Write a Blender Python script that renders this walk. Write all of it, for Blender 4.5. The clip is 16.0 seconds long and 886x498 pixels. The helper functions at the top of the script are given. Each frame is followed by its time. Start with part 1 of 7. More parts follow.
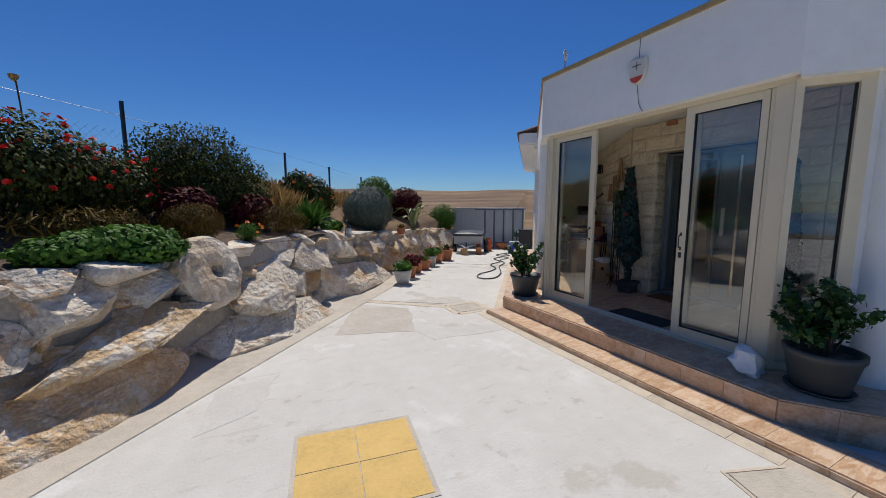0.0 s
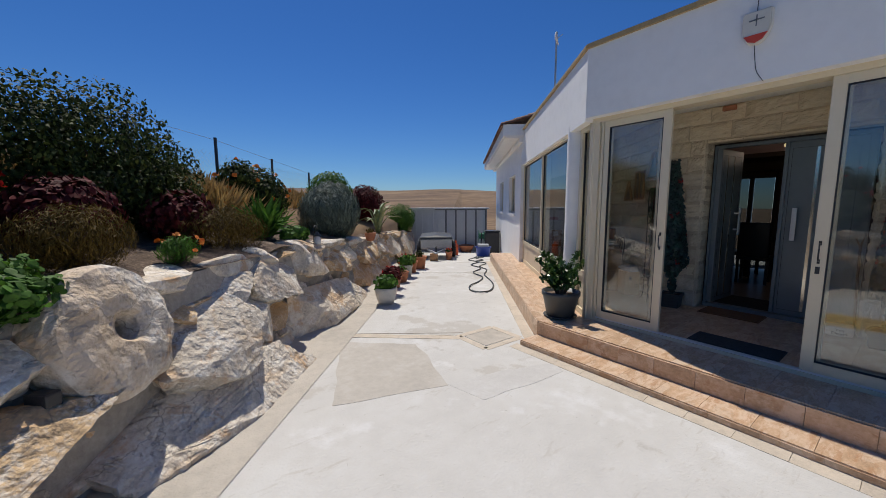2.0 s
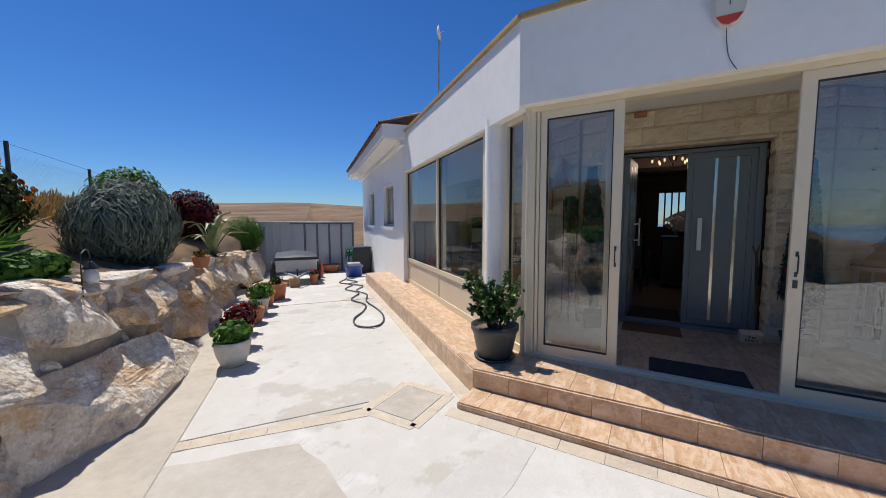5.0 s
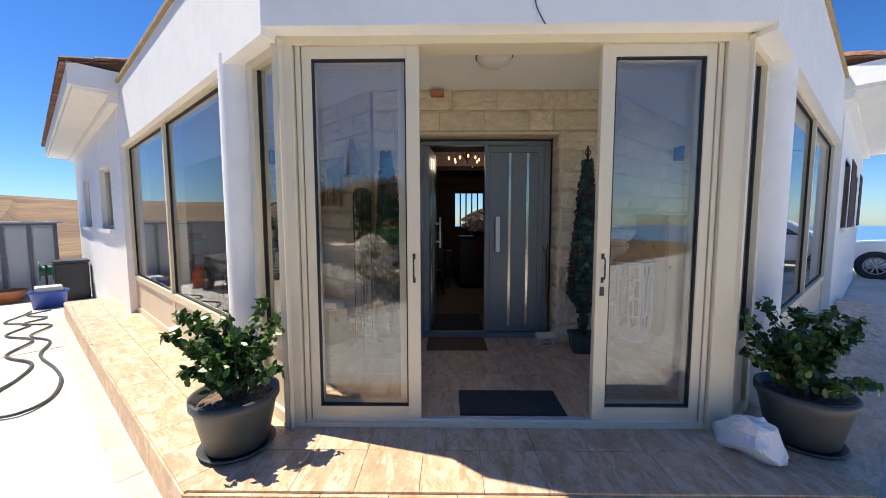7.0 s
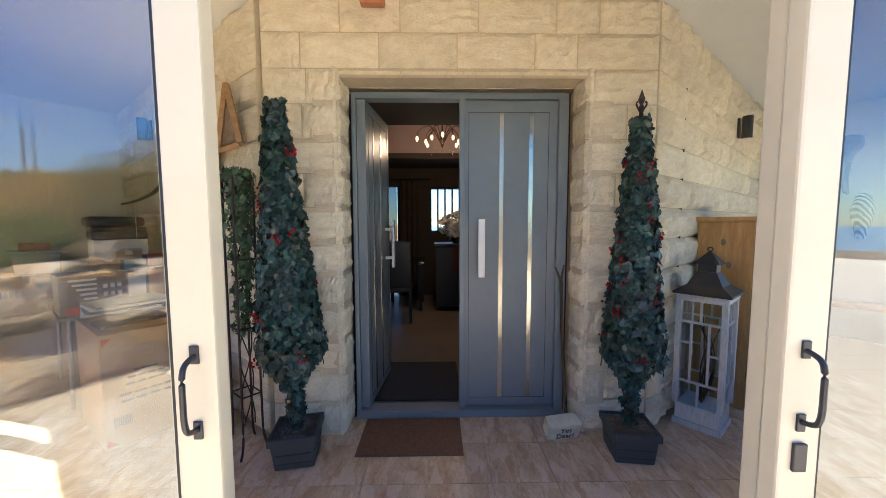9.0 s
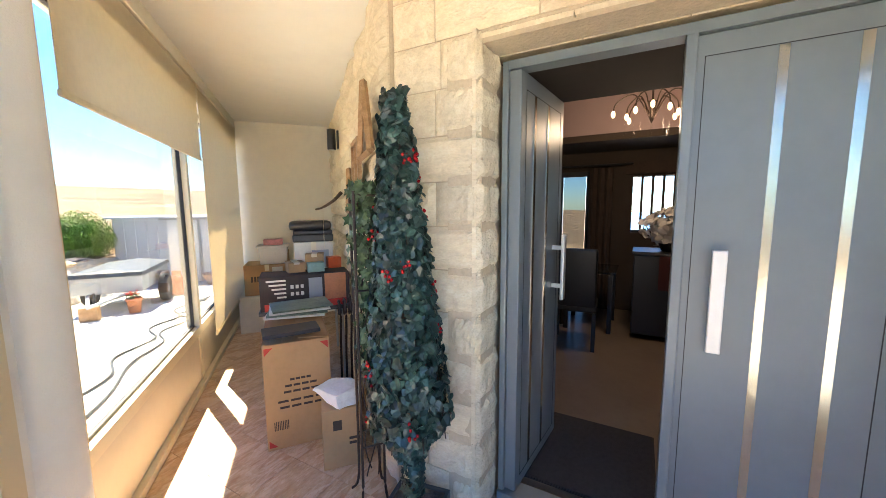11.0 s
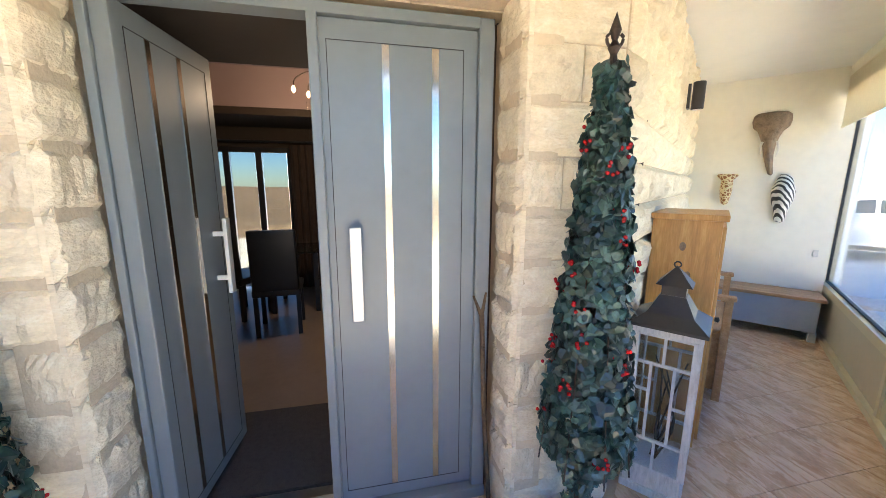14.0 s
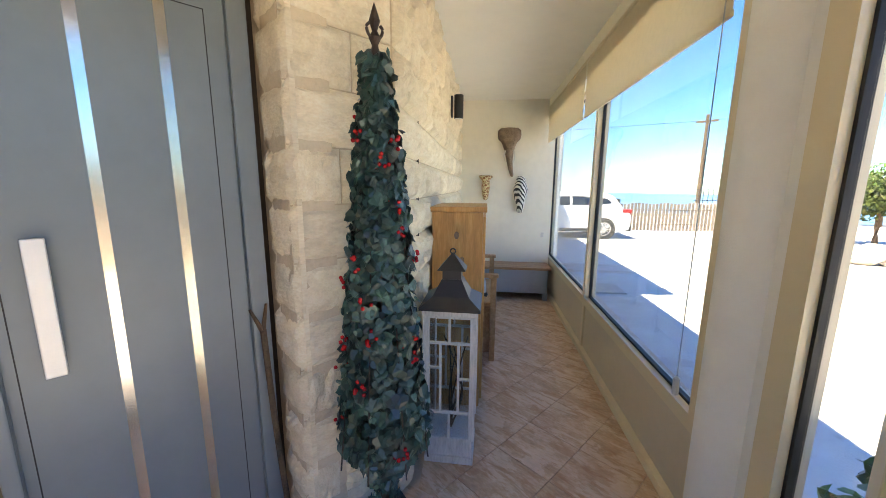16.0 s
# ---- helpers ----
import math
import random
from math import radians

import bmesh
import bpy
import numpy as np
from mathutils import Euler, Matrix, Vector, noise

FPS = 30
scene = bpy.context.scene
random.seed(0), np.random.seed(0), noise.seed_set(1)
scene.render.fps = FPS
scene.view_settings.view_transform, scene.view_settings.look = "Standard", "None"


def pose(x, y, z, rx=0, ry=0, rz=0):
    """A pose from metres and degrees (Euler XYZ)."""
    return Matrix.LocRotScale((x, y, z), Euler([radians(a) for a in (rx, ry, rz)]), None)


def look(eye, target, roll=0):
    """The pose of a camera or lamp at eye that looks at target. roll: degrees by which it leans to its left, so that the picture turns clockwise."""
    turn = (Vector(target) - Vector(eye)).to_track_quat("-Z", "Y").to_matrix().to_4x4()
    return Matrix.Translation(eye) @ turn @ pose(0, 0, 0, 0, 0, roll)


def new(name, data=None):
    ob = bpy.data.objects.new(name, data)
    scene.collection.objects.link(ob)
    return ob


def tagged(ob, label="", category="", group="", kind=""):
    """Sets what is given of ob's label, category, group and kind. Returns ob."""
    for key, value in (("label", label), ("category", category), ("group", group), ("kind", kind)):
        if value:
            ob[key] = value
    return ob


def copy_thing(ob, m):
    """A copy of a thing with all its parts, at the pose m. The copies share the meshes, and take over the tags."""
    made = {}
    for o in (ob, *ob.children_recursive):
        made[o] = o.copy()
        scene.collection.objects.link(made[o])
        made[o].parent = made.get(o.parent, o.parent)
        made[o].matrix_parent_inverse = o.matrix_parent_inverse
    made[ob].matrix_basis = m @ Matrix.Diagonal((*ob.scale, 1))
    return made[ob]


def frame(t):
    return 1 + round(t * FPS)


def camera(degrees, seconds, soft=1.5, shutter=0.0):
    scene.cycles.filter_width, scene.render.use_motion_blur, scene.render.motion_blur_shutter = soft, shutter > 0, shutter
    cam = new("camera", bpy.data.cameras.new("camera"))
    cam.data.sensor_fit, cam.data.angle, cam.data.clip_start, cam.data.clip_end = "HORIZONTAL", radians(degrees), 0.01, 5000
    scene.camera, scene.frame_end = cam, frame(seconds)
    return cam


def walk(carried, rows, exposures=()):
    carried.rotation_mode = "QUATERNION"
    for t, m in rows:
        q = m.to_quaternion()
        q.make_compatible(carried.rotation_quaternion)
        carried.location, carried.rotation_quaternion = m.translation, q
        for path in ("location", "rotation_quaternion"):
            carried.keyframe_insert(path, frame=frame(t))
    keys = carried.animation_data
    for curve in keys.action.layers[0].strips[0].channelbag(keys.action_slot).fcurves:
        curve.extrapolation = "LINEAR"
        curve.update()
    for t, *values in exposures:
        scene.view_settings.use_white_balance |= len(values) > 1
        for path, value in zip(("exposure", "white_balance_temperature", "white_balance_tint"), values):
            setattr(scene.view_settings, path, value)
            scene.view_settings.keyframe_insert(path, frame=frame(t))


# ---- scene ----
cam = camera(102.0, 16.0, soft=0.6)
METRES, EYE, TILT, LEAN, TURN = 7.7, 1.69, 0.0, 0.0, -26.3
ROWS = [
    (0.0, 0.0, 0.0, 0.0, 0.0, -6.76, -0.04),
    (0.5, -0.0426, 0.0459, 0.0009, -3.32, -6.79, -0.01),
    (1.0, -0.0792, 0.0962, 0.0007, -7.27, -6.88, 0.06),
    (1.5, -0.1103, 0.1474, 0.0004, -9.52, -6.82, 0.13),
    (2.0, -0.1316, 0.199, 0.0025, -10.46, -6.84, 0.2),
    (2.5, -0.1431, 0.2544, 0.0018, -10.52, -6.85, 0.23),
    (3.0, -0.1479, 0.3023, 0.001, -10.49, -6.67, 0.25),
    (5.5, -0.1172, 0.4164, -0.0054, -42.07, -4.31, 0.24),
    (6.0, -0.0829, 0.4355, -0.0061, -50.25, -4.33, 0.15),
    (6.5, -0.043, 0.46, -0.0056, -57.76, -4.55, 0.06),
    (7.0, 0.0062, 0.4827, -0.0079, -62.92, -4.55, 0.11),
    (7.5, 0.0598, 0.5017, -0.0074, -64.73, -4.56, 0.1),
    (8.0, 0.1102, 0.5184, -0.0051, -65.44, -4.65, 0.11),
    (8.5, 0.1633, 0.5296, -0.0059, -65.49, -4.42, 0.12),
    (9.0, 0.2092, 0.5463, -0.0046, -64.75, -4.38, 0.12),
    (9.5, 0.2488, 0.5641, 0.0024, -60.85, -4.2, 0.24),
    (10.0, 0.282, 0.5755, 0.01, -51.0, -4.07, 0.4),
]
LATE = [
    (12.3, (4.110, 3.022, 1.849), (5.689, 4.207, 1.530), -1.0),
    (12.5, (4.122, 3.011, 1.846), (5.756, 4.119, 1.521), -1.0),
    (13.0, (4.167, 2.962, 1.850), (5.985, 3.727, 1.508), -0.8),
    (13.5, (4.212, 2.873, 1.850), (6.182, 3.012, 1.488), -0.2),
    (14.0, (4.226, 2.725, 1.842), (6.150, 2.296, 1.487), 0.2),
    (14.5, (4.226, 2.635, 1.833), (5.993, 1.770, 1.486), 0.4),
    (15.0, (4.236, 2.590, 1.824), (5.817, 1.409, 1.480), 0.5),
    (15.5, (4.253, 2.590, 1.816), (5.706, 1.249, 1.467), 0.5),
    (16.0, (4.270, 2.612, 1.813), (5.701, 1.259, 1.469), 0.4),
]
PATH = [(t, pose(0, 0, EYE, TILT, LEAN, TURN) @ pose(METRES * x, METRES * y, METRES * z, 90 + pitch, roll, yaw)) for t, x, y, z, yaw, pitch, roll in ROWS]
PATH += [(t, look(eye, aim, roll)) for t, eye, aim, roll in LATE]
EXPOSURES = [(0.0, 0.0, 6500, 10), (3.2, 0.05, 6500, 10), (5.3, 0.35, 6500, 10), (6.0, 0.44, 6600, 10), (7.0, 1.08, 6900, 10), (8.0, 1.85, 7200, 10), (9.0, 2.52, 7600, 10), (10.2, 3.4, 7500, 10), (12.3, 3.15, 7700, 10), (13.0, 3.3, 7700, 10), (13.5, 3.65, 7800, 10), (14.0, 3.65, 7800, 10), (14.5, 3.4, 7900, 10), (15.0, 3.3, 8000, 10), (16.0, 3.0, 8000, 10)]
walk(cam, PATH, EXPOSURES)

# ---- world and sun ----
SUN_AZ, SUN_EL = 75.0, 61.5        # azimuth from +x, elevation
world = bpy.data.worlds.new("world")
scene.world = world
world.use_nodes = True
wn = world.node_tree.nodes
sky = wn.new("ShaderNodeTexSky")
sky.sky_type = "NISHITA"
sky.sun_disc = False
sky.sun_elevation = radians(SUN_EL)
sky.sun_rotation = radians(90 - SUN_AZ)
sky.air_density, sky.dust_density, sky.ozone_density = 1.0, 0.1, 4.0
wn["Background"].inputs["Strength"].default_value = 0.058
tone, tint_ = wn.new("ShaderNodeHueSaturation"), wn.new("ShaderNodeMix")
tone.inputs["Saturation"].default_value = 1.22
tint_.data_type, tint_.blend_type = "RGBA", "MULTIPLY"
tint_.inputs["Factor"].default_value = 1.0
tint_.inputs["B"].default_value = (0.66, 0.92, 1.30, 1)
world.node_tree.links.new(sky.outputs[0], tone.inputs["Color"])
world.node_tree.links.new(tone.outputs[0], tint_.inputs["A"])
world.node_tree.links.new(tint_.outputs["Result"], wn["Background"].inputs["Color"])
sun_data = bpy.data.lights.new("sun", "SUN")
sun_data.energy, sun_data.angle, sun_data.color = 3.9, radians(0.53), (1.0, 0.945, 0.86)
sun = new("sun", sun_data)
ca, sa, ce, se = math.cos(radians(SUN_AZ)), math.sin(radians(SUN_AZ)), math.cos(radians(SUN_EL)), math.sin(radians(SUN_EL))
sun.matrix_world = look((30 * ca * ce, 30 * sa * ce, 30 * se), (0, 0, 0))


# ---- materials ----
def own_coords(n, l):
    """Object coordinates, shifted for each object so that alike pieces differ."""
    tc, oi, sc = n.new("ShaderNodeTexCoord"), n.new("ShaderNodeObjectInfo"), n.new("ShaderNodeMath")
    sc.operation, sc.inputs[1].default_value = "MULTIPLY", 61.0
    ad = n.new("ShaderNodeVectorMath")
    ad.operation = "ADD"
    l.new(oi.outputs["Random"], sc.inputs[0]), l.new(tc.outputs["Object"], ad.inputs[0]), l.new(sc.outputs[0], ad.inputs[1])
    return ad.outputs[0]


def mat(name, colour, rough=0.6, var=0.15, scale=6.0, bump=0.0, bscale=40.0, metal=0.0, tint=None, spec=0.5, per_object=0.0, island=0.0, stretch=None, trans=0.0, relief=0.02):
    """Noise-varied principled material: colour mottled to tint at two scales, with fine relief."""
    m = bpy.data.materials.new(name)
    m.use_nodes = True
    nt = m.node_tree
    n, l = nt.nodes, nt.links
    p = n["Principled BSDF"]
    p.inputs["Roughness"].default_value, p.inputs["Metallic"].default_value = rough, metal
    p.inputs["Specular IOR Level"].default_value = spec
    src = own_coords(n, l)
    if stretch:
        mp = n.new("ShaderNodeMapping")
        mp.inputs["Scale"].default_value = stretch
        l.new(src, mp.inputs["Vector"])
        src = mp.outputs[0]
    dark = tuple(c * (1 - var) for c in colour)
    lite = tint if tint else tuple(min(1.0, c * (1 + var * 0.6)) for c in colour)
    n1, n2 = n.new("ShaderNodeTexNoise"), n.new("ShaderNodeTexNoise")
    n1.inputs["Scale"].default_value, n1.inputs["Detail"].default_value, n1.inputs["Roughness"].default_value = scale, 8, 0.62
    n2.inputs["Scale"].default_value, n2.inputs["Detail"].default_value = scale * 7.3, 3
    l.new(src, n1.inputs["Vector"]), l.new(src, n2.inputs["Vector"])
    mixf = n.new("ShaderNodeMath")
    mixf.operation = "MULTIPLY_ADD"
    mixf.inputs[1].default_value, mixf.inputs[2].default_value = 0.35, 0.0
    l.new(n2.outputs["Fac"], mixf.inputs[0])
    addf = n.new("ShaderNodeMath")
    addf.operation = "MULTIPLY_ADD"
    addf.inputs[1].default_value = 0.65
    l.new(n1.outputs["Fac"], addf.inputs[0]), l.new(mixf.outputs[0], addf.inputs[2])
    ramp = n.new("ShaderNodeValToRGB")
    ramp.color_ramp.elements[0].position, ramp.color_ramp.elements[1].position = 0.36, 0.64
    ramp.color_ramp.elements[0].color, ramp.color_ramp.elements[1].color = (*dark, 1), (*lite, 1)
    mid = ramp.color_ramp.elements.new(0.5)
    mid.color = (*colour, 1)
    l.new(addf.outputs[0], ramp.inputs[0])
    out = ramp.outputs[0]
    for amount, node, socket in ((per_object, "ShaderNodeObjectInfo", "Random"), (island, "ShaderNodeNewGeometry", "Random Per Island")):
        if amount:
            r = n.new(node)
            mr = n.new("ShaderNodeMapRange")
            mr.inputs["To Min"].default_value, mr.inputs["To Max"].default_value = 1 - amount, 1 + amount * 0.7
            hsv = n.new("ShaderNodeHueSaturation")
            l.new(r.outputs[socket], mr.inputs["Value"]), l.new(mr.outputs[0], hsv.inputs["Value"])
            l.new(out, hsv.inputs["Color"])
            out = hsv.outputs[0]
    l.new(out, p.inputs["Base Color"])
    if bump:
        b = n.new("ShaderNodeBump")
        nb = n.new("ShaderNodeTexNoise")
        nb.inputs["Scale"].default_value, nb.inputs["Detail"].default_value = bscale, 6
        l.new(src, nb.inputs["Vector"])
        b.inputs["Strength"].default_value, b.inputs["Distance"].default_value = bump, relief
        l.new(nb.outputs["Fac"], b.inputs["Height"]), l.new(b.outputs[0], p.inputs["Normal"])
    if trans:
        add, tl = n.new("ShaderNodeMixShader"), n.new("ShaderNodeBsdfTranslucent")
        add.inputs[0].default_value = trans
        l.new(out, tl.inputs["Color"])
        l.new(p.outputs[0], add.inputs[1]), l.new(tl.outputs[0], add.inputs[2])
        l.new(add.outputs[0], n["Material Output"].inputs["Surface"])
    return m


def glass_mat(name, tint=(1, 1, 1), ior=1.55):
    m = bpy.data.materials.new(name)
    m.use_nodes = True
    n, l = m.node_tree.nodes, m.node_tree.links
    n.remove(n["Principled BSDF"])
    tr, gl, lw, mx = n.new("ShaderNodeBsdfTransparent"), n.new("ShaderNodeBsdfGlossy"), n.new("ShaderNodeLayerWeight"), n.new("ShaderNodeMixShader")
    tr.inputs["Color"].default_value = (*tint, 1)
    gl.inputs["Roughness"].default_value = 0.0
    lw.inputs["Blend"].default_value = 0.5
    pw, fr = n.new("ShaderNodeMath"), n.new("ShaderNodeMath")
    f0 = ((ior - 1) / (ior + 1)) ** 2
    pw.operation, pw.inputs[1].default_value = "POWER", 5.0
    fr.operation, fr.inputs[1].default_value, fr.inputs[2].default_value = "MULTIPLY_ADD", 1 - f0, f0
    l.new(lw.outputs["Facing"], pw.inputs[0]), l.new(pw.outputs[0], fr.inputs[0])
    l.new(fr.outputs[0], mx.inputs[0]), l.new(tr.outputs[0], mx.inputs[1]), l.new(gl.outputs[0], mx.inputs[2])
    l.new(mx.outputs[0], n["Material Output"].inputs["Surface"])
    return m


def glow_mat(name, colour, strength):
    m = bpy.data.materials.new(name)
    m.use_nodes = True
    p = m.node_tree.nodes["Principled BSDF"]
    p.inputs["Base Color"].default_value = (*colour, 1)
    p.inputs["Emission Color"].default_value = (*colour, 1)
    p.inputs["Emission Strength"].default_value = strength
    return m


def stain(m, scale, lo, hi, colour, amount, stretch=(1, 1, 1)):
    """Lays sharp-edged noise patches of another colour over a material."""
    n, l = m.node_tree.nodes, m.node_tree.links
    sock = n["Principled BSDF"].inputs["Base Color"]
    src = sock.links[0].from_socket
    mp, ns, rp, mx = n.new("ShaderNodeMapping"), n.new("ShaderNodeTexNoise"), n.new("ShaderNodeMapRange"), n.new("ShaderNodeMix")
    mp.inputs["Scale"].default_value = stretch
    l.new(own_coords(n, l), mp.inputs["Vector"])
    ns.inputs["Scale"].default_value, ns.inputs["Detail"].default_value, ns.inputs["Roughness"].default_value = scale, 9, 0.65
    ns.inputs["Distortion"].default_value = 0.6
    rp.inputs["From Min"].default_value, rp.inputs["From Max"].default_value, rp.inputs["To Max"].default_value = lo, hi, amount
    mx.data_type = "RGBA"
    mx.inputs["B"].default_value = (*colour, 1)
    l.new(mp.outputs[0], ns.inputs["Vector"]), l.new(ns.outputs["Fac"], rp.inputs["Value"]), l.new(rp.outputs[0], mx.inputs["Factor"])
    l.new(src, mx.inputs["A"]), l.new(mx.outputs["Result"], sock)


def cracks(m, scale, width, colour, amount=0.75):
    """Thin broken crack lines along warped cell edges."""
    n, l = m.node_tree.nodes, m.node_tree.links
    sock = n["Principled BSDF"].inputs["Base Color"]
    src = sock.links[0].from_socket
    tc, ns, ad, vo, rp, mx = n.new("ShaderNodeTexCoord"), n.new("ShaderNodeTexNoise"), n.new("ShaderNodeVectorMath"), n.new("ShaderNodeTexVoronoi"), n.new("ShaderNodeMapRange"), n.new("ShaderNodeMix")
    ns.inputs["Scale"].default_value, ns.inputs["Detail"].default_value = 2.2, 8
    ad.operation = "ADD"
    vo.feature = "DISTANCE_TO_EDGE"
    vo.inputs["Scale"].default_value = scale
    rp.inputs["From Min"].default_value, rp.inputs["From Max"].default_value = 0.0, width
    rp.inputs["To Min"].default_value, rp.inputs["To Max"].default_value = amount, 0.0
    mx.data_type = "RGBA"
    mx.inputs["B"].default_value = (*colour, 1)
    l.new(tc.outputs["Object"], ns.inputs["Vector"]), l.new(tc.outputs["Object"], ad.inputs[0]), l.new(ns.outputs["Color"], ad.inputs[1])
    l.new(ad.outputs[0], vo.inputs["Vector"]), l.new(vo.outputs["Distance"], rp.inputs["Value"]), l.new(rp.outputs[0], mx.inputs["Factor"])
    l.new(src, mx.inputs["A"]), l.new(mx.outputs["Result"], sock)


WHITE = mat("white_render", (0.86, 0.855, 0.83), 0.85, 0.05, 1.2, 0.15, 180)
CREAM_WALL = mat("cream_plaster", (0.85, 0.80, 0.67), 0.85, 0.05, 1.5, 0.12, 160)
CEIL = mat("ceiling_paint", (0.85, 0.82, 0.74), 0.9, 0.03, 1.0, 0.05, 120)
CONCRETE = mat("pale_concrete", (0.565, 0.545, 0.505), 0.9, 0.06, 0.9, 0.25, 45, tint=(0.60, 0.585, 0.55))
_n, _l = CONCRETE.node_tree.nodes, CONCRETE.node_tree.links
_p = _n["Principled BSDF"]
_src = _p.inputs["Base Color"].links[0].from_socket
_tc = _n.new("ShaderNodeTexCoord")
for _scale, _lo, _hi, _col, _amt in ((0.55, 0.575, 0.60, (0.42, 0.38, 0.32), 0.55), (2.4, 0.62, 0.68, (0.38, 0.35, 0.30), 0.55), (1.3, 0.58, 0.66, (0.68, 0.67, 0.65), 0.6)):
    _ns, _rp, _mx = _n.new("ShaderNodeTexNoise"), _n.new("ShaderNodeMapRange"), _n.new("ShaderNodeMix")
    _ns.inputs["Scale"].default_value, _ns.inputs["Detail"].default_value, _ns.inputs["Roughness"].default_value = _scale, 9, 0.62
    _rp.inputs["From Min"].default_value, _rp.inputs["From Max"].default_value, _rp.inputs["To Max"].default_value = _lo, _hi, _amt
    _mx.data_type = "RGBA"
    _mx.inputs["B"].default_value = (*_col, 1)
    _l.new(_tc.outputs["Object"], _ns.inputs["Vector"]), _l.new(_ns.outputs["Fac"], _rp.inputs["Value"]), _l.new(_rp.outputs[0], _mx.inputs["Factor"])
    _l.new(_src, _mx.inputs["A"])
    _src = _mx.outputs["Result"]
_l.new(_src, _p.inputs["Base Color"])
stain(CONCRETE, 3.2, 0.60, 0.66, (0.43, 0.39, 0.33), 0.4, (1.0, 3.5, 1))
stain(CONCRETE, 30.0, 0.66, 0.70, (0.34, 0.31, 0.27), 0.5)
CONCRETE_WORN = mat("worn_concrete", (0.50, 0.45, 0.38), 0.95, 0.16, 1.6, 0.4, 60)
TAN_STRIP = mat("tan_strip_stone", (0.55, 0.47, 0.37), 0.85, 0.14, 8.0, 0.3, 60, per_object=0.07)
TILE = mat("terracotta_marbled_tile", (0.57, 0.38, 0.235), 0.40, 0.25, 5.0, 0.10, 60, tint=(0.67, 0.49, 0.34), per_object=0.08, stretch=(1, 2.0, 1))
stain(TILE, 4.5, 0.49, 0.57, (0.74, 0.59, 0.45), 0.55, (1, 2.2, 1))
stain(TILE, 6.0, 0.55, 0.61, (0.42, 0.21, 0.095), 0.55, (0.8, 3.0, 1.6))
stain(TILE, 17.0, 0.57, 0.64, (0.46, 0.25, 0.125), 0.42, (0.8, 2.6, 1.6))
JOINT_DARK = mat("dirty_joint", (0.30, 0.26, 0.205), 0.95, 0.2, 8, 0.2, 60)
GROUT = mat("grout", (0.55, 0.41, 0.29), 0.9, 0.12, 12, 0.2, 90)
YELLOW_TILE = mat("yellow_paving", (0.62, 0.42, 0.14), 0.8, 0.14, 4, 0.25, 90, per_object=0.08)
FRAME = mat("cream_aluminium", (0.71, 0.62, 0.44), 0.36, 0.03, 3, 0.0)
FRAME_DK = mat("black_gasket", (0.02, 0.02, 0.02), 0.6, 0.1, 10)
PANEL = mat("cream_kick_panel", (0.64, 0.56, 0.42), 0.45, 0.04, 3)
BLIND = mat("roller_blind_fabric", (0.82, 0.74, 0.58), 0.9, 0.04, 30, 0.1, 300, trans=0.5)
STONE = mat("cream_limestone", (0.78, 0.66, 0.47), 0.9, 0.12, 4.0, 0.4, 16, tint=(0.84, 0.75, 0.58), per_object=0.10, relief=0.03)
MORTAR = mat("pale_mortar", (0.62, 0.50, 0.345), 0.95, 0.12, 9, 0.3, 60)
BOULDER = mat("weathered_boulder", (0.70, 0.61, 0.49), 0.95, 0.28, 6.0, 1.0, 16, tint=(0.86, 0.81, 0.72), per_object=0.10, relief=0.05)
BOULDER_O = mat("ochre_boulder", (0.66, 0.46, 0.26), 0.95, 0.32, 6.0, 1.0, 16, tint=(0.86, 0.77, 0.63), per_object=0.10, relief=0.05)
RUBBLE = mat("rubble_mortar", (0.40, 0.365, 0.315), 0.95, 0.2, 4.0, 0.6, 30, tint=(0.48, 0.44, 0.385), relief=0.03)
for _m in (BOULDER, BOULDER_O):        # ochre stains, dark pits and cracks of the weathered rock
    stain(_m, 2.2, 0.54, 0.61, (0.62, 0.36, 0.16), 0.65)
    stain(_m, 8.0, 0.63, 0.69, (0.20, 0.15, 0.10), 0.6)
    stain(_m, 3.4, 0.55, 0.62, (0.82, 0.77, 0.68), 0.7)
    cracks(_m, 1.1, 0.012, (0.18, 0.14, 0.10), 0.55)
    stain(_m, 26.0, 0.60, 0.66, (0.30, 0.24, 0.17), 0.5)
    stain(_m, 0.9, 0.50, 0.60, (0.66, 0.44, 0.23), 0.45, (1, 1, 2.4))
SOIL = mat("dry_mulch_soil", (0.11, 0.075, 0.052), 1.0, 0.5, 9, 0.9, 40, tint=(0.25, 0.18, 0.13))
FIELD = mat("dry_field", (0.17, 0.105, 0.055), 1.0, 0.5, 0.03, 0.2, 2.0, tint=(0.28, 0.19, 0.10), stretch=(0.6, 2.4, 1))
DOOR_GREY = mat("grey_door_paint", (0.185, 0.215, 0.225), 0.33, 0.05, 2.0, 0.02, 200)
STEEL = mat("brushed_steel", (0.72, 0.66, 0.55), 0.18, 0.06, 30, metal=1.0)
HANDLE = mat("satin_handle", (0.72, 0.70, 0.66), 0.4, 0.03, 20, metal=0.3)
BLACK = mat("black_metal", (0.025, 0.025, 0.028), 0.4, 0.2, 12, 0.05, 80)
RUST_IRON = mat("wrought_iron", (0.05, 0.03, 0.022), 0.55, 0.4, 25, 0.2, 80, metal=0.4)
GLASS = glass_mat("window_glass", (0.945, 0.955, 0.95), 1.78)
# Pane colour dims the view through it, to hold down the bright outdoors.
WING_GLASS = glass_mat("view_dimming_glass", (0.86, 0.89, 0.89), 1.6)
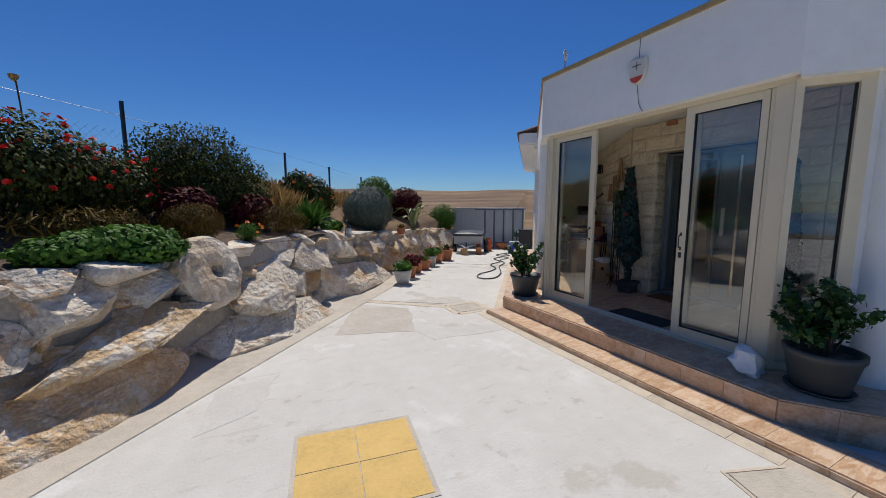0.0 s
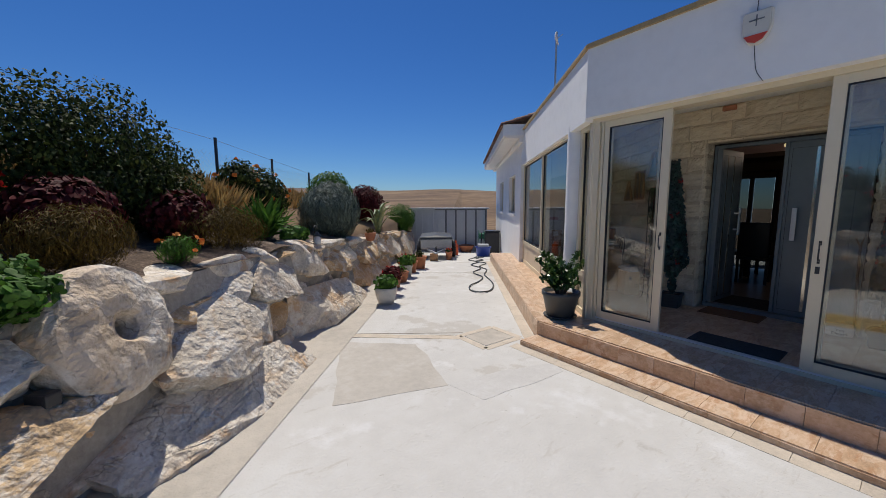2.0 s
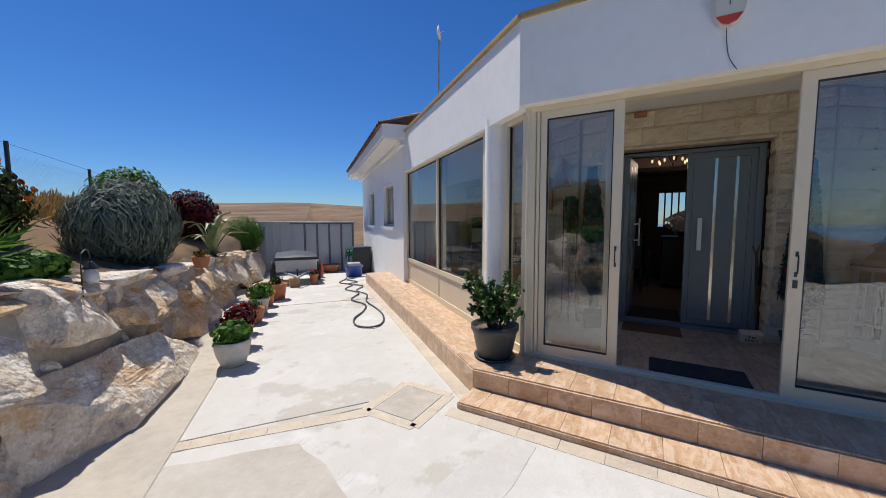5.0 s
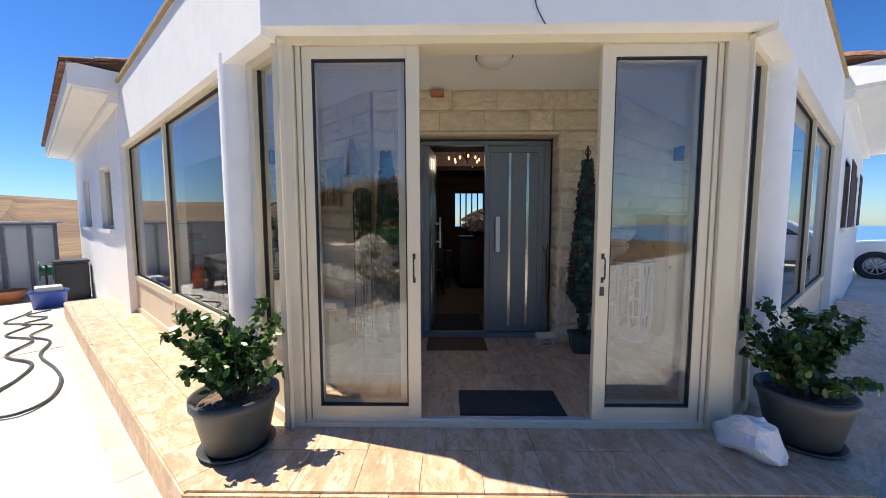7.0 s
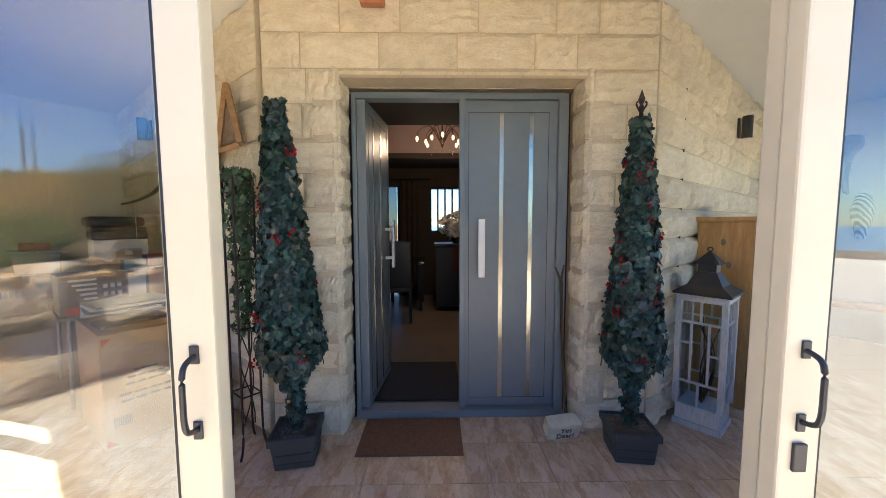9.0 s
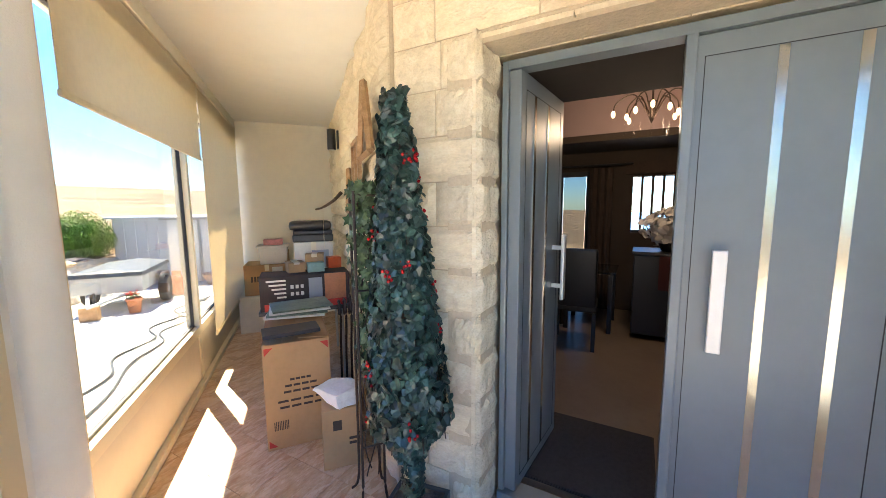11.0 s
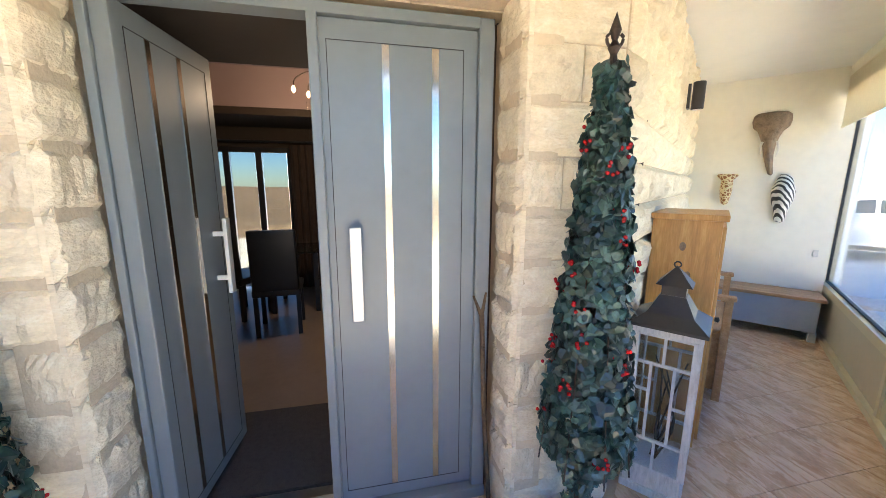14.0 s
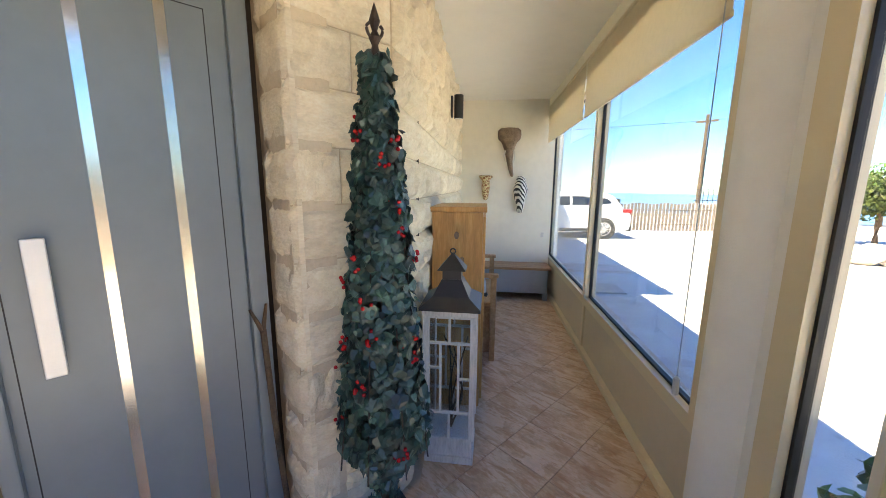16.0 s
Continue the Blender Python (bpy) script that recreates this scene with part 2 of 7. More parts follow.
# Darkened panes: less garden glare and less daylight in the hall.
HALL_GLASS = glass_mat("glare_dimming_glass", (0.36, 0.38, 0.38), 1.5)
CLEAR = glass_mat("lantern_glass", (0.96, 0.97, 0.97), 1.45)
PINE = mat("pine_wood", (0.52, 0.27, 0.09), 0.45, 0.22, 3.0, 0.08, 60, tint=(0.62, 0.36, 0.14), stretch=(7, 7, 0.8))
OAK = mat("oak_wood", (0.40, 0.22, 0.10), 0.5, 0.25, 3.0, 0.1, 60, tint=(0.52, 0.32, 0.17), stretch=(1.0, 8, 8))
GREY_PAINT = mat("grey_painted_wood", (0.33, 0.36, 0.38), 0.55, 0.06, 4, 0.05, 60)
WHITEWASH = mat("whitewashed_wood", (0.66, 0.64, 0.60), 0.7, 0.22, 14, 0.2, 60, stretch=(6, 6, 1))
CARD = mat("cardboard", (0.46, 0.29, 0.15), 0.85, 0.08, 4, 0.08, 90, per_object=0.08)
PRINT_DK = mat("dark_print", (0.05, 0.035, 0.03), 0.8, 0.1, 20)
PRINT_RED = mat("red_print", (0.50, 0.04, 0.03), 0.6, 0.1, 20)
IVY = mat("blue_green_ivy", (0.017, 0.053, 0.042), 0.30, 0.35, 9, tint=(0.050, 0.122, 0.090), island=0.65, spec=0.6)
IVY2 = mat("green_ivy", (0.07, 0.12, 0.05), 0.42, 0.35, 9, island=0.35)
BERRY = mat("red_berry", (0.50, 0.012, 0.015), 0.25, 0.2, 30)
LEAF = mat("glossy_leaf", (0.046, 0.11, 0.018), 0.33, 0.4, 8, tint=(0.13, 0.22, 0.045), island=0.5, trans=0.2)
LEAF_DK = mat("dark_shrub_leaf", (0.044, 0.062, 0.013), 0.65, 0.45, 6, tint=(0.125, 0.150, 0.032), island=0.6, trans=0.18, spec=0.18)
LEAF_LAV = mat("silver_grey_leaf", (0.17, 0.21, 0.16), 0.7, 0.3, 8, island=0.4, trans=0.15)
LEAF_BR = mat("bronze_leaf", (0.125, 0.082, 0.018), 0.7, 0.4, 8, island=0.5, trans=0.15, spec=0.15)
LEAF_RED = mat("crimson_leaf", (0.10, 0.014, 0.014), 0.7, 0.4, 8, island=0.5, spec=0.15)
LEAF_LT = mat("bright_green_leaf", (0.085, 0.19, 0.025), 0.6, 0.35, 8, island=0.45, trans=0.25, spec=0.25)
DRYGRASS = mat("dry_grass", (0.46, 0.31, 0.12), 0.9, 0.3, 8, island=0.4, trans=0.2)
AGAVE = mat("agave_leaf", (0.22, 0.27, 0.12), 0.5, 0.3, 5, tint=(0.42, 0.40, 0.16), island=0.2)
PETAL_R = mat("red_petal", (0.66, 0.025, 0.015), 0.6, 0.2, 20, trans=0.2)
PETAL_O = mat("orange_petal", (0.75, 0.22, 0.02), 0.6, 0.2, 20)
BARK = mat("brown_bark", (0.11, 0.07, 0.04), 0.95, 0.4, 14, 0.6, 40)
TERRA = mat("terracotta_pot", (0.46, 0.18, 0.09), 0.85, 0.2, 8, 0.15, 60, per_object=0.12)
POT_GREY = mat("charcoal_plastic_pot", (0.055, 0.06, 0.06), 0.45, 0.12, 6, 0.03, 90)
POT_WHITE = mat("ribbed_pale_pot", (0.55, 0.53, 0.48), 0.8, 0.1, 6, 0.15, 90)
RUBBER = mat("black_rubber", (0.02, 0.02, 0.022), 0.6, 0.2, 10)
GALV = mat("galvanised_sheet", (0.42, 0.44, 0.45), 0.45, 0.14, 5, 0.05, 60, metal=0.5)
SHED_M = mat("pale_shed_sheet", (0.55, 0.57, 0.58), 0.5, 0.06, 2, 0.03, 60)
SHED_D = mat("grey_shed_trim", (0.16, 0.17, 0.18), 0.5, 0.1, 4)
BLUE = mat("blue_plastic", (0.025, 0.06, 0.30), 0.4, 0.12, 6)
ORANGE = mat("orange_canister", (0.60, 0.09, 0.02), 0.4, 0.12, 6)
ROOF = mat("clay_roof_tile", (0.27, 0.135, 0.085), 0.9, 0.4, 5, 0.3, 40, tint=(0.46, 0.31, 0.21), island=0.3)
COPING = mat("ochre_coping", (0.42, 0.30, 0.14), 0.7, 0.2, 6, 0.1, 60)
MATBR = mat("coir_mat", (0.20, 0.10, 0.05), 1.0, 0.3, 40, 0.6, 200)
MATDK = mat("dark_rubber_mat", (0.048, 0.046, 0.044), 0.95, 0.3, 40, 0.5, 200)
BAG = mat("white_plastic_bag", (0.72, 0.73, 0.74), 0.45, 0.08, 6, 0.3, 25)
CARPAINT = mat("white_car_paint", (0.80, 0.80, 0.80), 0.2, 0.02, 2, spec=0.7)
CARGLASS = mat("dark_car_glass", (0.015, 0.018, 0.02), 0.05, 0.1, 2, spec=0.8)
RED_LENS = mat("red_lens", (0.35, 0.01, 0.01), 0.15, 0.1, 2)
ALLOY = mat("alloy_rim", (0.55, 0.55, 0.56), 0.25, 0.05, 8, metal=0.9)
PICKET = mat("dark_timber_picket", (0.20, 0.155, 0.12), 0.85, 0.3, 5, 0.2, 50, per_object=0.2, stretch=(5, 5, 0.6))
SEA = mat("sea", (0.10, 0.24, 0.42), 0.3, 0.1, 0.002, tint=(0.14, 0.30, 0.48))
# Near-black brown: the hall's dimness is put into the wall and ceiling colour.
HALL_WALL_DIMMED = mat("hall_wall_dimmed_colour", (0.055, 0.039, 0.028), 0.85, 0.06, 2)
HALL_FLOOR = mat("hall_floor_tile", (0.23, 0.18, 0.13), 0.3, 0.12, 3)
LEATHER = mat("black_leather", (0.012, 0.011, 0.011), 0.35, 0.2, 10)
PINKISH = mat("lit_tray_ceiling", (0.40, 0.30, 0.29), 0.9, 0.03, 1)
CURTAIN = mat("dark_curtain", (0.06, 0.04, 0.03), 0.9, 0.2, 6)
ORCHID = mat("white_orchid_petal", (0.70, 0.66, 0.60), 0.6, 0.08, 20)
BULB = glow_mat("warm_bulb", (1.0, 0.72, 0.38), 0.7)
CARVED = mat("carved_dark_wood", (0.24, 0.17, 0.12), 0.7, 0.45, 18, 0.8, 40)
IVORY = mat("ivory_paint", (0.70, 0.66, 0.58), 0.5, 0.08, 10)
CLEARTUB = mat("clear_plastic_tub", (0.62, 0.63, 0.62), 0.3, 0.08, 9)
SIREN_W = mat("cream_siren_plastic", (0.66, 0.63, 0.54), 0.4, 0.05, 6)
SIREN_R = mat("orange_red_siren_lens", (0.60, 0.07, 0.03), 0.3, 0.08, 6)


# ---- mesh helpers ----
def finish(name, bm, material, parent=None, smooth=False, label=""):
    bmesh.ops.recalc_face_normals(bm, faces=bm.faces)
    me = bpy.data.meshes.new(name)
    bm.to_mesh(me)
    bm.free()
    me.materials.append(material)
    if smooth:
        me.shade_smooth()
    ob = new(name, me)
    if parent:
        ob.parent = parent
    return tagged(ob, label) if label else ob


def part(name, bm, material, parent, label="", smooth=False):
    return finish(name, bm, material, parent, smooth, label)


def thing(name, m, label, category, group="", kind=""):
    ob = new(name)
    ob.empty_display_size = 0.1
    ob.matrix_world = m
    return tagged(ob, label, category, group, kind)


def pydata(name, verts, faces, material, parent=None, smooth=False):
    me = bpy.data.meshes.new(name)
    me.from_pydata([tuple(v) for v in verts], [], faces)
    me.update()
    me.materials.append(material)
    if smooth:
        me.shade_smooth()
    ob = new(name, me)
    if parent:
        ob.parent = parent
    return ob


def share(name, mesh, parent, m):
    ob = new(name, mesh)
    ob.parent = parent
    ob.matrix_local = m
    return ob


def box(x0, x1, y0, y1, z0, z1, bevel=0.0, bm=None):
    b = bmesh.new()
    bmesh.ops.create_cube(b, size=1, matrix=Matrix.Translation(((x0 + x1) / 2, (y0 + y1) / 2, (z0 + z1) / 2)) @ Matrix.Diagonal((abs(x1 - x0), abs(y1 - y0), abs(z1 - z0), 1)))
    if bevel:
        bmesh.ops.bevel(b, geom=b.edges[:], offset=bevel, segments=2, affect="EDGES", profile=0.6)
    if bm is None:
        return b
    me = bpy.data.meshes.new("tmp")
    b.to_mesh(me)
    b.free()
    bm.from_mesh(me)
    bpy.data.meshes.remove(me)
    return bm


def prism(poly, z0, z1, bm=None):
    bm = bm or bmesh.new()
    lo = [bm.verts.new((x, y, z0)) for x, y in poly]
    hi = [bm.verts.new((x, y, z1)) for x, y in poly]
    bm.faces.new(lo), bm.faces.new(hi)
    for i in range(len(poly)):
        j = (i + 1) % len(poly)
        bm.faces.new((lo[i], lo[j], hi[j], hi[i]))
    return bm


def lathe(profile, seg=28, bm=None, cx=0, cy=0):
    bm = bm or bmesh.new()
    rings = []
    for r, z in profile:
        rings.append([bm.verts.new((cx + r * math.cos(2 * math.pi * i / seg), cy + r * math.sin(2 * math.pi * i / seg), z)) for i in range(seg)] if r > 1e-5 else [bm.verts.new((cx, cy, z))])
    for a, b in zip(rings, rings[1:]):
        for i in range(seg):
            j = (i + 1) % seg
            if len(a) == 1 and len(b) == 1:
                continue
            if len(a) == 1:
                bm.faces.new((a[0], b[i], b[j]))
            elif len(b) == 1:
                bm.faces.new((a[i], a[j], b[0]))
            else:
                bm.faces.new((a[i], a[j], b[j], b[i]))
    return bm


def tube(points, r, seg=8, bm=None, r_end=None):
    bm = bm or bmesh.new()
    pts = [Vector(p) for p in points]
    rings = []
    for i, p in enumerate(pts):
        d = (pts[min(i + 1, len(pts) - 1)] - pts[max(i - 1, 0)]).normalized()
        a = d.cross(Vector((0, 0, 1)))
        if a.length < 0.05:
            a = d.cross(Vector((1, 0, 0)))
        a.normalize()
        b = d.cross(a)
        rr = r if r_end is None else r + (r_end - r) * i / (len(pts) - 1)
        rings.append([bm.verts.new(p + rr * (math.cos(2 * math.pi * k / seg) * a + math.sin(2 * math.pi * k / seg) * b)) for k in range(seg)])
    for a, b in zip(rings, rings[1:]):
        for k in range(seg):
            bm.faces.new((a[k], a[(k + 1) % seg], b[(k + 1) % seg], b[k]))
    bm.faces.new(rings[0]), bm.faces.new(rings[-1])
    return bm


def smooth_path(points, steps=6):
    """Catmull-Rom through the points."""
    pts = [Vector(p) for p in points]
    out = []
    for i in range(len(pts) - 1):
        p0, p1, p2, p3 = pts[max(i - 1, 0)], pts[i], pts[i + 1], pts[min(i + 2, len(pts) - 1)]
        for k in range(steps):
            t = k / steps
            out.append(0.5 * ((2 * p1) + (p2 - p0) * t + (2 * p0 - 5 * p1 + 4 * p2 - p3) * t * t + (3 * p1 - p0 - 3 * p2 + p3) * t ** 3))
    return out + [pts[-1]]


def clip_poly(poly, clip):
    """Sutherland-Hodgman: poly cut by a convex anticlockwise polygon."""
    for i in range(len(clip)):
        (ax, ay), (bx, by) = clip[i], clip[(i + 1) % len(clip)]
        side = lambda p: (bx - ax) * (p[1] - ay) - (by - ay) * (p[0] - ax)
        out = []
        for k in range(len(poly)):
            p, q = poly[k], poly[(k + 1) % len(poly)]
            sp, sq = side(p), side(q)
            if sp >= 0:
                out.append(p)
            if sp * sq < 0:
                t = sp / (sp - sq)
                out.append((p[0] + t * (q[0] - p[0]), p[1] + t * (q[1] - p[1])))
        poly = out
        if len(poly) < 3:
            return []
    return poly


def area(poly):
    return abs(sum(p[0] * q[1] - q[0] * p[1] for p, q in zip(poly, poly[1:] + poly[:1]))) / 2


def leaves(rng, points, normals, size, shape="oval", spread=0.6, droop=0.0):
    """Leaf blades at the points, roughly facing the normals; returns verts and faces."""
    if shape == "ivy":
        outline = [(0, -0.1), (0.42, -0.35), (0.36, 0.05), (0.55, 0.32), (0.2, 0.36), (0, 0.8), (-0.2, 0.36), (-0.55, 0.32), (-0.36, 0.05), (-0.42, -0.35)]
    elif shape == "ivy_broad":
        outline = [(0, -0.1), (0.45, -0.12), (0.5, 0.2), (0.42, 0.45), (0.2, 0.6), (0, 0.85), (-0.2, 0.6), (-0.42, 0.45), (-0.5, 0.2), (-0.45, -0.12)]
    elif shape == "blade":
        outline = [(-0.07, 0), (0.07, 0), (0.05, 0.6), (0, 1.0), (-0.05, 0.6)]
    elif shape == "round":
        outline = [(0, 0), (0.4, 0.15), (0.5, 0.5), (0.3, 0.85), (-0.3, 0.85), (-0.5, 0.5), (-0.4, 0.15)]
    else:
        outline = [(0, 0), (0.27, 0.3), (0.24, 0.65), (0, 1.0), (-0.24, 0.65), (-0.27, 0.3)]
    verts, faces = [], []
    for p, nm in zip(points, normals):
        nm = Vector(nm) + Vector((rng.uniform(-1, 1), rng.uniform(-1, 1), rng.uniform(-1, 1))) * spread
        nm.normalize()
        up = Vector((rng.uniform(-0.7, 0.7), rng.uniform(-0.7, 0.7), 1 - 2 * droop + rng.uniform(-0.5, 0.5)))
        t = up - nm * up.dot(nm)
        if t.length < 1e-3:
            t = Vector((1, 0, 0))
        t.normalize()
        s = t.cross(nm)
        k = size * rng.uniform(0.65, 1.3)
        base = len(verts)
        for ox, oy in outline:
            verts.append(Vector(p) + s * ox * k + t * oy * k + nm * (0.25 * abs(ox) * k - 0.12 * oy * oy * k))
        faces.append(tuple(range(base, base + len(outline))))
    return verts, faces


def blob_points(rng, n, lobes, shell=0.35):
    """Points in the outer shell of several ellipsoid lobes, with outward normals."""
    pts, nms = [], []
    w = [a * b + b * c + a * c for _, _, _, a, b, c in lobes]
    for _ in range(n):
        x, y, z, a, b, c = rng.choices(lobes, w)[0]
        d = Vector((rng.gauss(0, 1), rng.gauss(0, 1), rng.gauss(0, 1))).normalized()
        r = 1 - shell * rng.random() ** 1.5 + 0.12 * noise.noise(Vector((d.x * 3 + x, d.y * 3 + y, d.z * 3)))
        pts.append((x + a * d.x * r, y + b * d.y * r, z + c * d.z * r))
        nms.append(Vector((d.x / a, d.y / b, d.z / c)).normalized())
    return pts, nms


def rock(name, parent, material, size, seed, m, sub=3, sharp=0.22, lit=0.0):
    """A broken boulder of the given size: planar cuts on a squared, bumpy ball; lit adds a sloping upper face."""
    rng = random.Random(seed)
    bm = bmesh.new()
    bmesh.ops.create_icosphere(bm, subdivisions=sub, radius=1)
    planes = [(Vector((rng.gauss(0, 1), rng.gauss(0, 1), rng.gauss(0, 1))).normalized(), rng.uniform(0.56, 0.86)) for _ in range(13)]
    if lit:
        planes += [(Vector((rng.uniform(-0.30, 0.1), -0.66, 0.70)).normalized(), lit - 0.05), (Vector((rng.uniform(0.0, 0.40), -0.78, 0.58)).normalized(), lit), (Vector((rng.uniform(-0.4, 0.0), -0.90, 0.36)).normalized(), lit + 0.10)]
    off = Vector((seed * 3.7, seed * 1.3, 0))
    for v in bm.verts:
        p = v.co.normalized()
        p = Vector([math.copysign(abs(c) ** 0.55, c) for c in p])
        for nrm, d in planes:
            e = p.dot(nrm) - d
            if e > 0:
                p -= nrm * e
        q = Vector((p.x * size[0], p.y * size[1], p.z * size[2])) * 3.0
        ridge = 0.5 - abs(noise.noise(q * 1.3 + off))
        p *= 1 + sharp * 0.30 * noise.noise(p * 1.4 + off) + sharp * 0.42 * ridge * abs(noise.noise(q * 0.6 - off)) * 2 + sharp * 0.20 * noise.noise(q * 2.6 + off) + sharp * 0.13 * noise.noise(q * 6 + off)
        v.co = Vector((p.x * size[0] * 0.60, p.y * size[1] * 0.60, p.z * size[2] * 0.60))
    ob = finish(name, bm, material, parent, False)
    if parent:
        ob.matrix_local = m
    else:
        ob.matrix_world = m
    return ob


AL, AR = (3.86, 4.40), (3.86, 1.42)
ML = pose(AL[0], AL[1], 0, 0, 0, 50)       # left wing: x along the wall, y outwards
MR = pose(AR[0], AR[1], 0, 0, 0, -50)      # right wing: x along the wall, y inwards
PORCH_Z, PLAT_Z, STEP_Z, CEIL_Z = 0.29, 0.25, 0.070, 2.98


def wl(s, n):
    v = ML @ Vector((s, -n, 0))
    return (v.x, v.y)


def wr(s, n):
    v = MR @ Vector((s, n, 0))
    return (v.x, v.y)


def drive_z(s):
    return -0.055 * min(max(s - 6.0, 0.0), 9.0)


def wall_top(s):
    """Top of the rock retaining wall and of the planted bed behind it."""
    return 1.19 - 0.06 * min(max(s, 0.0), 4.0) - 0.0125 * max(0.0, s - 4.0) + drive_z(s)

# ---- ground, sea, drive ----
def lines(*spans):
    out = []
    for a, b, k in spans:
        out += [a + (b - a) * i / k for i in range(k)]
    return out + [spans[-1][1]]


def ground_z(s, m):
    v = ML @ Vector((s, m, 0))
    d = math.hypot(v.x - 5, v.y - 3)
    az = math.degrees(math.atan2(v.y - 3, v.x - 5))
    north = max(0.0, min(1.0, (az + 5) / 40)) * max(0.0, min(1.0, (200 - az) / 40))
    t = max(0.0, min(1.0, (d - 25) / 320))
    t = t * t * (3 - 2 * t)
    hill = north * t * (15 + 5 * noise.noise(Vector((v.x / 90, v.y / 90, 0.3)))) - (1 - north) * 85 * max(0, min(1, (d - 32) / 420)) - north * 3 * max(0, min(1, (d - 13) / 25)) * (1 - t) * (1 if m < 3.4 else 0)
    off = max(0.0, abs(s - 1) - 13.0)
    if off > 0:
        k_ = max(0.0, min(1.0, (m - 3.7) / (3.0 + off * 2.5)))
        near = -0.06 + drive_z(s) + k_ * k_ * (3 - 2 * k_) * 2.2
    elif m <= 4.03:
        near = -0.06 + drive_z(s)
    elif m <= 4.2:
        near = 1.02
    else:
        near = 1.05 + (1.92 - 1.05) * min(1, (m - 4.0) / 2.5) + 0.02 * max(0, min(m - 6.5, 25))
    near += 0.05 * noise.noise(Vector((s * 0.5, m * 0.5, 0))) if m > 4 else 0
    return near + hill


def sheet(name, ss, ms, zf, material):
    verts = [ML @ Vector((s, m, zf(s, m))) for m in ms for s in ss]
    k = len(ss)
    faces = [(j * k + i, j * k + i + 1, (j + 1) * k + i + 1, (j + 1) * k + i) for j in range(len(ms) - 1) for i in range(k - 1)]
    return pydata(name, verts, faces, material, smooth=True)


far = [60, 90, 130, 180, 240, 310, 400, 520, 700, 1000, 1600, 2600, 4300]
ss = [-v for v in reversed(far)] + lines((-45, -10, 14), (-10, 14, 48), (14, 50, 18)) + far
ms = [-v for v in reversed(far)] + lines((-45, 4.02, 40)) + [4.06] + lines((4.25, 6.5, 8), (6.5, 50, 30)) + far
tagged(sheet("ground", ss, ms, ground_z, FIELD), "dry straw-brown rolling field and hillside", "ground", kind="structure")
water = pydata("water", [(-4500, -4500, -62), (4500, -4500, -62), (4500, 1500, -62), (-4500, 1500, -62)], [(0, 1, 2, 3)], SEA)
tagged(water, "distant hazy blue sea below the horizon", "sea", kind="structure")

drive = sheet("pavement", lines((-24, 6, 30), (6, 13.2, 12)), lines((-24, 3.45, 28)), lambda s, m: drive_z(s), CONCRETE)
tagged(drive, "pale cream concrete driveway with trowel marks", "driveway", kind="structure")


def flat_patch(name, poly, lift, material, parent):
    return part(name, prism(poly, -0.03, lift), material, parent)


def strip_of_slabs(a, b, width, length, seed, lift=0.004, tilt=0):
    """A row of small tan border slabs from a to b."""
    rng = random.Random(seed)
    d = Vector((b[0] - a[0], b[1] - a[1]))
    n = max(1, int(d.length / length))
    ang = math.degrees(math.atan2(d.y, d.x))
    for i in range(n):
        c = Vector(a) + d * ((i + 0.5) / n)
        w = d.length / n / 2 - 0.0015
        ob = part("slab", box(-w, w, -width / 2, width / 2, -0.04, lift + rng.uniform(-0.001, 0.001)), TAN_STRIP, drive)
        ob.matrix_local = pose(c.x, c.y, 0, tilt, 0, ang)


strip_of_slabs((3.005, 4.72), (3.005, -0.6), 0.13, 0.30, 1, 0.008, 4)
strip_of_slabs(wl(-0.30, -0.61), wl(6.4, -0.70), 0.14, 0.24, 2)
strip_of_slabs(wl(-0.08, -1.52), wl(-0.08, -3.35), 0.12, 0.24, 3)
for px0, py0, px1, py1 in ((2.66, 5.36, 3.27, 5.36), (2.66, 4.84, 3.27, 4.84), (2.66, 4.84, 2.66, 5.36), (3.27, 4.84, 3.27, 5.36)):
    strip_of_slabs((px0, py0), (px1, py1), 0.09, 0.26, 4)
manhole = part("manhole_cover", box(2.72, 3.21, 4.90, 5.30, -0.03, 0.006, 0.004), CONCRETE_WORN, drive)
flat_patch("joint_groove", [wl(4.50, -0.62), wl(4.525, -0.62), wl(4.475, -2.8), wl(4.45, -2.8)], 0.003, JOINT_DARK, drive)


SKIM = mat("tan_cement_skim", (0.485, 0.445, 0.385), 0.95, 0.10, 2.5, 0.25, 45, tint=(0.53, 0.50, 0.45))
def jagged(corners, seed, step_=0.09, amp=0.035):
    """Corners joined by slightly ragged edges."""
    out = []
    for (ax, ay), (bx_, by) in zip(corners, corners[1:] + corners[:1]):
        n = max(1, int(math.hypot(bx_ - ax, by - ay) / step_))
        for i in range(n):
            x, y = ax + (bx_ - ax) * i / n, ay + (by - ay) * i / n
            out.append((x + amp * noise.noise(Vector((x * 4, y * 4, seed))), y + amp * noise.noise(Vector((x * 4, y * 4, seed + 9)))))
    return out


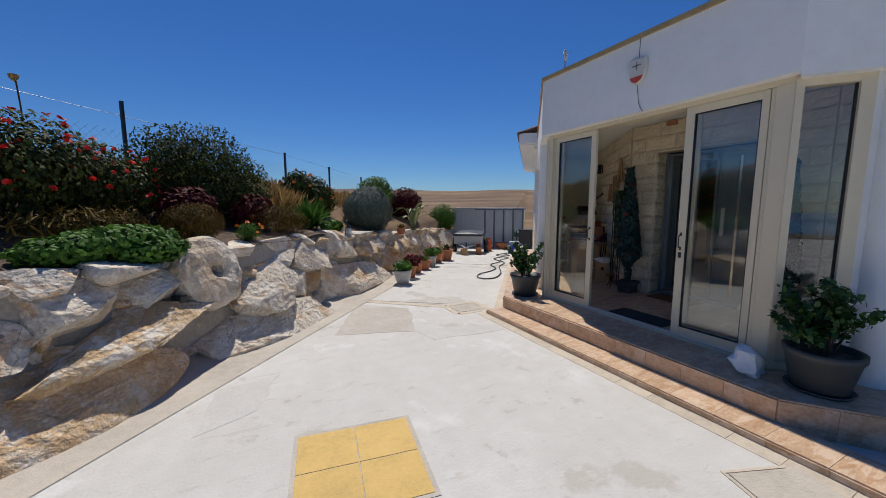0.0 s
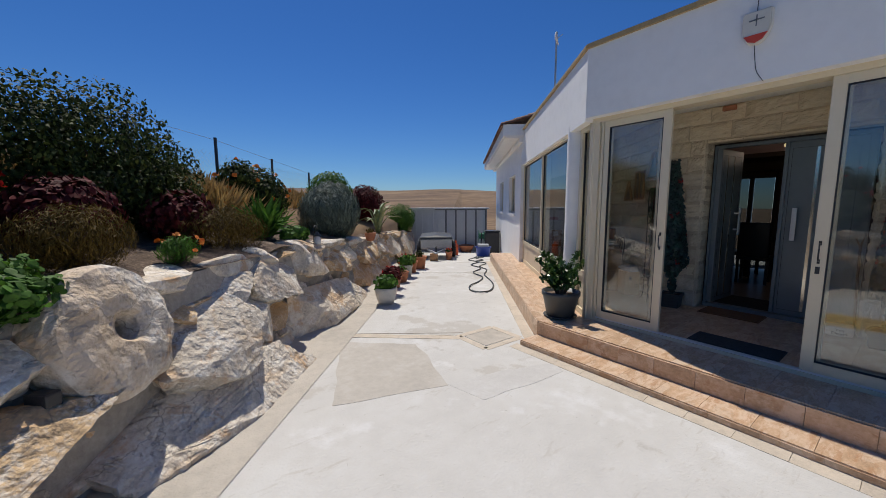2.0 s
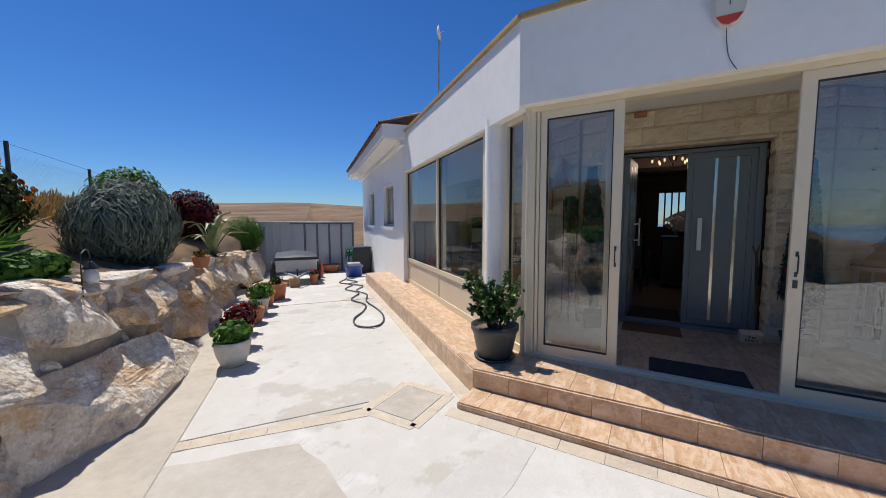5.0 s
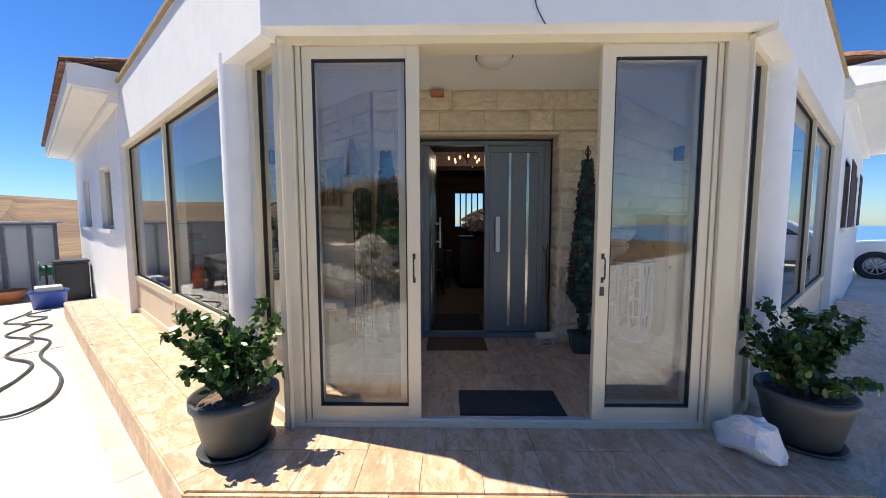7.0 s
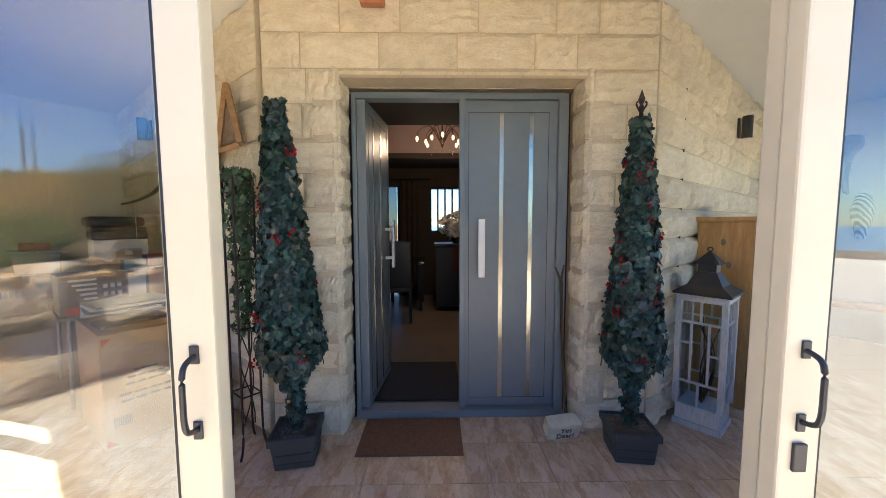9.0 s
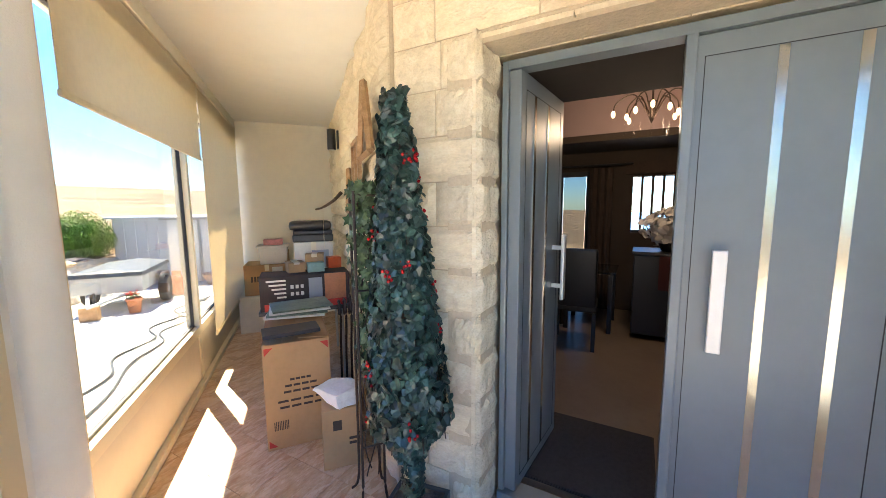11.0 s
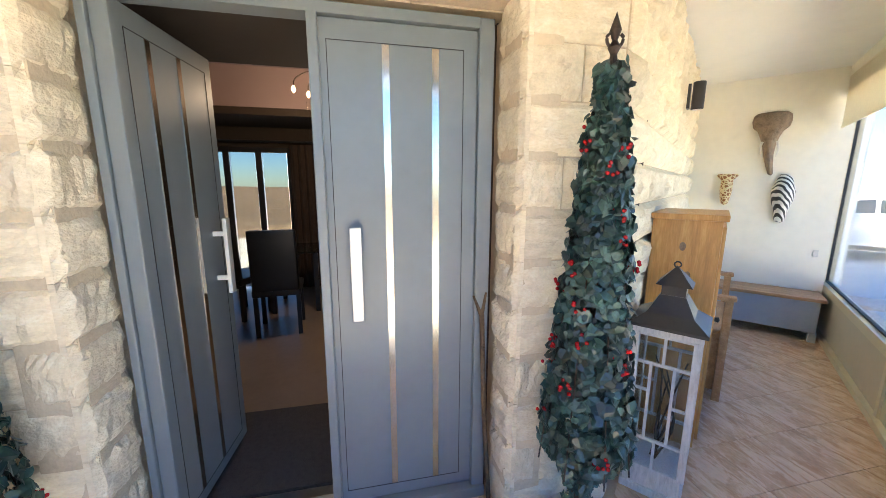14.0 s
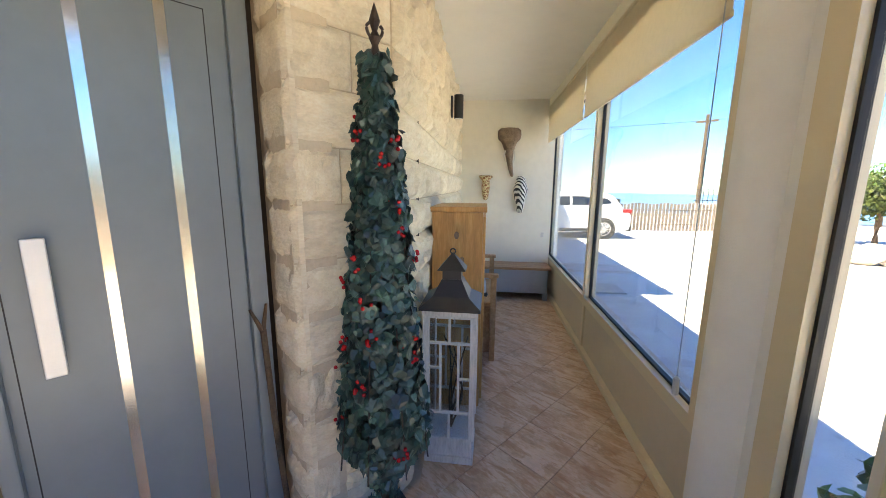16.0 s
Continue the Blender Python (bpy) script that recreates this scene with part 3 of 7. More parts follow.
SKIM_PALE = mat("pale_cement_skim", (0.545, 0.525, 0.49), 0.95, 0.06, 3.5, 0.25, 50, tint=(0.58, 0.565, 0.53))
flat_patch("cement_skim", jagged([wl(-0.30, -3.02), wl(-1.75, -2.60), wl(-1.34, -1.62), wl(-0.75, -1.86), wl(-0.34, -2.05)], 5), 0.0025, SKIM, drive)
flat_patch("cement_skim", jagged([wl(-1.34, -1.60), wl(-1.60, -1.30), wl(-1.00, -0.42), wl(-0.80, -0.50), wl(-1.02, -1.10)], 6), 0.0020, SKIM_PALE, drive)
flat_patch("cement_skim", jagged([wl(-3.3, -2.9), wl(-3.9, -2.5), wl(-3.5, -2.3), wl(-2.9, -2.55)], 7, amp=0.07), 0.0018, SKIM_PALE, drive)
for a_, b_ in ((wl(-0.16, -3.05), wl(0.02, -1.48)), (wl(-0.16, -3.06), wl(-3.8, -3.16)), (wl(-0.02, -3.05), wl(0.10, -1.48)), (wl(0.0, -3.05), wl(5.5, -2.75))):
    d_ = Vector((b_[0] - a_[0], b_[1] - a_[1])).normalized() * 0.006
    flat_patch("joint_groove", [(a_[0] - d_.y, a_[1] + d_.x), (a_[0] + d_.y, a_[1] - d_.x), (b_[0] + d_.y, b_[1] - d_.x), (b_[0] - d_.y, b_[1] + d_.x)], 0.0032, JOINT_DARK, drive)
drain = part("manhole_cover", box(-0.25, 0.25, -0.2, 0.2, -0.03, 0.010, 0.004), CONCRETE_WORN, drive)
drain.matrix_local = pose(2.72, 0.80, 0, 0, 0, -20)
for a_, b_, c_, d_ in ((-0.28, 0.28, -0.23, -0.21), (-0.28, 0.28, 0.21, 0.23), (-0.28, -0.26, -0.208, 0.208), (0.26, 0.28, -0.208, 0.208)):
    part("manhole_rim", box(a_, b_, c_, d_, -0.03, 0.006), TAN_STRIP, drive).matrix_local = pose(2.72, 0.80, 0, 0, 0, -20)
edge = sheet("pavement_edge", lines((-9, 6, 60), (6, 12, 12)), [2.92, 3.18, 3.46, 3.76], lambda s, m: drive_z(s) + (0.006 if m < 3.3 else 0.06 + 0.03 * noise.noise(Vector((s * 3, 0, 0)))), CONCRETE_WORN)
tagged(edge, "rough tan mortar fillet at the foot of the rock wall", "driveway", kind="structure")

tan_m = pose(0.48, 2.215, 0, 0, 0, -7.6)
tiles_y = thing("paving_inset", tan_m, "square of four yellow paving tiles set in concrete", "paving", kind="structure")
for i in (0, 1):
    for j in (0, 1):
        t_ = part("tile", box(-0.40 + 0.402 * i, -0.004 + 0.402 * i, -0.40 + 0.402 * j, -0.004 + 0.402 * j, -0.04, 0.008, 0.004), YELLOW_TILE, tiles_y)
part("joint", box(-0.43, 0.43, -0.43, 0.43, -0.04, 0.004), CONCRETE_WORN, tiles_y)

# ---- terrace, steps, porch floor ----
PLAT = [(3.42, 4.62), (3.42, 1.20), wr(0.7, -0.45), wr(6.4, -0.62), wr(6.4, 0.3), wr(0.6, 0.3), (4.05, 1.6), (4.05, 4.2), wl(0.6, 0.3), wl(6.6, 0.3), wl(6.6, -0.62), wl(0.7, -0.50)]
PLAT[2], PLAT[11] = (3.40, 1.17), (3.40, 4.66)
platform = finish("terrace", prism(PLAT, -0.35, PLAT_Z - 0.012), GROUT)
tagged(platform, "raised terrace paved with marbled terracotta tiles", "terrace", kind="structure")
step = finish("entrance_step", prism([(3.08, 4.66), (3.08, -0.2), (3.46, -0.2), (3.46, 4.66)], -0.05, STEP_Z - 0.012), GROUT)
tagged(step, "low entrance step paved with terracotta tiles", "step", kind="structure")


def pave(parent, convex, z, size, ox, oy, ang=0.0, thick=0.012, gap=0.003):
    """Square tiles over a convex anticlockwise polygon."""
    c, s_ = math.cos(radians(ang)), math.sin(radians(ang))
    loc = [((x - ox) * c + (y - oy) * s_, -(x - ox) * s_ + (y - oy) * c) for x, y in convex]
    i0, i1 = math.floor(min(p[0] for p in loc) / size), math.ceil(max(p[0] for p in loc) / size)
    j0, j1 = math.floor(min(p[1] for p in loc) / size), math.ceil(max(p[1] for p in loc) / size)
    full = None
    for i in range(i0, i1):
        for j in range(j0, j1):
            sq = [(i * size + gap / 2, j * size + gap / 2), ((i + 1) * size - gap / 2, j * size + gap / 2), ((i + 1) * size - gap / 2, (j + 1) * size - gap / 2), (i * size + gap / 2, (j + 1) * size - gap / 2)]
            cut = clip_poly(sq, loc)
            if not cut or area(cut) < 0.004:
                continue
            h = size / 2
            cen = ((i + 0.5) * size, (j + 0.5) * size)
            if area(cut) > (size - gap) ** 2 - 1e-5:
                if full is None:
                    bm = box(-h + gap / 2, h - gap / 2, -h + gap / 2, h - gap / 2, -thick, 0)
                    full = finish("tile", bm, TILE, parent)
                    ob = full
                else:
                    ob = share("tile", full.data, parent, Matrix())
            else:
                ob = finish("tile", prism([(x - cen[0], y - cen[1]) for x, y in cut], -thick, 0), TILE, parent)
            ob.matrix_local = pose(ox + cen[0] * c - cen[1] * s_, oy + cen[0] * s_ + cen[1] * c, z, 0, 0, ang)


def anticlockwise(p):
    a = sum(u[0] * v[1] - v[0] * u[1] for u, v in zip(p, p[1:] + p[:1]))
    return p if a > 0 else p[::-1]


L_CLIP = anticlockwise([(4.02, 4.30), (3.40, 4.66), wl(6.6, -0.62), wl(6.6, 0.16)])
pave(platform, anticlockwise([(3.40, 4.66), (3.40, 1.17), (4.02, 1.52), (4.02, 4.30)]), PLAT_Z, 0.335, 3.41, 3.46)
pave(platform, L_CLIP, PLAT_Z, 0.335, *wl(0, -0.56), 50)
pave(platform, anticlockwise([(3.40, 1.17), wr(6.4, -0.62), wr(6.4, 0.16), (4.02, 1.52)]), PLAT_Z, 0.335, *wr(0, -0.56), -50)
pave(step, anticlockwise([(3.08, 4.66), (3.08, -0.2), (3.40, -0.2), (3.40, 4.66)]), STEP_Z, 0.335, 3.075, 3.46)


def risers(parent, a, b, z0, z1, step_=0.335, out=0.011):
    d = Vector((b[0] - a[0], b[1] - a[1]))
    n = max(1, round(d.length / step_))
    ang = math.degrees(math.atan2(d.y, d.x))
    me = None
    for i in range(n):
        c = Vector(a) + d * ((i + 0.5) / n)
        w = d.length / n / 2 - 0.0015
        m = pose(c.x, c.y, 0, 0, 0, ang)
        if me is None:
            ob = finish("tile", box(-w, w, -0.01, out, z0, z1), TILE, parent)
            me = ob.data
            ob.matrix_local = m
        else:
            share("tile", me, parent, m)


risers(platform, (3.40, 1.17), (3.40, 4.66), STEP_Z + 0.001, PLAT_Z - 0.013)
risers(platform, (3.40, 4.66), wl(6.6, -0.62), -0.05, PLAT_Z - 0.013)
risers(platform, wr(6.4, -0.62), (3.40, 1.17), -0.05, PLAT_Z - 0.013)
risers(step, (3.08, -0.2), (3.08, 4.66), 0.012, STEP_Z - 0.013)
risers(step, (3.08, 4.66), (3.40, 4.66), 0.012, STEP_Z - 0.013)

INNER_L, INNER_R = [(5.51, 4.12), wl(4.6, 1.42), wl(4.6, 0.17), wl(0.35, 0.17)], [wr(0.35, 0.17), wr(4.6, 0.17), wr(4.6, 1.42), (5.51, 1.68)]
porch_poly = [(4.04, 1.50), wr(0.3, 0.12), wr(4.62, 0.12), wr(4.62, 1.5), (5.74, 1.7), (5.74, 4.1), wl(4.62, 1.5), wl(4.62, 0.12), wl(0.3, 0.12), (4.04, 4.32)]
floor = finish("floor", prism(porch_poly, 0.0, PORCH_Z - 0.012), GROUT)
tagged(floor, "glazed porch floor of marbled terracotta tiles", "floor", kind="structure")
core = anticlockwise([(4.04, 1.50), wr(0.3, 0.12), (5.51, 1.60), (5.74, 1.7), (5.74, 4.1), (5.51, 4.2), wl(0.3, 0.12), (4.04, 4.32)])
pave(floor, core, PORCH_Z, 0.34, 5.08, 3.45)
pave(floor, anticlockwise([wl(0.3, 0.12), (5.51, 4.2), wl(4.62, 1.47), wl(4.62, 0.12)]), PORCH_Z, 0.34, 5.08, 3.45)
pave(floor, anticlockwise([wr(0.3, 0.12), wr(4.62, 0.12), wr(4.62, 1.47), (5.51, 1.60)]), PORCH_Z, 0.34, 5.08, 3.45)

ceil = finish("ceiling", prism([(3.95, 1.46), wr(0.1, 0.1), wr(4.8, 0.1), wr(4.8, 1.7), (5.95, 1.6), (5.95, 4.22), wl(4.8, 1.7), wl(4.8, 0.1), wl(0.1, 0.1), (3.95, 4.36)], CEIL_Z, CEIL_Z + 0.12), CEIL)
tagged(ceil, "plain cream painted porch ceiling", "ceiling", kind="structure")
roof_flat = finish("roof", prism([(4.0, 1.5), wr(0, 0.2), wr(12, 0.2), (14.5, 2.9), wl(12, 0.2), wl(0, 0.2), (4.0, 4.3)], 3.30, 3.42), CONCRETE_WORN)
tagged(roof_flat, "flat roof slab behind the white parapet", "roof", kind="structure")

# ---- house walls ----
wall_front = finish("wall_front", prism([(3.86, 1.42), (3.86, 4.40), wl(0.115, 0.25), (4.11, 4.29), (4.11, 1.53), wr(0.115, 0.25)], 2.76, 3.55), WHITE)
tagged(wall_front, "white rendered parapet above the entrance doors", "wall", kind="structure")


def window_in_wall(name, M, s0, s1, z0, z1, y, parent=None):
    w = thing(name, M, "small dark sliding window with a white sill", "window", kind="structure")
    for a, b, c, d in ((s0, s0 + 0.05, z0, z1), (s1 - 0.05, s1, z0, z1), (s0 + 0.05, s1 - 0.05, z0, z0 + 0.05), (s0 + 0.05, s1 - 0.05, z1 - 0.05, z1), ((s0 + s1) / 2 - 0.025, (s0 + s1) / 2 + 0.025, z0 + 0.05, z1 - 0.05)):
        part("frame", box(a, b, y - 0.04, y + 0.04, c, d), FRAME, w)
    pane = part("pane", box(s0 + 0.04, s1 - 0.04, y - 0.006, y + 0.006, z0 + 0.04, z1 - 0.04), WING_GLASS, w)
    # Added dark sheet, so the window looks dark with no room modelled.
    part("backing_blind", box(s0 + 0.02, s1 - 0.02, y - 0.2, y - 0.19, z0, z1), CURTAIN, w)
    return w


def wing(tag_, M, sg):
    """One wing of the glazed porch, then the plain white house wall beyond it."""
    def bx(s0, s1, n0, n1, z0, z1, bevel=0.0, bm=None):
        return box(s0, s1, min(sg * n0, sg * n1), max(sg * n0, sg * n1), z0, z1, bevel, bm)
    band = finish("wall_band_" + tag_, prism([(0.0, 0.0), (4.9, 0.0), (4.9, sg * 0.25), (0.116, sg * 0.25)], 2.72, 3.548), WHITE)
    band.matrix_world = M
    tagged(band, "white rendered parapet band over the porch window", "wall", kind="structure")
    col = finish("wall_column_" + tag_, lathe([(0.13, 0.2), (0.13, 2.8)], 40), WHITE, smooth=True)
    col.matrix_world = M @ pose(0.685, sg * 0.12, 0)
    tagged(col, "round white rendered column beside the window", "column", kind="structure")
    rear = finish("wall_column_rear_" + tag_, bx(0.505, 0.838, 0.125, 0.175, PLAT_Z, 2.74), WHITE)
    rear.matrix_world = M
    tagged(rear, "white rendered strip of wall behind the round column", "wall", kind="structure")
    pier = finish("wall_pier_" + tag_, bx(4.82, 5.02, -0.012, 0.30, 0.0, 3.3), WHITE)
    pier.matrix_world = M
    tagged(pier, "white rendered wall pier", "wall", kind="structure")
    # far wall with two window holes
    bm = bmesh.new()
    for a, b, c, d in ((5.02, 5.9, -0.7, 3.62), (7.26, 8.95, -0.7, 3.62), (10.1, 11.9, -0.7, 3.62), (5.9, 7.26, -0.7, 1.5), (5.9, 7.26, 2.6, 3.62), (8.95, 10.1, -0.7, 1.5), (8.95, 10.1, 2.6, 3.62)):
        bx(a, b, 0.0, 0.25, c, d, 0, bm)
    fw = finish("wall_side_" + tag_, bm, WHITE)
    fw.matrix_world = M
    tagged(fw, "white rendered house wall with two small windows", "wall", kind="structure")
    end = finish("wall_far_" + tag_, bx(11.65, 11.9, 0.25, 4.5, -0.7, 3.62), WHITE)
    end.matrix_world = M
    tagged(end, "white rendered end wall of the house", "wall", kind="structure")
    for k, (a, b) in enumerate(((5.9, 7.26), (8.95, 10.1))):
        w = window_in_wall("window_%s_%d" % (tag_, k + 2), M, a, b, 1.5, 2.6, sg * 0.12)
        part("sill", bx(a - 0.06, b + 0.06, -0.06, 0.1, 1.42, 1.50, 0.008), WHITE, w)
    # eave: soffit, fascia and clay tiles
    eave = thing("eave_" + tag_, M, "white boxed eave with clay roof tiles", "roof", kind="structure")
    part("soffit", bx(4.66, 12.6, -0.46, 0.3, 3.38, 3.46), WHITE, eave)
    part("fascia", bx(4.66, 12.6, -0.50, -0.462, 3.42, 3.66, 0.006), WHITE, eave)
    part("cornice", bx(4.66, 12.4, -0.10, 0.02, 3.28, 3.378, 0.01), WHITE, eave)
    part("gable_board", bx(4.60, 4.655, -0.50, 1.8, 3.42, 3.70), WHITE, eave)
    bm = bmesh.new()
    for i in range(36):
        s0 = 4.56 + i * 0.225
        rows = 7
        for j in range(rows):
            n0 = -0.56 + j * 0.33
            prof = [(s0 + 0.11 + 0.10 * math.cos(a), 0.075 * math.sin(a)) for a in [math.pi * q / 6 for q in range(7)]]
            z = 3.66 + (n0 + 0.56) * 0.30 + 0.02
            va = [bm.verts.new((x, sg * n0, z + h)) for x, h in prof]
            vb = [bm.verts.new((x, sg * (n0 + 0.36), z + 0.09 + h)) for x, h in prof]
            for q in range(6):
                bm.faces.new((va[q], va[q + 1], vb[q + 1], vb[q]))
    tagged(part("roof_tiles", bm, ROOF, eave), kind="stuff")
    bm = bmesh.new()
    vs = [bm.verts.new(p) for p in ((4.56, sg * -0.56, 3.655), (12.6, sg * -0.56, 3.655), (12.6, sg * 1.8, 4.36), (4.56, sg * 1.8, 4.36))]
    bm.faces.new(vs)
    part("roof_underlay", bm, ROOF, eave)
    cop = finish("trim_coping_" + tag_, bx(0.0, 4.86, -0.03, 0.28, 3.55, 3.60, 0.008), COPING)
    cop.matrix_world = M
    tagged(cop, "ochre coping along the parapet top", "coping", kind="structure")
    # glazing
    win = thing("window_%s_1" % tag_, M, "large fixed porch window in cream aluminium", "window", kind="structure")
    z0, z1 = 0.80, 2.68
    for nm, a, b, c, d in (("frame", 0.84, 0.92, z0, z1), ("frame", 4.76, 4.83, z0, z1), ("frame", 0.84, 4.83, z1, z1 + 0.06), ("sill", 0.84, 4.83, z0 - 0.06, z0 + 0.02), ("mullion", 2.65, 2.71, z0, z1)):
        e = 0.003 if b - a > 1 else 0.0
        part(nm, bx(a + e, b - e, 0.06 + e, 0.155 - e, c + e, d - e), FRAME, win)
    for a, b in ((0.92, 2.65), (2.71, 4.76)):
        pane = part("pane", bx(a, b, 0.100, 0.106, z0 + 0.02, z1), WING_GLASS, win)
        pane.visible_shadow = False
        for c, d, e, f in ((a, b, z0 + 0.02, z0 + 0.035), (a, b, z1 - 0.012, z1), (a, a + 0.012, z0, z1), (b - 0.012, b, z0, z1)):
            part("gasket", bx(c, d, 0.09, 0.116, e, f), FRAME_DK, win)
    for a, b in ((0.86, 2.67), (2.69, 4.82)):
        part("kick_panel", bx(a, b, 0.085, 0.135, PLAT_Z, z0 - 0.06), PANEL, win)
    for a in (0.84, 2.655, 4.78):
        part("kick_frame", bx(a, a + 0.05, 0.073, 0.15, PLAT_Z + 0.09, z0 - 0.06), FRAME, win)
    part("bottom_rail", bx(0.84, 4.83, 0.07, 0.165, PLAT_Z, PLAT_Z + 0.09, 0.004), FRAME, win)
    wi = finish("wall_lintel_" + tag_, bx(0.3, 4.72, 0.12, 0.252, 2.742, CEIL_Z), CREAM_WALL)
    wi.matrix_world = M
    tagged(wi, "cream plaster lintel above the porch window", "wall", kind="structure")
    we = finish("wall_end_" + tag_, bx(4.58, 4.74, 0.155, 1.7, 0.0, CEIL_Z + 0.05), CREAM_WALL)
    we.matrix_world = M
    tagged(we, "plain cream plaster end wall of the porch", "wall", kind="structure")
    bb = finish("baseboard_" + tag_, bx(0.95, 4.58, 0.15, 0.175, PORCH_Z, PORCH_Z + 0.05, 0.004), FRAME)
    bb.matrix_world = M
    tagged(bb, "cream skirting strip under the window", "baseboard", kind="structure")
    # narrow pane between the column and the doors
    side = thing("window_%s_side" % tag_, M, "narrow fixed side pane in cream aluminium", "window", kind="structure")
    for nm, a, b, c, d in (("frame", 0.02, 0.075, PLAT_Z, 2.74), ("frame", 0.41, 0.50, PLAT_Z, 2.74), ("frame", 0.02, 0.50, 2.66, 2.74), ("rail", 0.02, 0.50, 0.76, 0.84), ("rail", 0.02, 0.50, PLAT_Z, 0.33)):
        e = 0.003 if b - a > 0.2 else 0.0
        part(nm, bx(a + e, b - e, 0.105 + e, 0.195 - e, c + e, d - e), FRAME, side)
    pane = part("pane", bx(0.075, 0.41, 0.148, 0.154, 0.84, 2.66), GLASS, side)
    pane.visible_shadow = False
    part("kick_panel", bx(0.075, 0.41, 0.133, 0.168, 0.33, 0.76), PANEL, side)
    for a, b in ((0.075, 0.087), (0.398, 0.41)):
        part("gasket", bx(a, b, 0.138, 0.164, 0.84, 2.66), FRAME_DK, side)


wing("left", ML, -1)
wing("right", MR, 1)
cop = finish("trim_coping_front", prism([(3.83, 1.42), (3.83, 4.40), (4.10, 4.30), (4.10, 1.52)], 3.55, 3.60), COPING)
tagged(cop, "ochre coping along the parapet top", "coping", kind="structure")

# ---- sliding entrance doors ----
slider = thing("door_1", pose(4.0, 2.94, 0), "cream aluminium sliding patio doors standing open in the middle", "sliding door", kind="structure")
H0, H1 = 0.27, 2.71
part("head_track", box(-0.02, 0.14, -1.47, 1.47, H1, H1 + 0.06, 0.004), FRAME, slider)
part("floor_track", box(-0.02, 0.14, -1.47, 1.47, PLAT_Z, H0 + 0.012, 0.003), FRAME, slider)
for y0 in (-0.03, 0.0):
    part("track_rail", box(0.03 + y0, 0.04 + y0, -1.30, 1.30, H0 + 0.012, H0 + 0.03), HANDLE, slider)
for sgn in (-1, 1):
    part("post", box(-0.03, 0.13, min(sgn * 1.33, sgn * 1.46), max(sgn * 1.33, sgn * 1.46), PLAT_Z, H1, 0.008), FRAME, slider)
    part("post", box(-0.005, 0.10, min(sgn * 1.292, sgn * 1.324), max(sgn * 1.292, sgn * 1.324), PLAT_Z, H1, 0.006), FRAME, slider)
    for depth, a0, a1, nm in ((0.0, 0.585 if sgn < 0 else 0.55, 1.285, "sliding_leaf"), (0.07, 0.61, 1.285, "fixed_leaf")):
        y0, y1 = (a0, a1) if sgn > 0 else (-a1, -a0)
        leaf = part(nm, box(depth, depth + 0.045, y0, y0 + (0.085 if sgn > 0 else 0.06), H0 + 0.03, H1, 0.006), FRAME, slider)
        part("stile", box(depth, depth + 0.045, y1 - (0.06 if sgn > 0 else 0.085), y1, H0 + 0.03, H1, 0.006), FRAME, leaf)
        part("rail", box(depth + 0.002, depth + 0.043, y0 + 0.05, y1 - 0.05, H1 - 0.075, H1 - 0.002), FRAME, leaf)
        part("rail", box(depth + 0.002, depth + 0.043, y0 + 0.05, y1 - 0.05, H0 + 0.03, H0 + 0.115), FRAME, leaf)
        pane = part("pane", box(depth + 0.018, depth + 0.024, y0 + 0.05, y1 - 0.05, H0 + 0.11, H1 - 0.07), GLASS, leaf)
        pane.visible_shadow = False
        i0, i1 = (0.085, 0.06) if sgn > 0 else (0.06, 0.085)
        for c, d, e, f in () if depth else ((y0 + i0, y0 + i0 + 0.008, H0 + 0.115, H1 - 0.075), (y1 - i1 - 0.008, y1 - i1, H0 + 0.115, H1 - 0.075), (y0 + i0, y1 - i1, H0 + 0.115, H0 + 0.123), (y0 + i0, y1 - i1, H1 - 0.083, H1 - 0.075)):
            part("gasket", box(depth + 0.006, depth + 0.040, c, d, e, f), FRAME_DK, leaf)
        if depth == 0.0:
            yc = sgn * (a0 + 0.04)
            bm = tube(smooth_path([(-0.002, yc, 1.245), (-0.035, yc, 1.26), (-0.04, yc, 1.32), (-0.035, yc, 1.38), (-0.002, yc, 1.395)]), 0.0055, 8)
            box(-0.005, 0.0, yc - 0.009, yc + 0.009, 1.225, 1.262, 0.002, bm), box(-0.005, 0.0, yc - 0.009, yc + 0.009, 1.378, 1.415, 0.002, bm)
            part("pull_handle", bm, BLACK, leaf, "black pull handle")
            if sgn < 0:
                part("lock", box(-0.008, 0.0, yc - 0.014, yc + 0.014, 1.14, 1.20, 0.003), BLACK, leaf, "black lock cylinder")

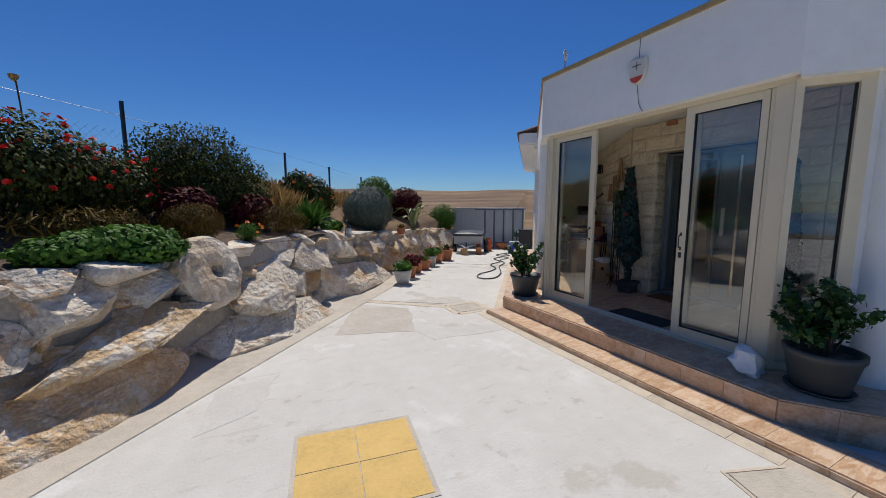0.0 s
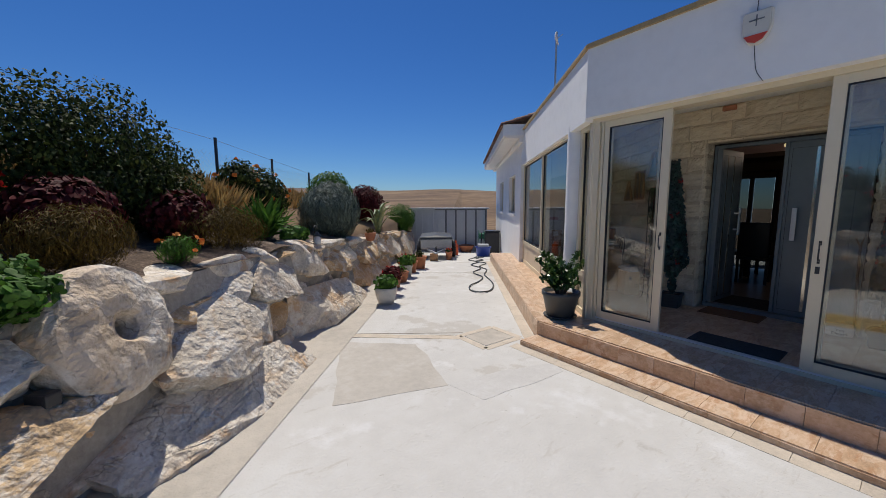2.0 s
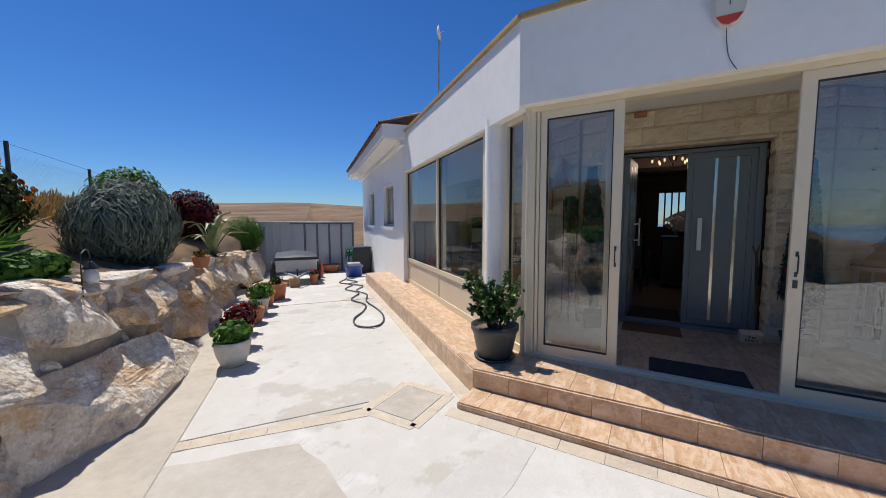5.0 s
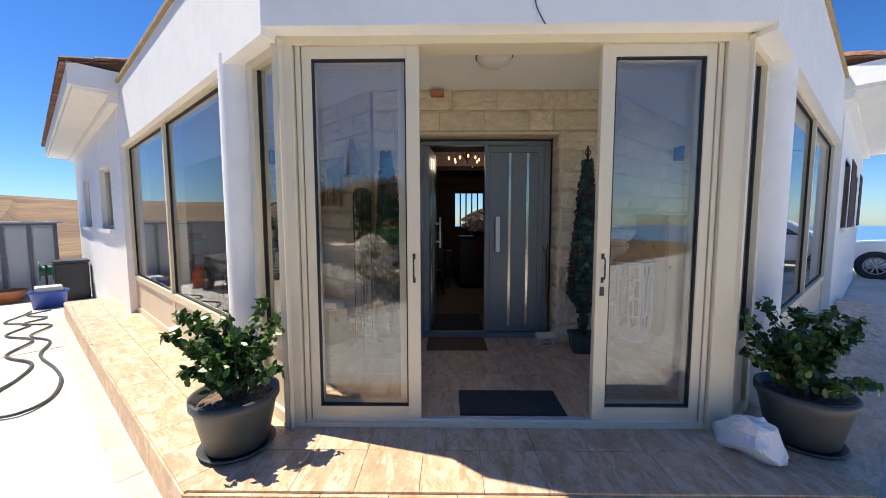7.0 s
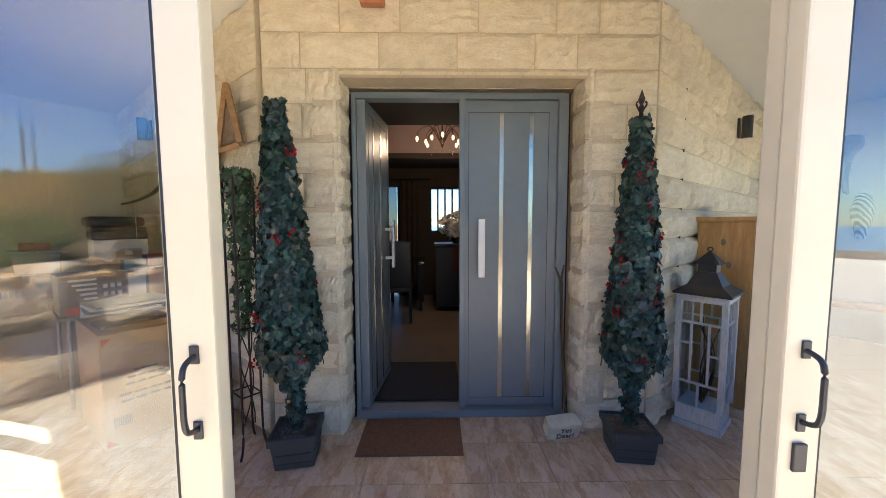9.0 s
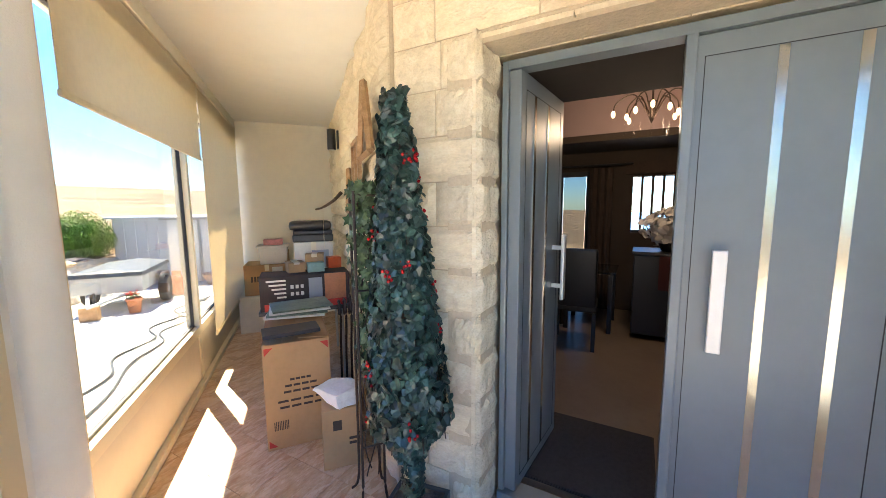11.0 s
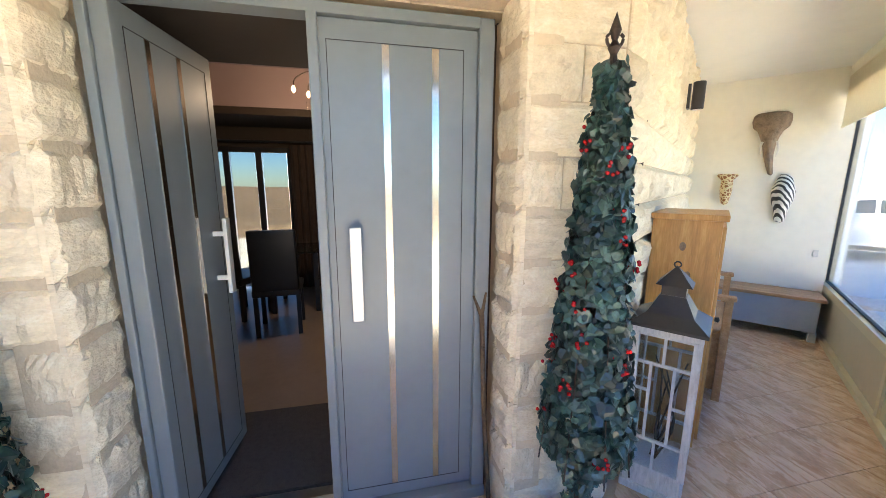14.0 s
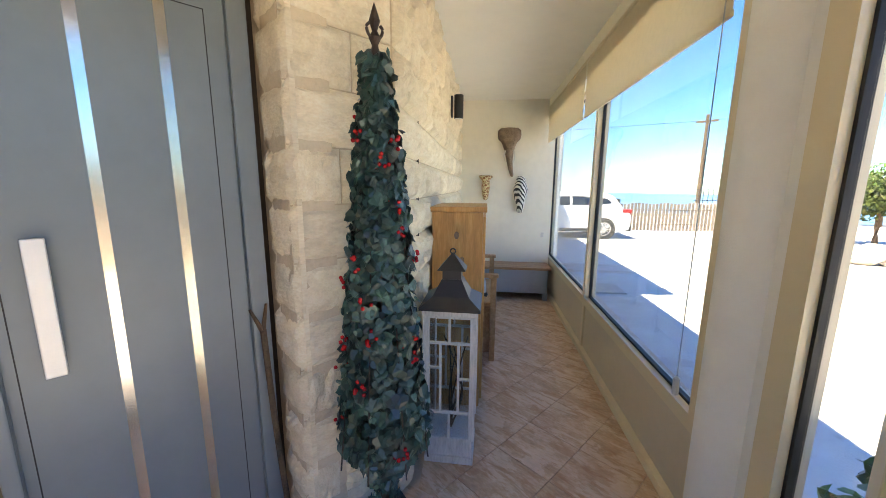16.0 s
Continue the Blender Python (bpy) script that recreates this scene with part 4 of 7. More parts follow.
# ---- stone-clad porch walls ----
BLOCKS = []
for k in range(14):
    rng = random.Random(100 + k)
    bm = bmesh.new()
    nx, nz = 10, 7
    grid = {}
    for i in range(nx + 1):
        for j in range(nz + 1):
            x, z = i / nx, j / nz
            e = min(x, 1 - x, z * 0.8, (1 - z) * 0.8)
            d = 0.012 + 0.032 * min(1, e / 0.15) ** 0.7 + 0.022 * noise.noise(Vector((x * 3 + k * 7, z * 2.2, 1))) + 0.016 * noise.noise(Vector((x * 9 + k * 7, z * 6, 3)))
            if e <= 0:
                d = 0.006 + 0.008 * abs(noise.noise(Vector((x * 6 + k * 3, z * 4, 5))))
            grid[i, j] = bm.verts.new((x + (0.010 * noise.noise(Vector((z * 3, k, x))) if 0 < i < nx else 0), -d, z))
    for i in range(nx):
        for j in range(nz):
            bm.faces.new((grid[i, j], grid[i + 1, j], grid[i + 1, j + 1], grid[i, j + 1]))
    rim = [grid[i, 0] for i in range(nx + 1)] + [grid[nx, j] for j in range(1, nz + 1)] + [grid[i, nz] for i in range(nx - 1, -1, -1)] + [grid[0, j] for j in range(nz - 1, 0, -1)]
    back = [bm.verts.new((v.co.x, 0.02, v.co.z)) for v in rim]
    for a in range(len(rim)):
        b = (a + 1) % len(rim)
        bm.faces.new((rim[a], back[a], back[b], rim[b]))
    ob = finish("block_pattern", bm, STONE)
    BLOCKS.append(ob.data)
    bpy.data.objects.remove(ob)


def stone_wall(name, M, length, label, hole=None, course=0.2075, seed=0, x0=0.0, rough=1.0):
    """Rock-faced blocks in courses on a mortar backing; local x along, -y faces the room."""
    rng = random.Random(seed)
    w = thing(name, M, label, "stone wall", kind="structure")
    bm = bmesh.new()
    if hole:
        box(x0, hole[0], 0.0, 0.16, 0, CEIL_Z, 0, bm), box(hole[1], length, 0.0, 0.16, 0, CEIL_Z, 0, bm), box(hole[0], hole[1], 0.0, 0.16, hole[2], CEIL_Z, 0, bm)
    else:
        box(x0, length, 0.0, 0.16, 0, CEIL_Z, 0, bm)
    part("mortar", bm, MORTAR, w)
    z, row = PORCH_Z, 0
    while z < CEIL_Z - 0.03:
        h = min(course, CEIL_Z - z)
        spans = [(x0, length)]
        if hole and z < hole[2] - 0.05:
            spans = [(x0, hole[0]), (hole[1], length)]
        for a, b in spans:
            x = a
            first = True
            while x < b - 0.02:
                l_ = rng.choice((0.26, 0.31, 0.36, 0.42, 0.47)) * (0.55 if first and row % 2 else 1)
                first = False
                if b - x - l_ < 0.14:
                    l_ = b - x
                ob = share("block", rng.choice(BLOCKS), w, Matrix.Translation((x + 0.003, 0, z + 0.003)) @ Matrix.Diagonal((l_ - 0.007, rough * rng.uniform(0.7, 1.0), h - 0.007, 1)))
                x += l_
        z += course
        row += 1
    return w


FACE_X = 5.55
# front: local x runs along -y of the world so that -y local faces -x
stone_wall("wall_stone_front", pose(FACE_X, 4.10, 0, 0, 0, -90), 2.40, "cream rock-faced limestone wall round the front door", hole=(0.46, 1.96, 2.52), seed=1, rough=0.92)
stone_wall("wall_stone_left", pose(*wl(4.6, 1.47), 0, 0, 0, 50 + 180), 3.72, "cream rock-faced limestone cladding of the porch", seed=2, rough=1.15)
stone_wall("wall_stone_right", pose(*wr(0.88, 1.47), 0, 0, 0, -50), 3.74, "cream rock-faced limestone cladding of the porch", seed=3, rough=1.15)
# door reveal: blocks turned into the opening
reveal = thing("wall_reveal", pose(0, 0, 0), "rock-faced limestone reveal of the front door", "stone wall", kind="structure")
rng = random.Random(9)
z = PORCH_Z
while z < 2.5:
    share("block", rng.choice(BLOCKS), reveal, pose(FACE_X - 0.03, 3.66, z + 0.003) @ Matrix.Diagonal((0.25, 0.70, 0.2055, 1)))
    share("block", rng.choice(BLOCKS), reveal, pose(FACE_X + 0.22, 2.12, z + 0.003, 0, 0, 180) @ Matrix.Diagonal((0.25, 0.70, 0.2055, 1)))
    z += 0.2075
for i in range(4):
    share("block", rng.choice(BLOCKS), reveal, pose(FACE_X - 0.03, 3.64 - i * 0.375, 2.54, -90, 0, -90) @ Matrix.Diagonal((0.37, 0.70, 0.22, 1)))
part("mortar", box(FACE_X - 0.02, FACE_X + 0.33, 3.66, 3.80, 0, 2.53), MORTAR, reveal)
part("mortar", box(FACE_X - 0.02, FACE_X + 0.33, 1.98, 2.12, 0, 2.53), MORTAR, reveal)
part("mortar", box(FACE_X + 0.165, FACE_X + 0.33, 1.98, 3.80, 2.54, CEIL_Z), MORTAR, reveal)

# ---- rock retaining wall ----
rock_wall = thing("retaining_wall", ML, "dry rock retaining wall of big weathered limestone boulders", "rock wall", kind="structure")
rs, rz = lines((-9.0, 12.5, 230)), lines((-0.6, 1.16, 18))
verts = []
for z in rz:
    for s in rs:
        q = Vector((s * 1.6, z * 1.6, 0))
        top = wall_top(s) - drive_z(s) - 0.03 + 0.03 * noise.noise(Vector((s * 0.9, 5, 0)))
        verts.append((s, 3.63 + 0.13 * max(0, z) + 0.04 * noise.noise(q) + 0.03 * noise.noise(q * 3.1) + 0.012 * noise.noise(q * 9), min(z, top) + drive_z(s)))
k = len(rs)
faces = [(j * k + i, j * k + i + 1, (j + 1) * k + i + 1, (j + 1) * k + i) for j in range(len(rz) - 1) for i in range(k - 1)]
b0 = len(verts)
for s in rs:
    verts.append((s, 4.15, wall_top(s) - 0.03))
j = len(rz) - 1
faces += [(j * k + i, j * k + i + 1, b0 + i + 1, b0 + i) for i in range(k - 1)]
pydata("rubble_core", verts, faces, RUBBLE, rock_wall)


def boulder(s0, s1, z0, z1, ochre=0, tilt=0, out=0.0, depth=0.55):
    """A large stone of the wall, over a stretch of its length and height."""
    global boulder_seed
    boulder_seed += 1
    c = pose((s0 + s1) / 2, 3.73 + 0.13 * max(0, (z0 + z1) / 2) - 1.2 * out, (z0 + z1) / 2 + drive_z((s0 + s1) / 2), 0, tilt, boulder_seed * 7 % 9 - 4)
    return rock("boulder", rock_wall, BOULDER_O if ochre else BOULDER, ((s1 - s0) * 1.10, depth, (z1 - z0) * 1.14), boulder_seed, c, 5 if -4.6 < s0 < 2 else 4, 0.20, 0.44)


boulder_seed = 40
# the drive's first stretch, three loose courses
boulder(-4.15, -3.52, 0.66, 1.10, 0, -6, 0.10)
boulder(-4.24, -2.80, 0.36, 0.72, 1, -12, 0.20, 0.62)
boulder(-5.05, -3.12, -0.20, 0.42, 1, -4, 0.18, 0.80)
boulder(-3.45, -3.02, 0.76, 1.06, 0, -10, 0.04)
boulder(-2.14, -1.70, 0.72, 1.04, 1, 0, -0.02)
boulder(-1.62, -1.06, 0.76, 1.10, 0, -24, 0.02)
boulder(-2.40, -1.30, 0.34, 0.80, 0, -13, 0.18, 0.66)
boulder(-1.42, -0.92, 0.40, 0.74, 0, -30, 0.12, 0.5)
boulder(-2.92, -1.12, -0.22, 0.40, 0, -5, 0.22, 0.85)
boulder(-1.12, -0.72, 0.06, 0.40, 0, -4, -0.02, 0.4)
boulder(-0.92, -0.32, 0.36, 0.62, 1, -6, 0.04, 0.45)
boulder(-0.74, -0.26, -0.12, 0.34, 0, 10, 0.02, 0.45)
boulder(-0.22, 2.20, -0.22, 0.56, 0, 5, 0.18, 0.75)
boulder(-0.98, -0.14, 0.66, 1.14, 0, 18, 0.06)
boulder(0.00, 1.02, 0.66, 1.20, 0, 16, 0.06)
boulder(1.00, 1.70, 0.62, 1.02, 1, 0, 0.06)
# further down the drive
boulder(1.72, 2.5, 0.60, 1.00, 0, 5, 0.02)
boulder(2.25, 3.3, -0.10, 0.55, 1, 8, 0.08)
boulder(2.9, 4.2, 0.40, 0.84, 1, -5, 0.1)
boulder(3.3, 4.4, -0.15, 0.40, 0, 0, 0.08)
boulder(4.3, 5.4, 0.40, 0.86, 0, 4, 0.04)
boulder(4.4, 5.6, -0.15, 0.38, 1, 0, 0.05)
boulder(5.4, 6.6, 0.25, 0.84, 0, -4, 0.08)
boulder(6.4, 7.8, -0.1, 0.66, 1, 3, 0.08)
boulder(7.6, 9.2, -0.1, 0.80, 0, -3, 0.1)
boulder(9.0, 10.6, 0.0, 0.85, 0, 3, 0.05)
# behind the walk's start
boulder(-5.0, -4.25, 0.45, 1.02, 0, 0, 0.05)
boulder(-6.4, -5.1, -0.2, 0.55, 1, -3, 0.1)
boulder(-6.3, -5.1, 0.58, 1.05, 0, 3, 0.06)
boulder(-7.9, -6.5, -0.1, 0.9, 0, 3, 0.1)
rng = random.Random(21)
s = -6.2
while s < 9.5:              # level cap course
    w = rng.uniform(0.30, 0.80)
    rock("cap_stone", rock_wall, rng.choice((BOULDER, BOULDER, BOULDER_O)), (w * 1.02, 0.50, rng.uniform(0.17, 0.24)), 700 + int(s * 10), pose(s + w / 2, 3.90 + rng.uniform(-0.03, 0.03), wall_top(s) - 0.075 + rng.uniform(-0.02, 0.015), 0, rng.uniform(-3, 3), rng.uniform(-4, 4)), 3, 0.14)
    s += w
for i in range(170):         # small stones bedded in the mortar
    s = rng.uniform(-6, 7)
    z = rng.uniform(0.16, 0.98)
    w, h = rng.uniform(0.10, 0.30), rng.uniform(0.08, 0.19)
    rock("stone", rock_wall, rng.choice((BOULDER, BOULDER, BOULDER_O)), (w, 0.22, h), 300 + i, pose(s, 3.66 + 0.13 * z + rng.uniform(-0.02, 0.05), z + drive_z(s), 0, rng.uniform(-15, 15), 0), 2, 0.18)

# the old millstone leaning in the wall
mill = thing("millstone", ML @ pose(-2.57, 3.66, 0.94, 72, 0, 4), "round weathered millstone with a central hole, set in the wall", "millstone")
bm = lathe([(0.075, -0.14), (0.072, 0.0), (0.082, 0.11), (0.11, 0.128), (0.20, 0.135), (0.30, 0.128), (0.375, 0.10), (0.412, 0.05), (0.415, -0.04), (0.40, -0.14), (0.075, -0.14)], 72)
for v in bm.verts:
    p = v.co.copy()
    if math.hypot(p.x, p.y) > 0.1:
        f = 1 + 0.09 * noise.noise(p * 4) + 0.04 * noise.noise(p * 11)
        v.co.x *= f
        v.co.y *= f
        v.co.z += 0.025 * noise.noise(p * 9 + Vector((3, 0, 0)))
part("stone_disc", bm, BOULDER, mill)
crook = thing("garden_lantern", ML @ pose(0.75, 3.72, 1.08), "small glass lantern hanging from a thin iron crook", "lantern")
part("crook", tube(smooth_path([(-0.10, 0, -0.12), (-0.10, 0, 0.26), (-0.06, 0, 0.33), (0.0, 0, 0.34), (0.03, 0, 0.29), (0.03, 0, 0.24)], 5), 0.006, 8), BLACK, crook)
cap_ = part("hood", lathe([(0, 0.245), (0.02, 0.235), (0.05, 0.19), (0.055, 0.175), (0, 0.175)], 20), BLACK, crook)
cap_.matrix_local = pose(0.03, 0, 0)
jar_ = part("glass_jar", lathe([(0.03, 0.175), (0.052, 0.14), (0.056, 0.08), (0.04, 0.05), (0, 0.05)], 20), CLEARTUB, crook, "clear glass jar", smooth=True)
jar_.matrix_local = pose(0.03, 0, 0)
lamp_b = thing("garden_spotlight", ML @ pose(-3.02, 3.58, 0.70), "small black garden spotlight wedged between rocks", "spotlight")
part("housing", box(-0.04, 0.04, -0.06, 0.06, 0, 0.09, 0.012), BLACK, lamp_b)
part("bracket", tube([(0, 0.02, 0.0), (0, 0.05, -0.09)], 0.012, 8), BLACK, lamp_b)

# ---- planted bank ----
def bed_z(s, m):
    return wall_top(s) - 0.01 + (m - 3.75) * 0.20 + max(0.0, m - 5.0) * 0.12


bed = sheet("garden_bed", lines((-10, 12.5, 120)), lines((3.75, 6.6, 24)), lambda s, m: bed_z(s, m) + 0.05 * noise.noise(Vector((s * 2, m * 2, 0))) + 0.025 * noise.noise(Vector((s * 9, m * 9, 0))), SOIL)
tagged(bed, "sloping garden bed of dry bark mulch", "garden bed", kind="structure")


def shrub(name, s, m, label, lobes, n, size, material, shape="oval", flowers=None, seed=0, spread=0.6, shell=0.4, cat="shrub"):
    rng = random.Random(seed)
    t = thing(name, ML @ pose(s, m, bed_z(s, m)), label, cat)
    bm = bmesh.new()
    for q in range(5):
        lx, ly, lz, a, b, c = lobes[q % len(lobes)]
        tube(smooth_path([(0.05 * (q - 2), 0.03 * q - 0.06, -0.08), (lx * 0.4, ly * 0.4 + 0.03 * (q - 2), lz * 0.5), (lx + 0.2 * a * (q - 2), ly, lz + 0.4 * c)], 4), 0.022, 6, bm, 0.006)
    part("stem", bm, BARK, t)
    pts, nms = blob_points(rng, int(n * 1.5), lobes, shell)
    inner = blob_points(rng, n // 2, [(x, y, z, a * 0.72, b * 0.72, c * 0.72) for x, y, z, a, b, c in lobes], 0.5)
    v, f = leaves(rng, pts + inner[0], nms + inner[1], size, shape, spread)
    pydata("foliage", v, f, material, t)
    if flowers:
        fm, cnt, fs, zmin = flowers
        pts, nms = blob_points(rng, cnt * 3, lobes, 0.05)
        sel = [(p, q) for p, q in zip(pts, nms) if p[2] > zmin and p[1] < 0.3][:cnt]
        vv, ff = [], []
        for p, q in sel:
            a, b = leaves(rng, [Vector(p) + q * 0.03] * 6, [q] * 6, fs, "round", 0.9)
            ff += [tuple(i + len(vv) for i in g) for g in b]
            vv += a
        pydata("blossoms", vv, ff, fm, t)
    return t


shrub("flowering_shrub", -3.3, 5.1, "dense dark shrub covered in red flower heads", [(0, 0, 0.55, 0.75, 0.6, 0.6), (-0.7, 0.1, 0.65, 0.7, 0.6, 0.6), (0.65, 0.0, 0.45, 0.6, 0.5, 0.5)], 6500, 0.058, LEAF_DK, flowers=(PETAL_R, 130, 0.046, 0.35), seed=31)
shrub("flowering_shrub", -5.2, 5.0, "dense dark shrub covered in red flower heads", [(0, 0, 0.6, 0.9, 0.6, 0.7), (-0.9, 0.1, 0.5, 0.8, 0.6, 0.6)], 3200, 0.08, LEAF_DK, flowers=(PETAL_R, 70, 0.055, 0.4), seed=32)
shrub("tall_shrub", -1.05, 5.2, "tall bushy dark olive-green shrub on the bank", [(0, 0, 0.75, 0.75, 0.6, 0.72), (-0.6, 0.05, 0.65, 0.6, 0.5, 0.7), (0.65, 0.05, 0.55, 0.6, 0.5, 0.55), (0.1, -0.2, 0.35, 0.9, 0.5, 0.4)], 11000, 0.046, LEAF_DK, seed=33, spread=0.9, shell=0.5)
shrub("red_leaved_plant", -1.9, 4.65, "low crimson-leaved plant in the mulch", [(0, 0, 0.28, 0.4, 0.3, 0.3)], 900, 0.07, LEAF_RED, seed=34)
shrub("red_leaved_plant", -0.9, 4.5, "low crimson-leaved plant in the mulch", [(0, 0, 0.25, 0.4, 0.3, 0.28)], 700, 0.07, LEAF_RED, seed=35)
shrub("succulent_clump", -3.25, 4.35, "straggly brown succulent clump on the bank", [(0, 0, 0.16, 0.6, 0.3, 0.20)], 330, 0.13, LEAF_BR, "blade", seed=36)
shrub("ground_cover", -3.25, 3.95, "mat of bright green trailing ground cover", [(0, 0, 0.12, 0.55, 0.25, 0.16), (-0.4, 0, 0.08, 0.4, 0.22, 0.14), (0.2, -0.15, 0.02, 0.4, 0.2, 0.12)], 3200, 0.045, LEAF_LT, "round", seed=37, cat="plant")
shrub("low_bronze_bush", -2.25, 4.2, "low rounded bronze-green bush", [(0, 0, 0.2, 0.38, 0.3, 0.26)], 2200, 0.05, LEAF_BR, "blade", seed=38, cat="plant")
shrub("low_bronze_bush", -0.75, 4.15, "low rounded bronze-green bush", [(0, 0, 0.2, 0.48, 0.34, 0.28), (0.3, 0, 0.15, 0.3, 0.3, 0.22)], 2600, 0.05, LEAF_BR, "blade", seed=39, cat="plant")
shrub("marigold_plant", -1.6, 3.98, "small marigold plant with orange blooms", [(0, 0, 0.1, 0.18, 0.14, 0.12)], 400, 0.06, LEAF_LT, "blade", (PETAL_O, 9, 0.04, 0.05), 40, cat="plant")
shrub("silver_bush", -5.3, 4.1, "small silver-grey lavender bush", [(0, 0, 0.35, 0.5, 0.4, 0.4)], 2600, 0.10, LEAF_LAV, "blade", seed=41)
shrub("flowering_shrub", 1.7, 5.2, "leafy shrub with orange-red blossoms", [(0, 0, 0.5, 0.6, 0.5, 0.5), (0.4, 0, 0.4, 0.4, 0.4, 0.4), (-0.3, 0.1, 0.75, 0.35, 0.35, 0.35)], 3600, 0.065, LEAF_DK, flowers=(PETAL_O, 30, 0.06, 0.2), seed=42)
shrub("lavender_bush", 2.95, 4.32, "large rounded silver-grey lavender bush", [(0, 0, 0.42, 0.78, 0.6, 0.58), (0.1, 0, 0.6, 0.6, 0.5, 0.50)], 8000, 0.14, LEAF_LAV, "blade", seed=43, spread=0.35, shell=0.3)
shrub("low_green_plant", 0.6, 3.98, "small leafy plant with yellow flowers on the wall", [(0, 0, 0.1, 0.32, 0.15, 0.12)], 900, 0.05, LEAF_LT, "round", seed=44, cat="plant")
shrub("spiky_plant", 0.35, 4.3, "tuft of long green blade leaves", [(0, 0, 0.1, 0.14, 0.14, 0.1)], 90, 0.42, LEAF_LT, "blade", seed=45, cat="plant", spread=0.8)
shrub("crimson_shrub", 6.6, 4.6, "rounded shrub of green and crimson leaves", [(0, 0, 0.7, 0.7, 0.6, 0.6)], 3000, 0.075, LEAF_RED, seed=46)
shrub("leafy_shrub", 5.6, 5.3, "tall rounded green shrub by the fence", [(0, 0, 0.75, 0.75, 0.6, 0.65)], 3400, 0.075, LEAF_LT, seed=47)
shrub("leafy_shrub", 10.4, 4.1, "bright green feathery shrub beside the shed", [(0, 0, 0.5, 0.9, 0.6, 0.6), (0.5, 0, 0.35, 0.6, 0.5, 0.5), (-0.5, 0, 0.4, 0.6, 0.5, 0.5)], 5200, 0.11, LEAF_LT, "blade", seed=48)
rng = random.Random(50)
ag = thing("agave", ML @ pose(5.5, 3.9, bed_z(5.5, 3.9)) @ Matrix.Scale(1.25, 4), "large variegated agave with arching pointed leaves", "agave")
for i in range(19):
    a, tip = rng.uniform(0, 2 * math.pi), rng.uniform(0.25, 0.62)
    h = rng.uniform(0.35, 0.75)
    mid = Vector((math.cos(a) * tip * 0.4, math.sin(a) * tip * 0.4, h * 0.85))
    end = Vector((math.cos(a) * tip, math.sin(a) * tip, h * rng.uniform(0.55, 1.1)))
    path = smooth_path([(0, 0, 0), mid, end], 6)
    side = Vector((-math.sin(a), math.cos(a), 0))
    vv, ff = [], []
    for q, p in enumerate(path):
        f = q / (len(path) - 1)
        w = 0.055 * (1 - f) ** 0.7 + 0.002
        vv += [p - side * w + Vector((0, 0, 0.015)), p - Vector((0, 0, 0.012 * (1 - f))), p + side * w + Vector((0, 0, 0.015))]
    for q in range(len(path) - 1):
        ff += [(3 * q, 3 * q + 1, 3 * q + 4, 3 * q + 3), (3 * q + 1, 3 * q + 2, 3 * q + 5, 3 * q + 4)]
    pydata("leaf", vv, ff, AGAVE, ag, True)
rng = random.Random(51)
pts = [(rng.uniform(-3, 9), 5.75 + rng.uniform(0, 1.9), 0) for _ in range(5200)]
pts += [(rng.gauss(0.65, 0.25), 5.0 + rng.uniform(0, 1.4), 0) for _ in range(2000)]
v, f = leaves(rng, [(s, m, bed_z(s, min(m, 6.5))) for s, m, _ in pts], [(rng.uniform(-1, 1), rng.uniform(-1, 1), 0.1) for _ in pts], 0.55, "blade", 0.4)
grass = pydata("dry_grass", v, f, DRYGRASS)
grass.matrix_world = ML
tagged(grass, "tall straw-coloured dry grass along the fence", "grass", kind="stuff")
for i in range(3):       # tall dry flower stalks
    st = thing("dry_flower_stalk", ML @ pose(-3.9 + 0.45 * i, 5.6, bed_z(-3.5, 5.6)), "tall dry thistle stalk with a pale head", "plant", "stalks")
    part("stalk", tube(smooth_path([(0, 0, 0), (0.03, 0, 0.9), (0.02 * i, 0.05, 1.75 - 0.15 * i)]), 0.008, 5), BARK, st)
    part("flower_head", lathe([(0, 1.70 - 0.15 * i), (0.035, 1.74 - 0.15 * i), (0.045, 1.78 - 0.15 * i), (0, 1.79 - 0.15 * i)], 10), DRYGRASS, st)

fence = thing("wire_fence", ML @ pose(0, 6.5, 0), "dark steel posts carrying diamond wire mesh", "fence")
for s, top in ((-5.5, 3.35), (-3.4, 3.35), (-1.3, 3.35), (0.65, 3.05), (2.6, 3.10), (4.75, 2.95), (7.0, 2.80), (9.2, 2.65), (11.4, 2.5)):
    part("post", box(s - 0.022, s + 0.022, -0.022, 0.022, 1.6, top, 0.004), BLACK, fence)
vv, ff = [], []
for i in range(150):
    for sgn in (-1, 1):
        s0 = -6 + i * 0.118
        z0 = 1.95 + 0.0
        h = 1.02
        a, b = Vector((s0, 0, z0)), Vector((s0 + sgn * h * 0.9, 0, z0 + h - 0.02 * (s0 + 6)))
        o = len(vv)
        w = 0.0022
        vv += [a + Vector((w, 0, 0)), a - Vector((w, 0, 0)), b - Vector((w, 0, 0)), b + Vector((w, 0, 0)), a + Vector((0, w, 0)), b + Vector((0, w, 0))]
        ff += [(o, o + 1, o + 2, o + 3), (o, o + 4, o + 5, o + 3), (o + 1, o + 4, o + 5, o + 2)]
tagged(pydata("wire_mesh", vv, ff, GALV, fence), kind="stuff")
for z in (0.0, 1.05):
    part("line_wire", tube([(-6, 0, 2.0 + z + 0.15), (2.6, 0, 2.0 + z), (11.4, 0, 1.45 + z)], 0.004, 5), GALV, fence)

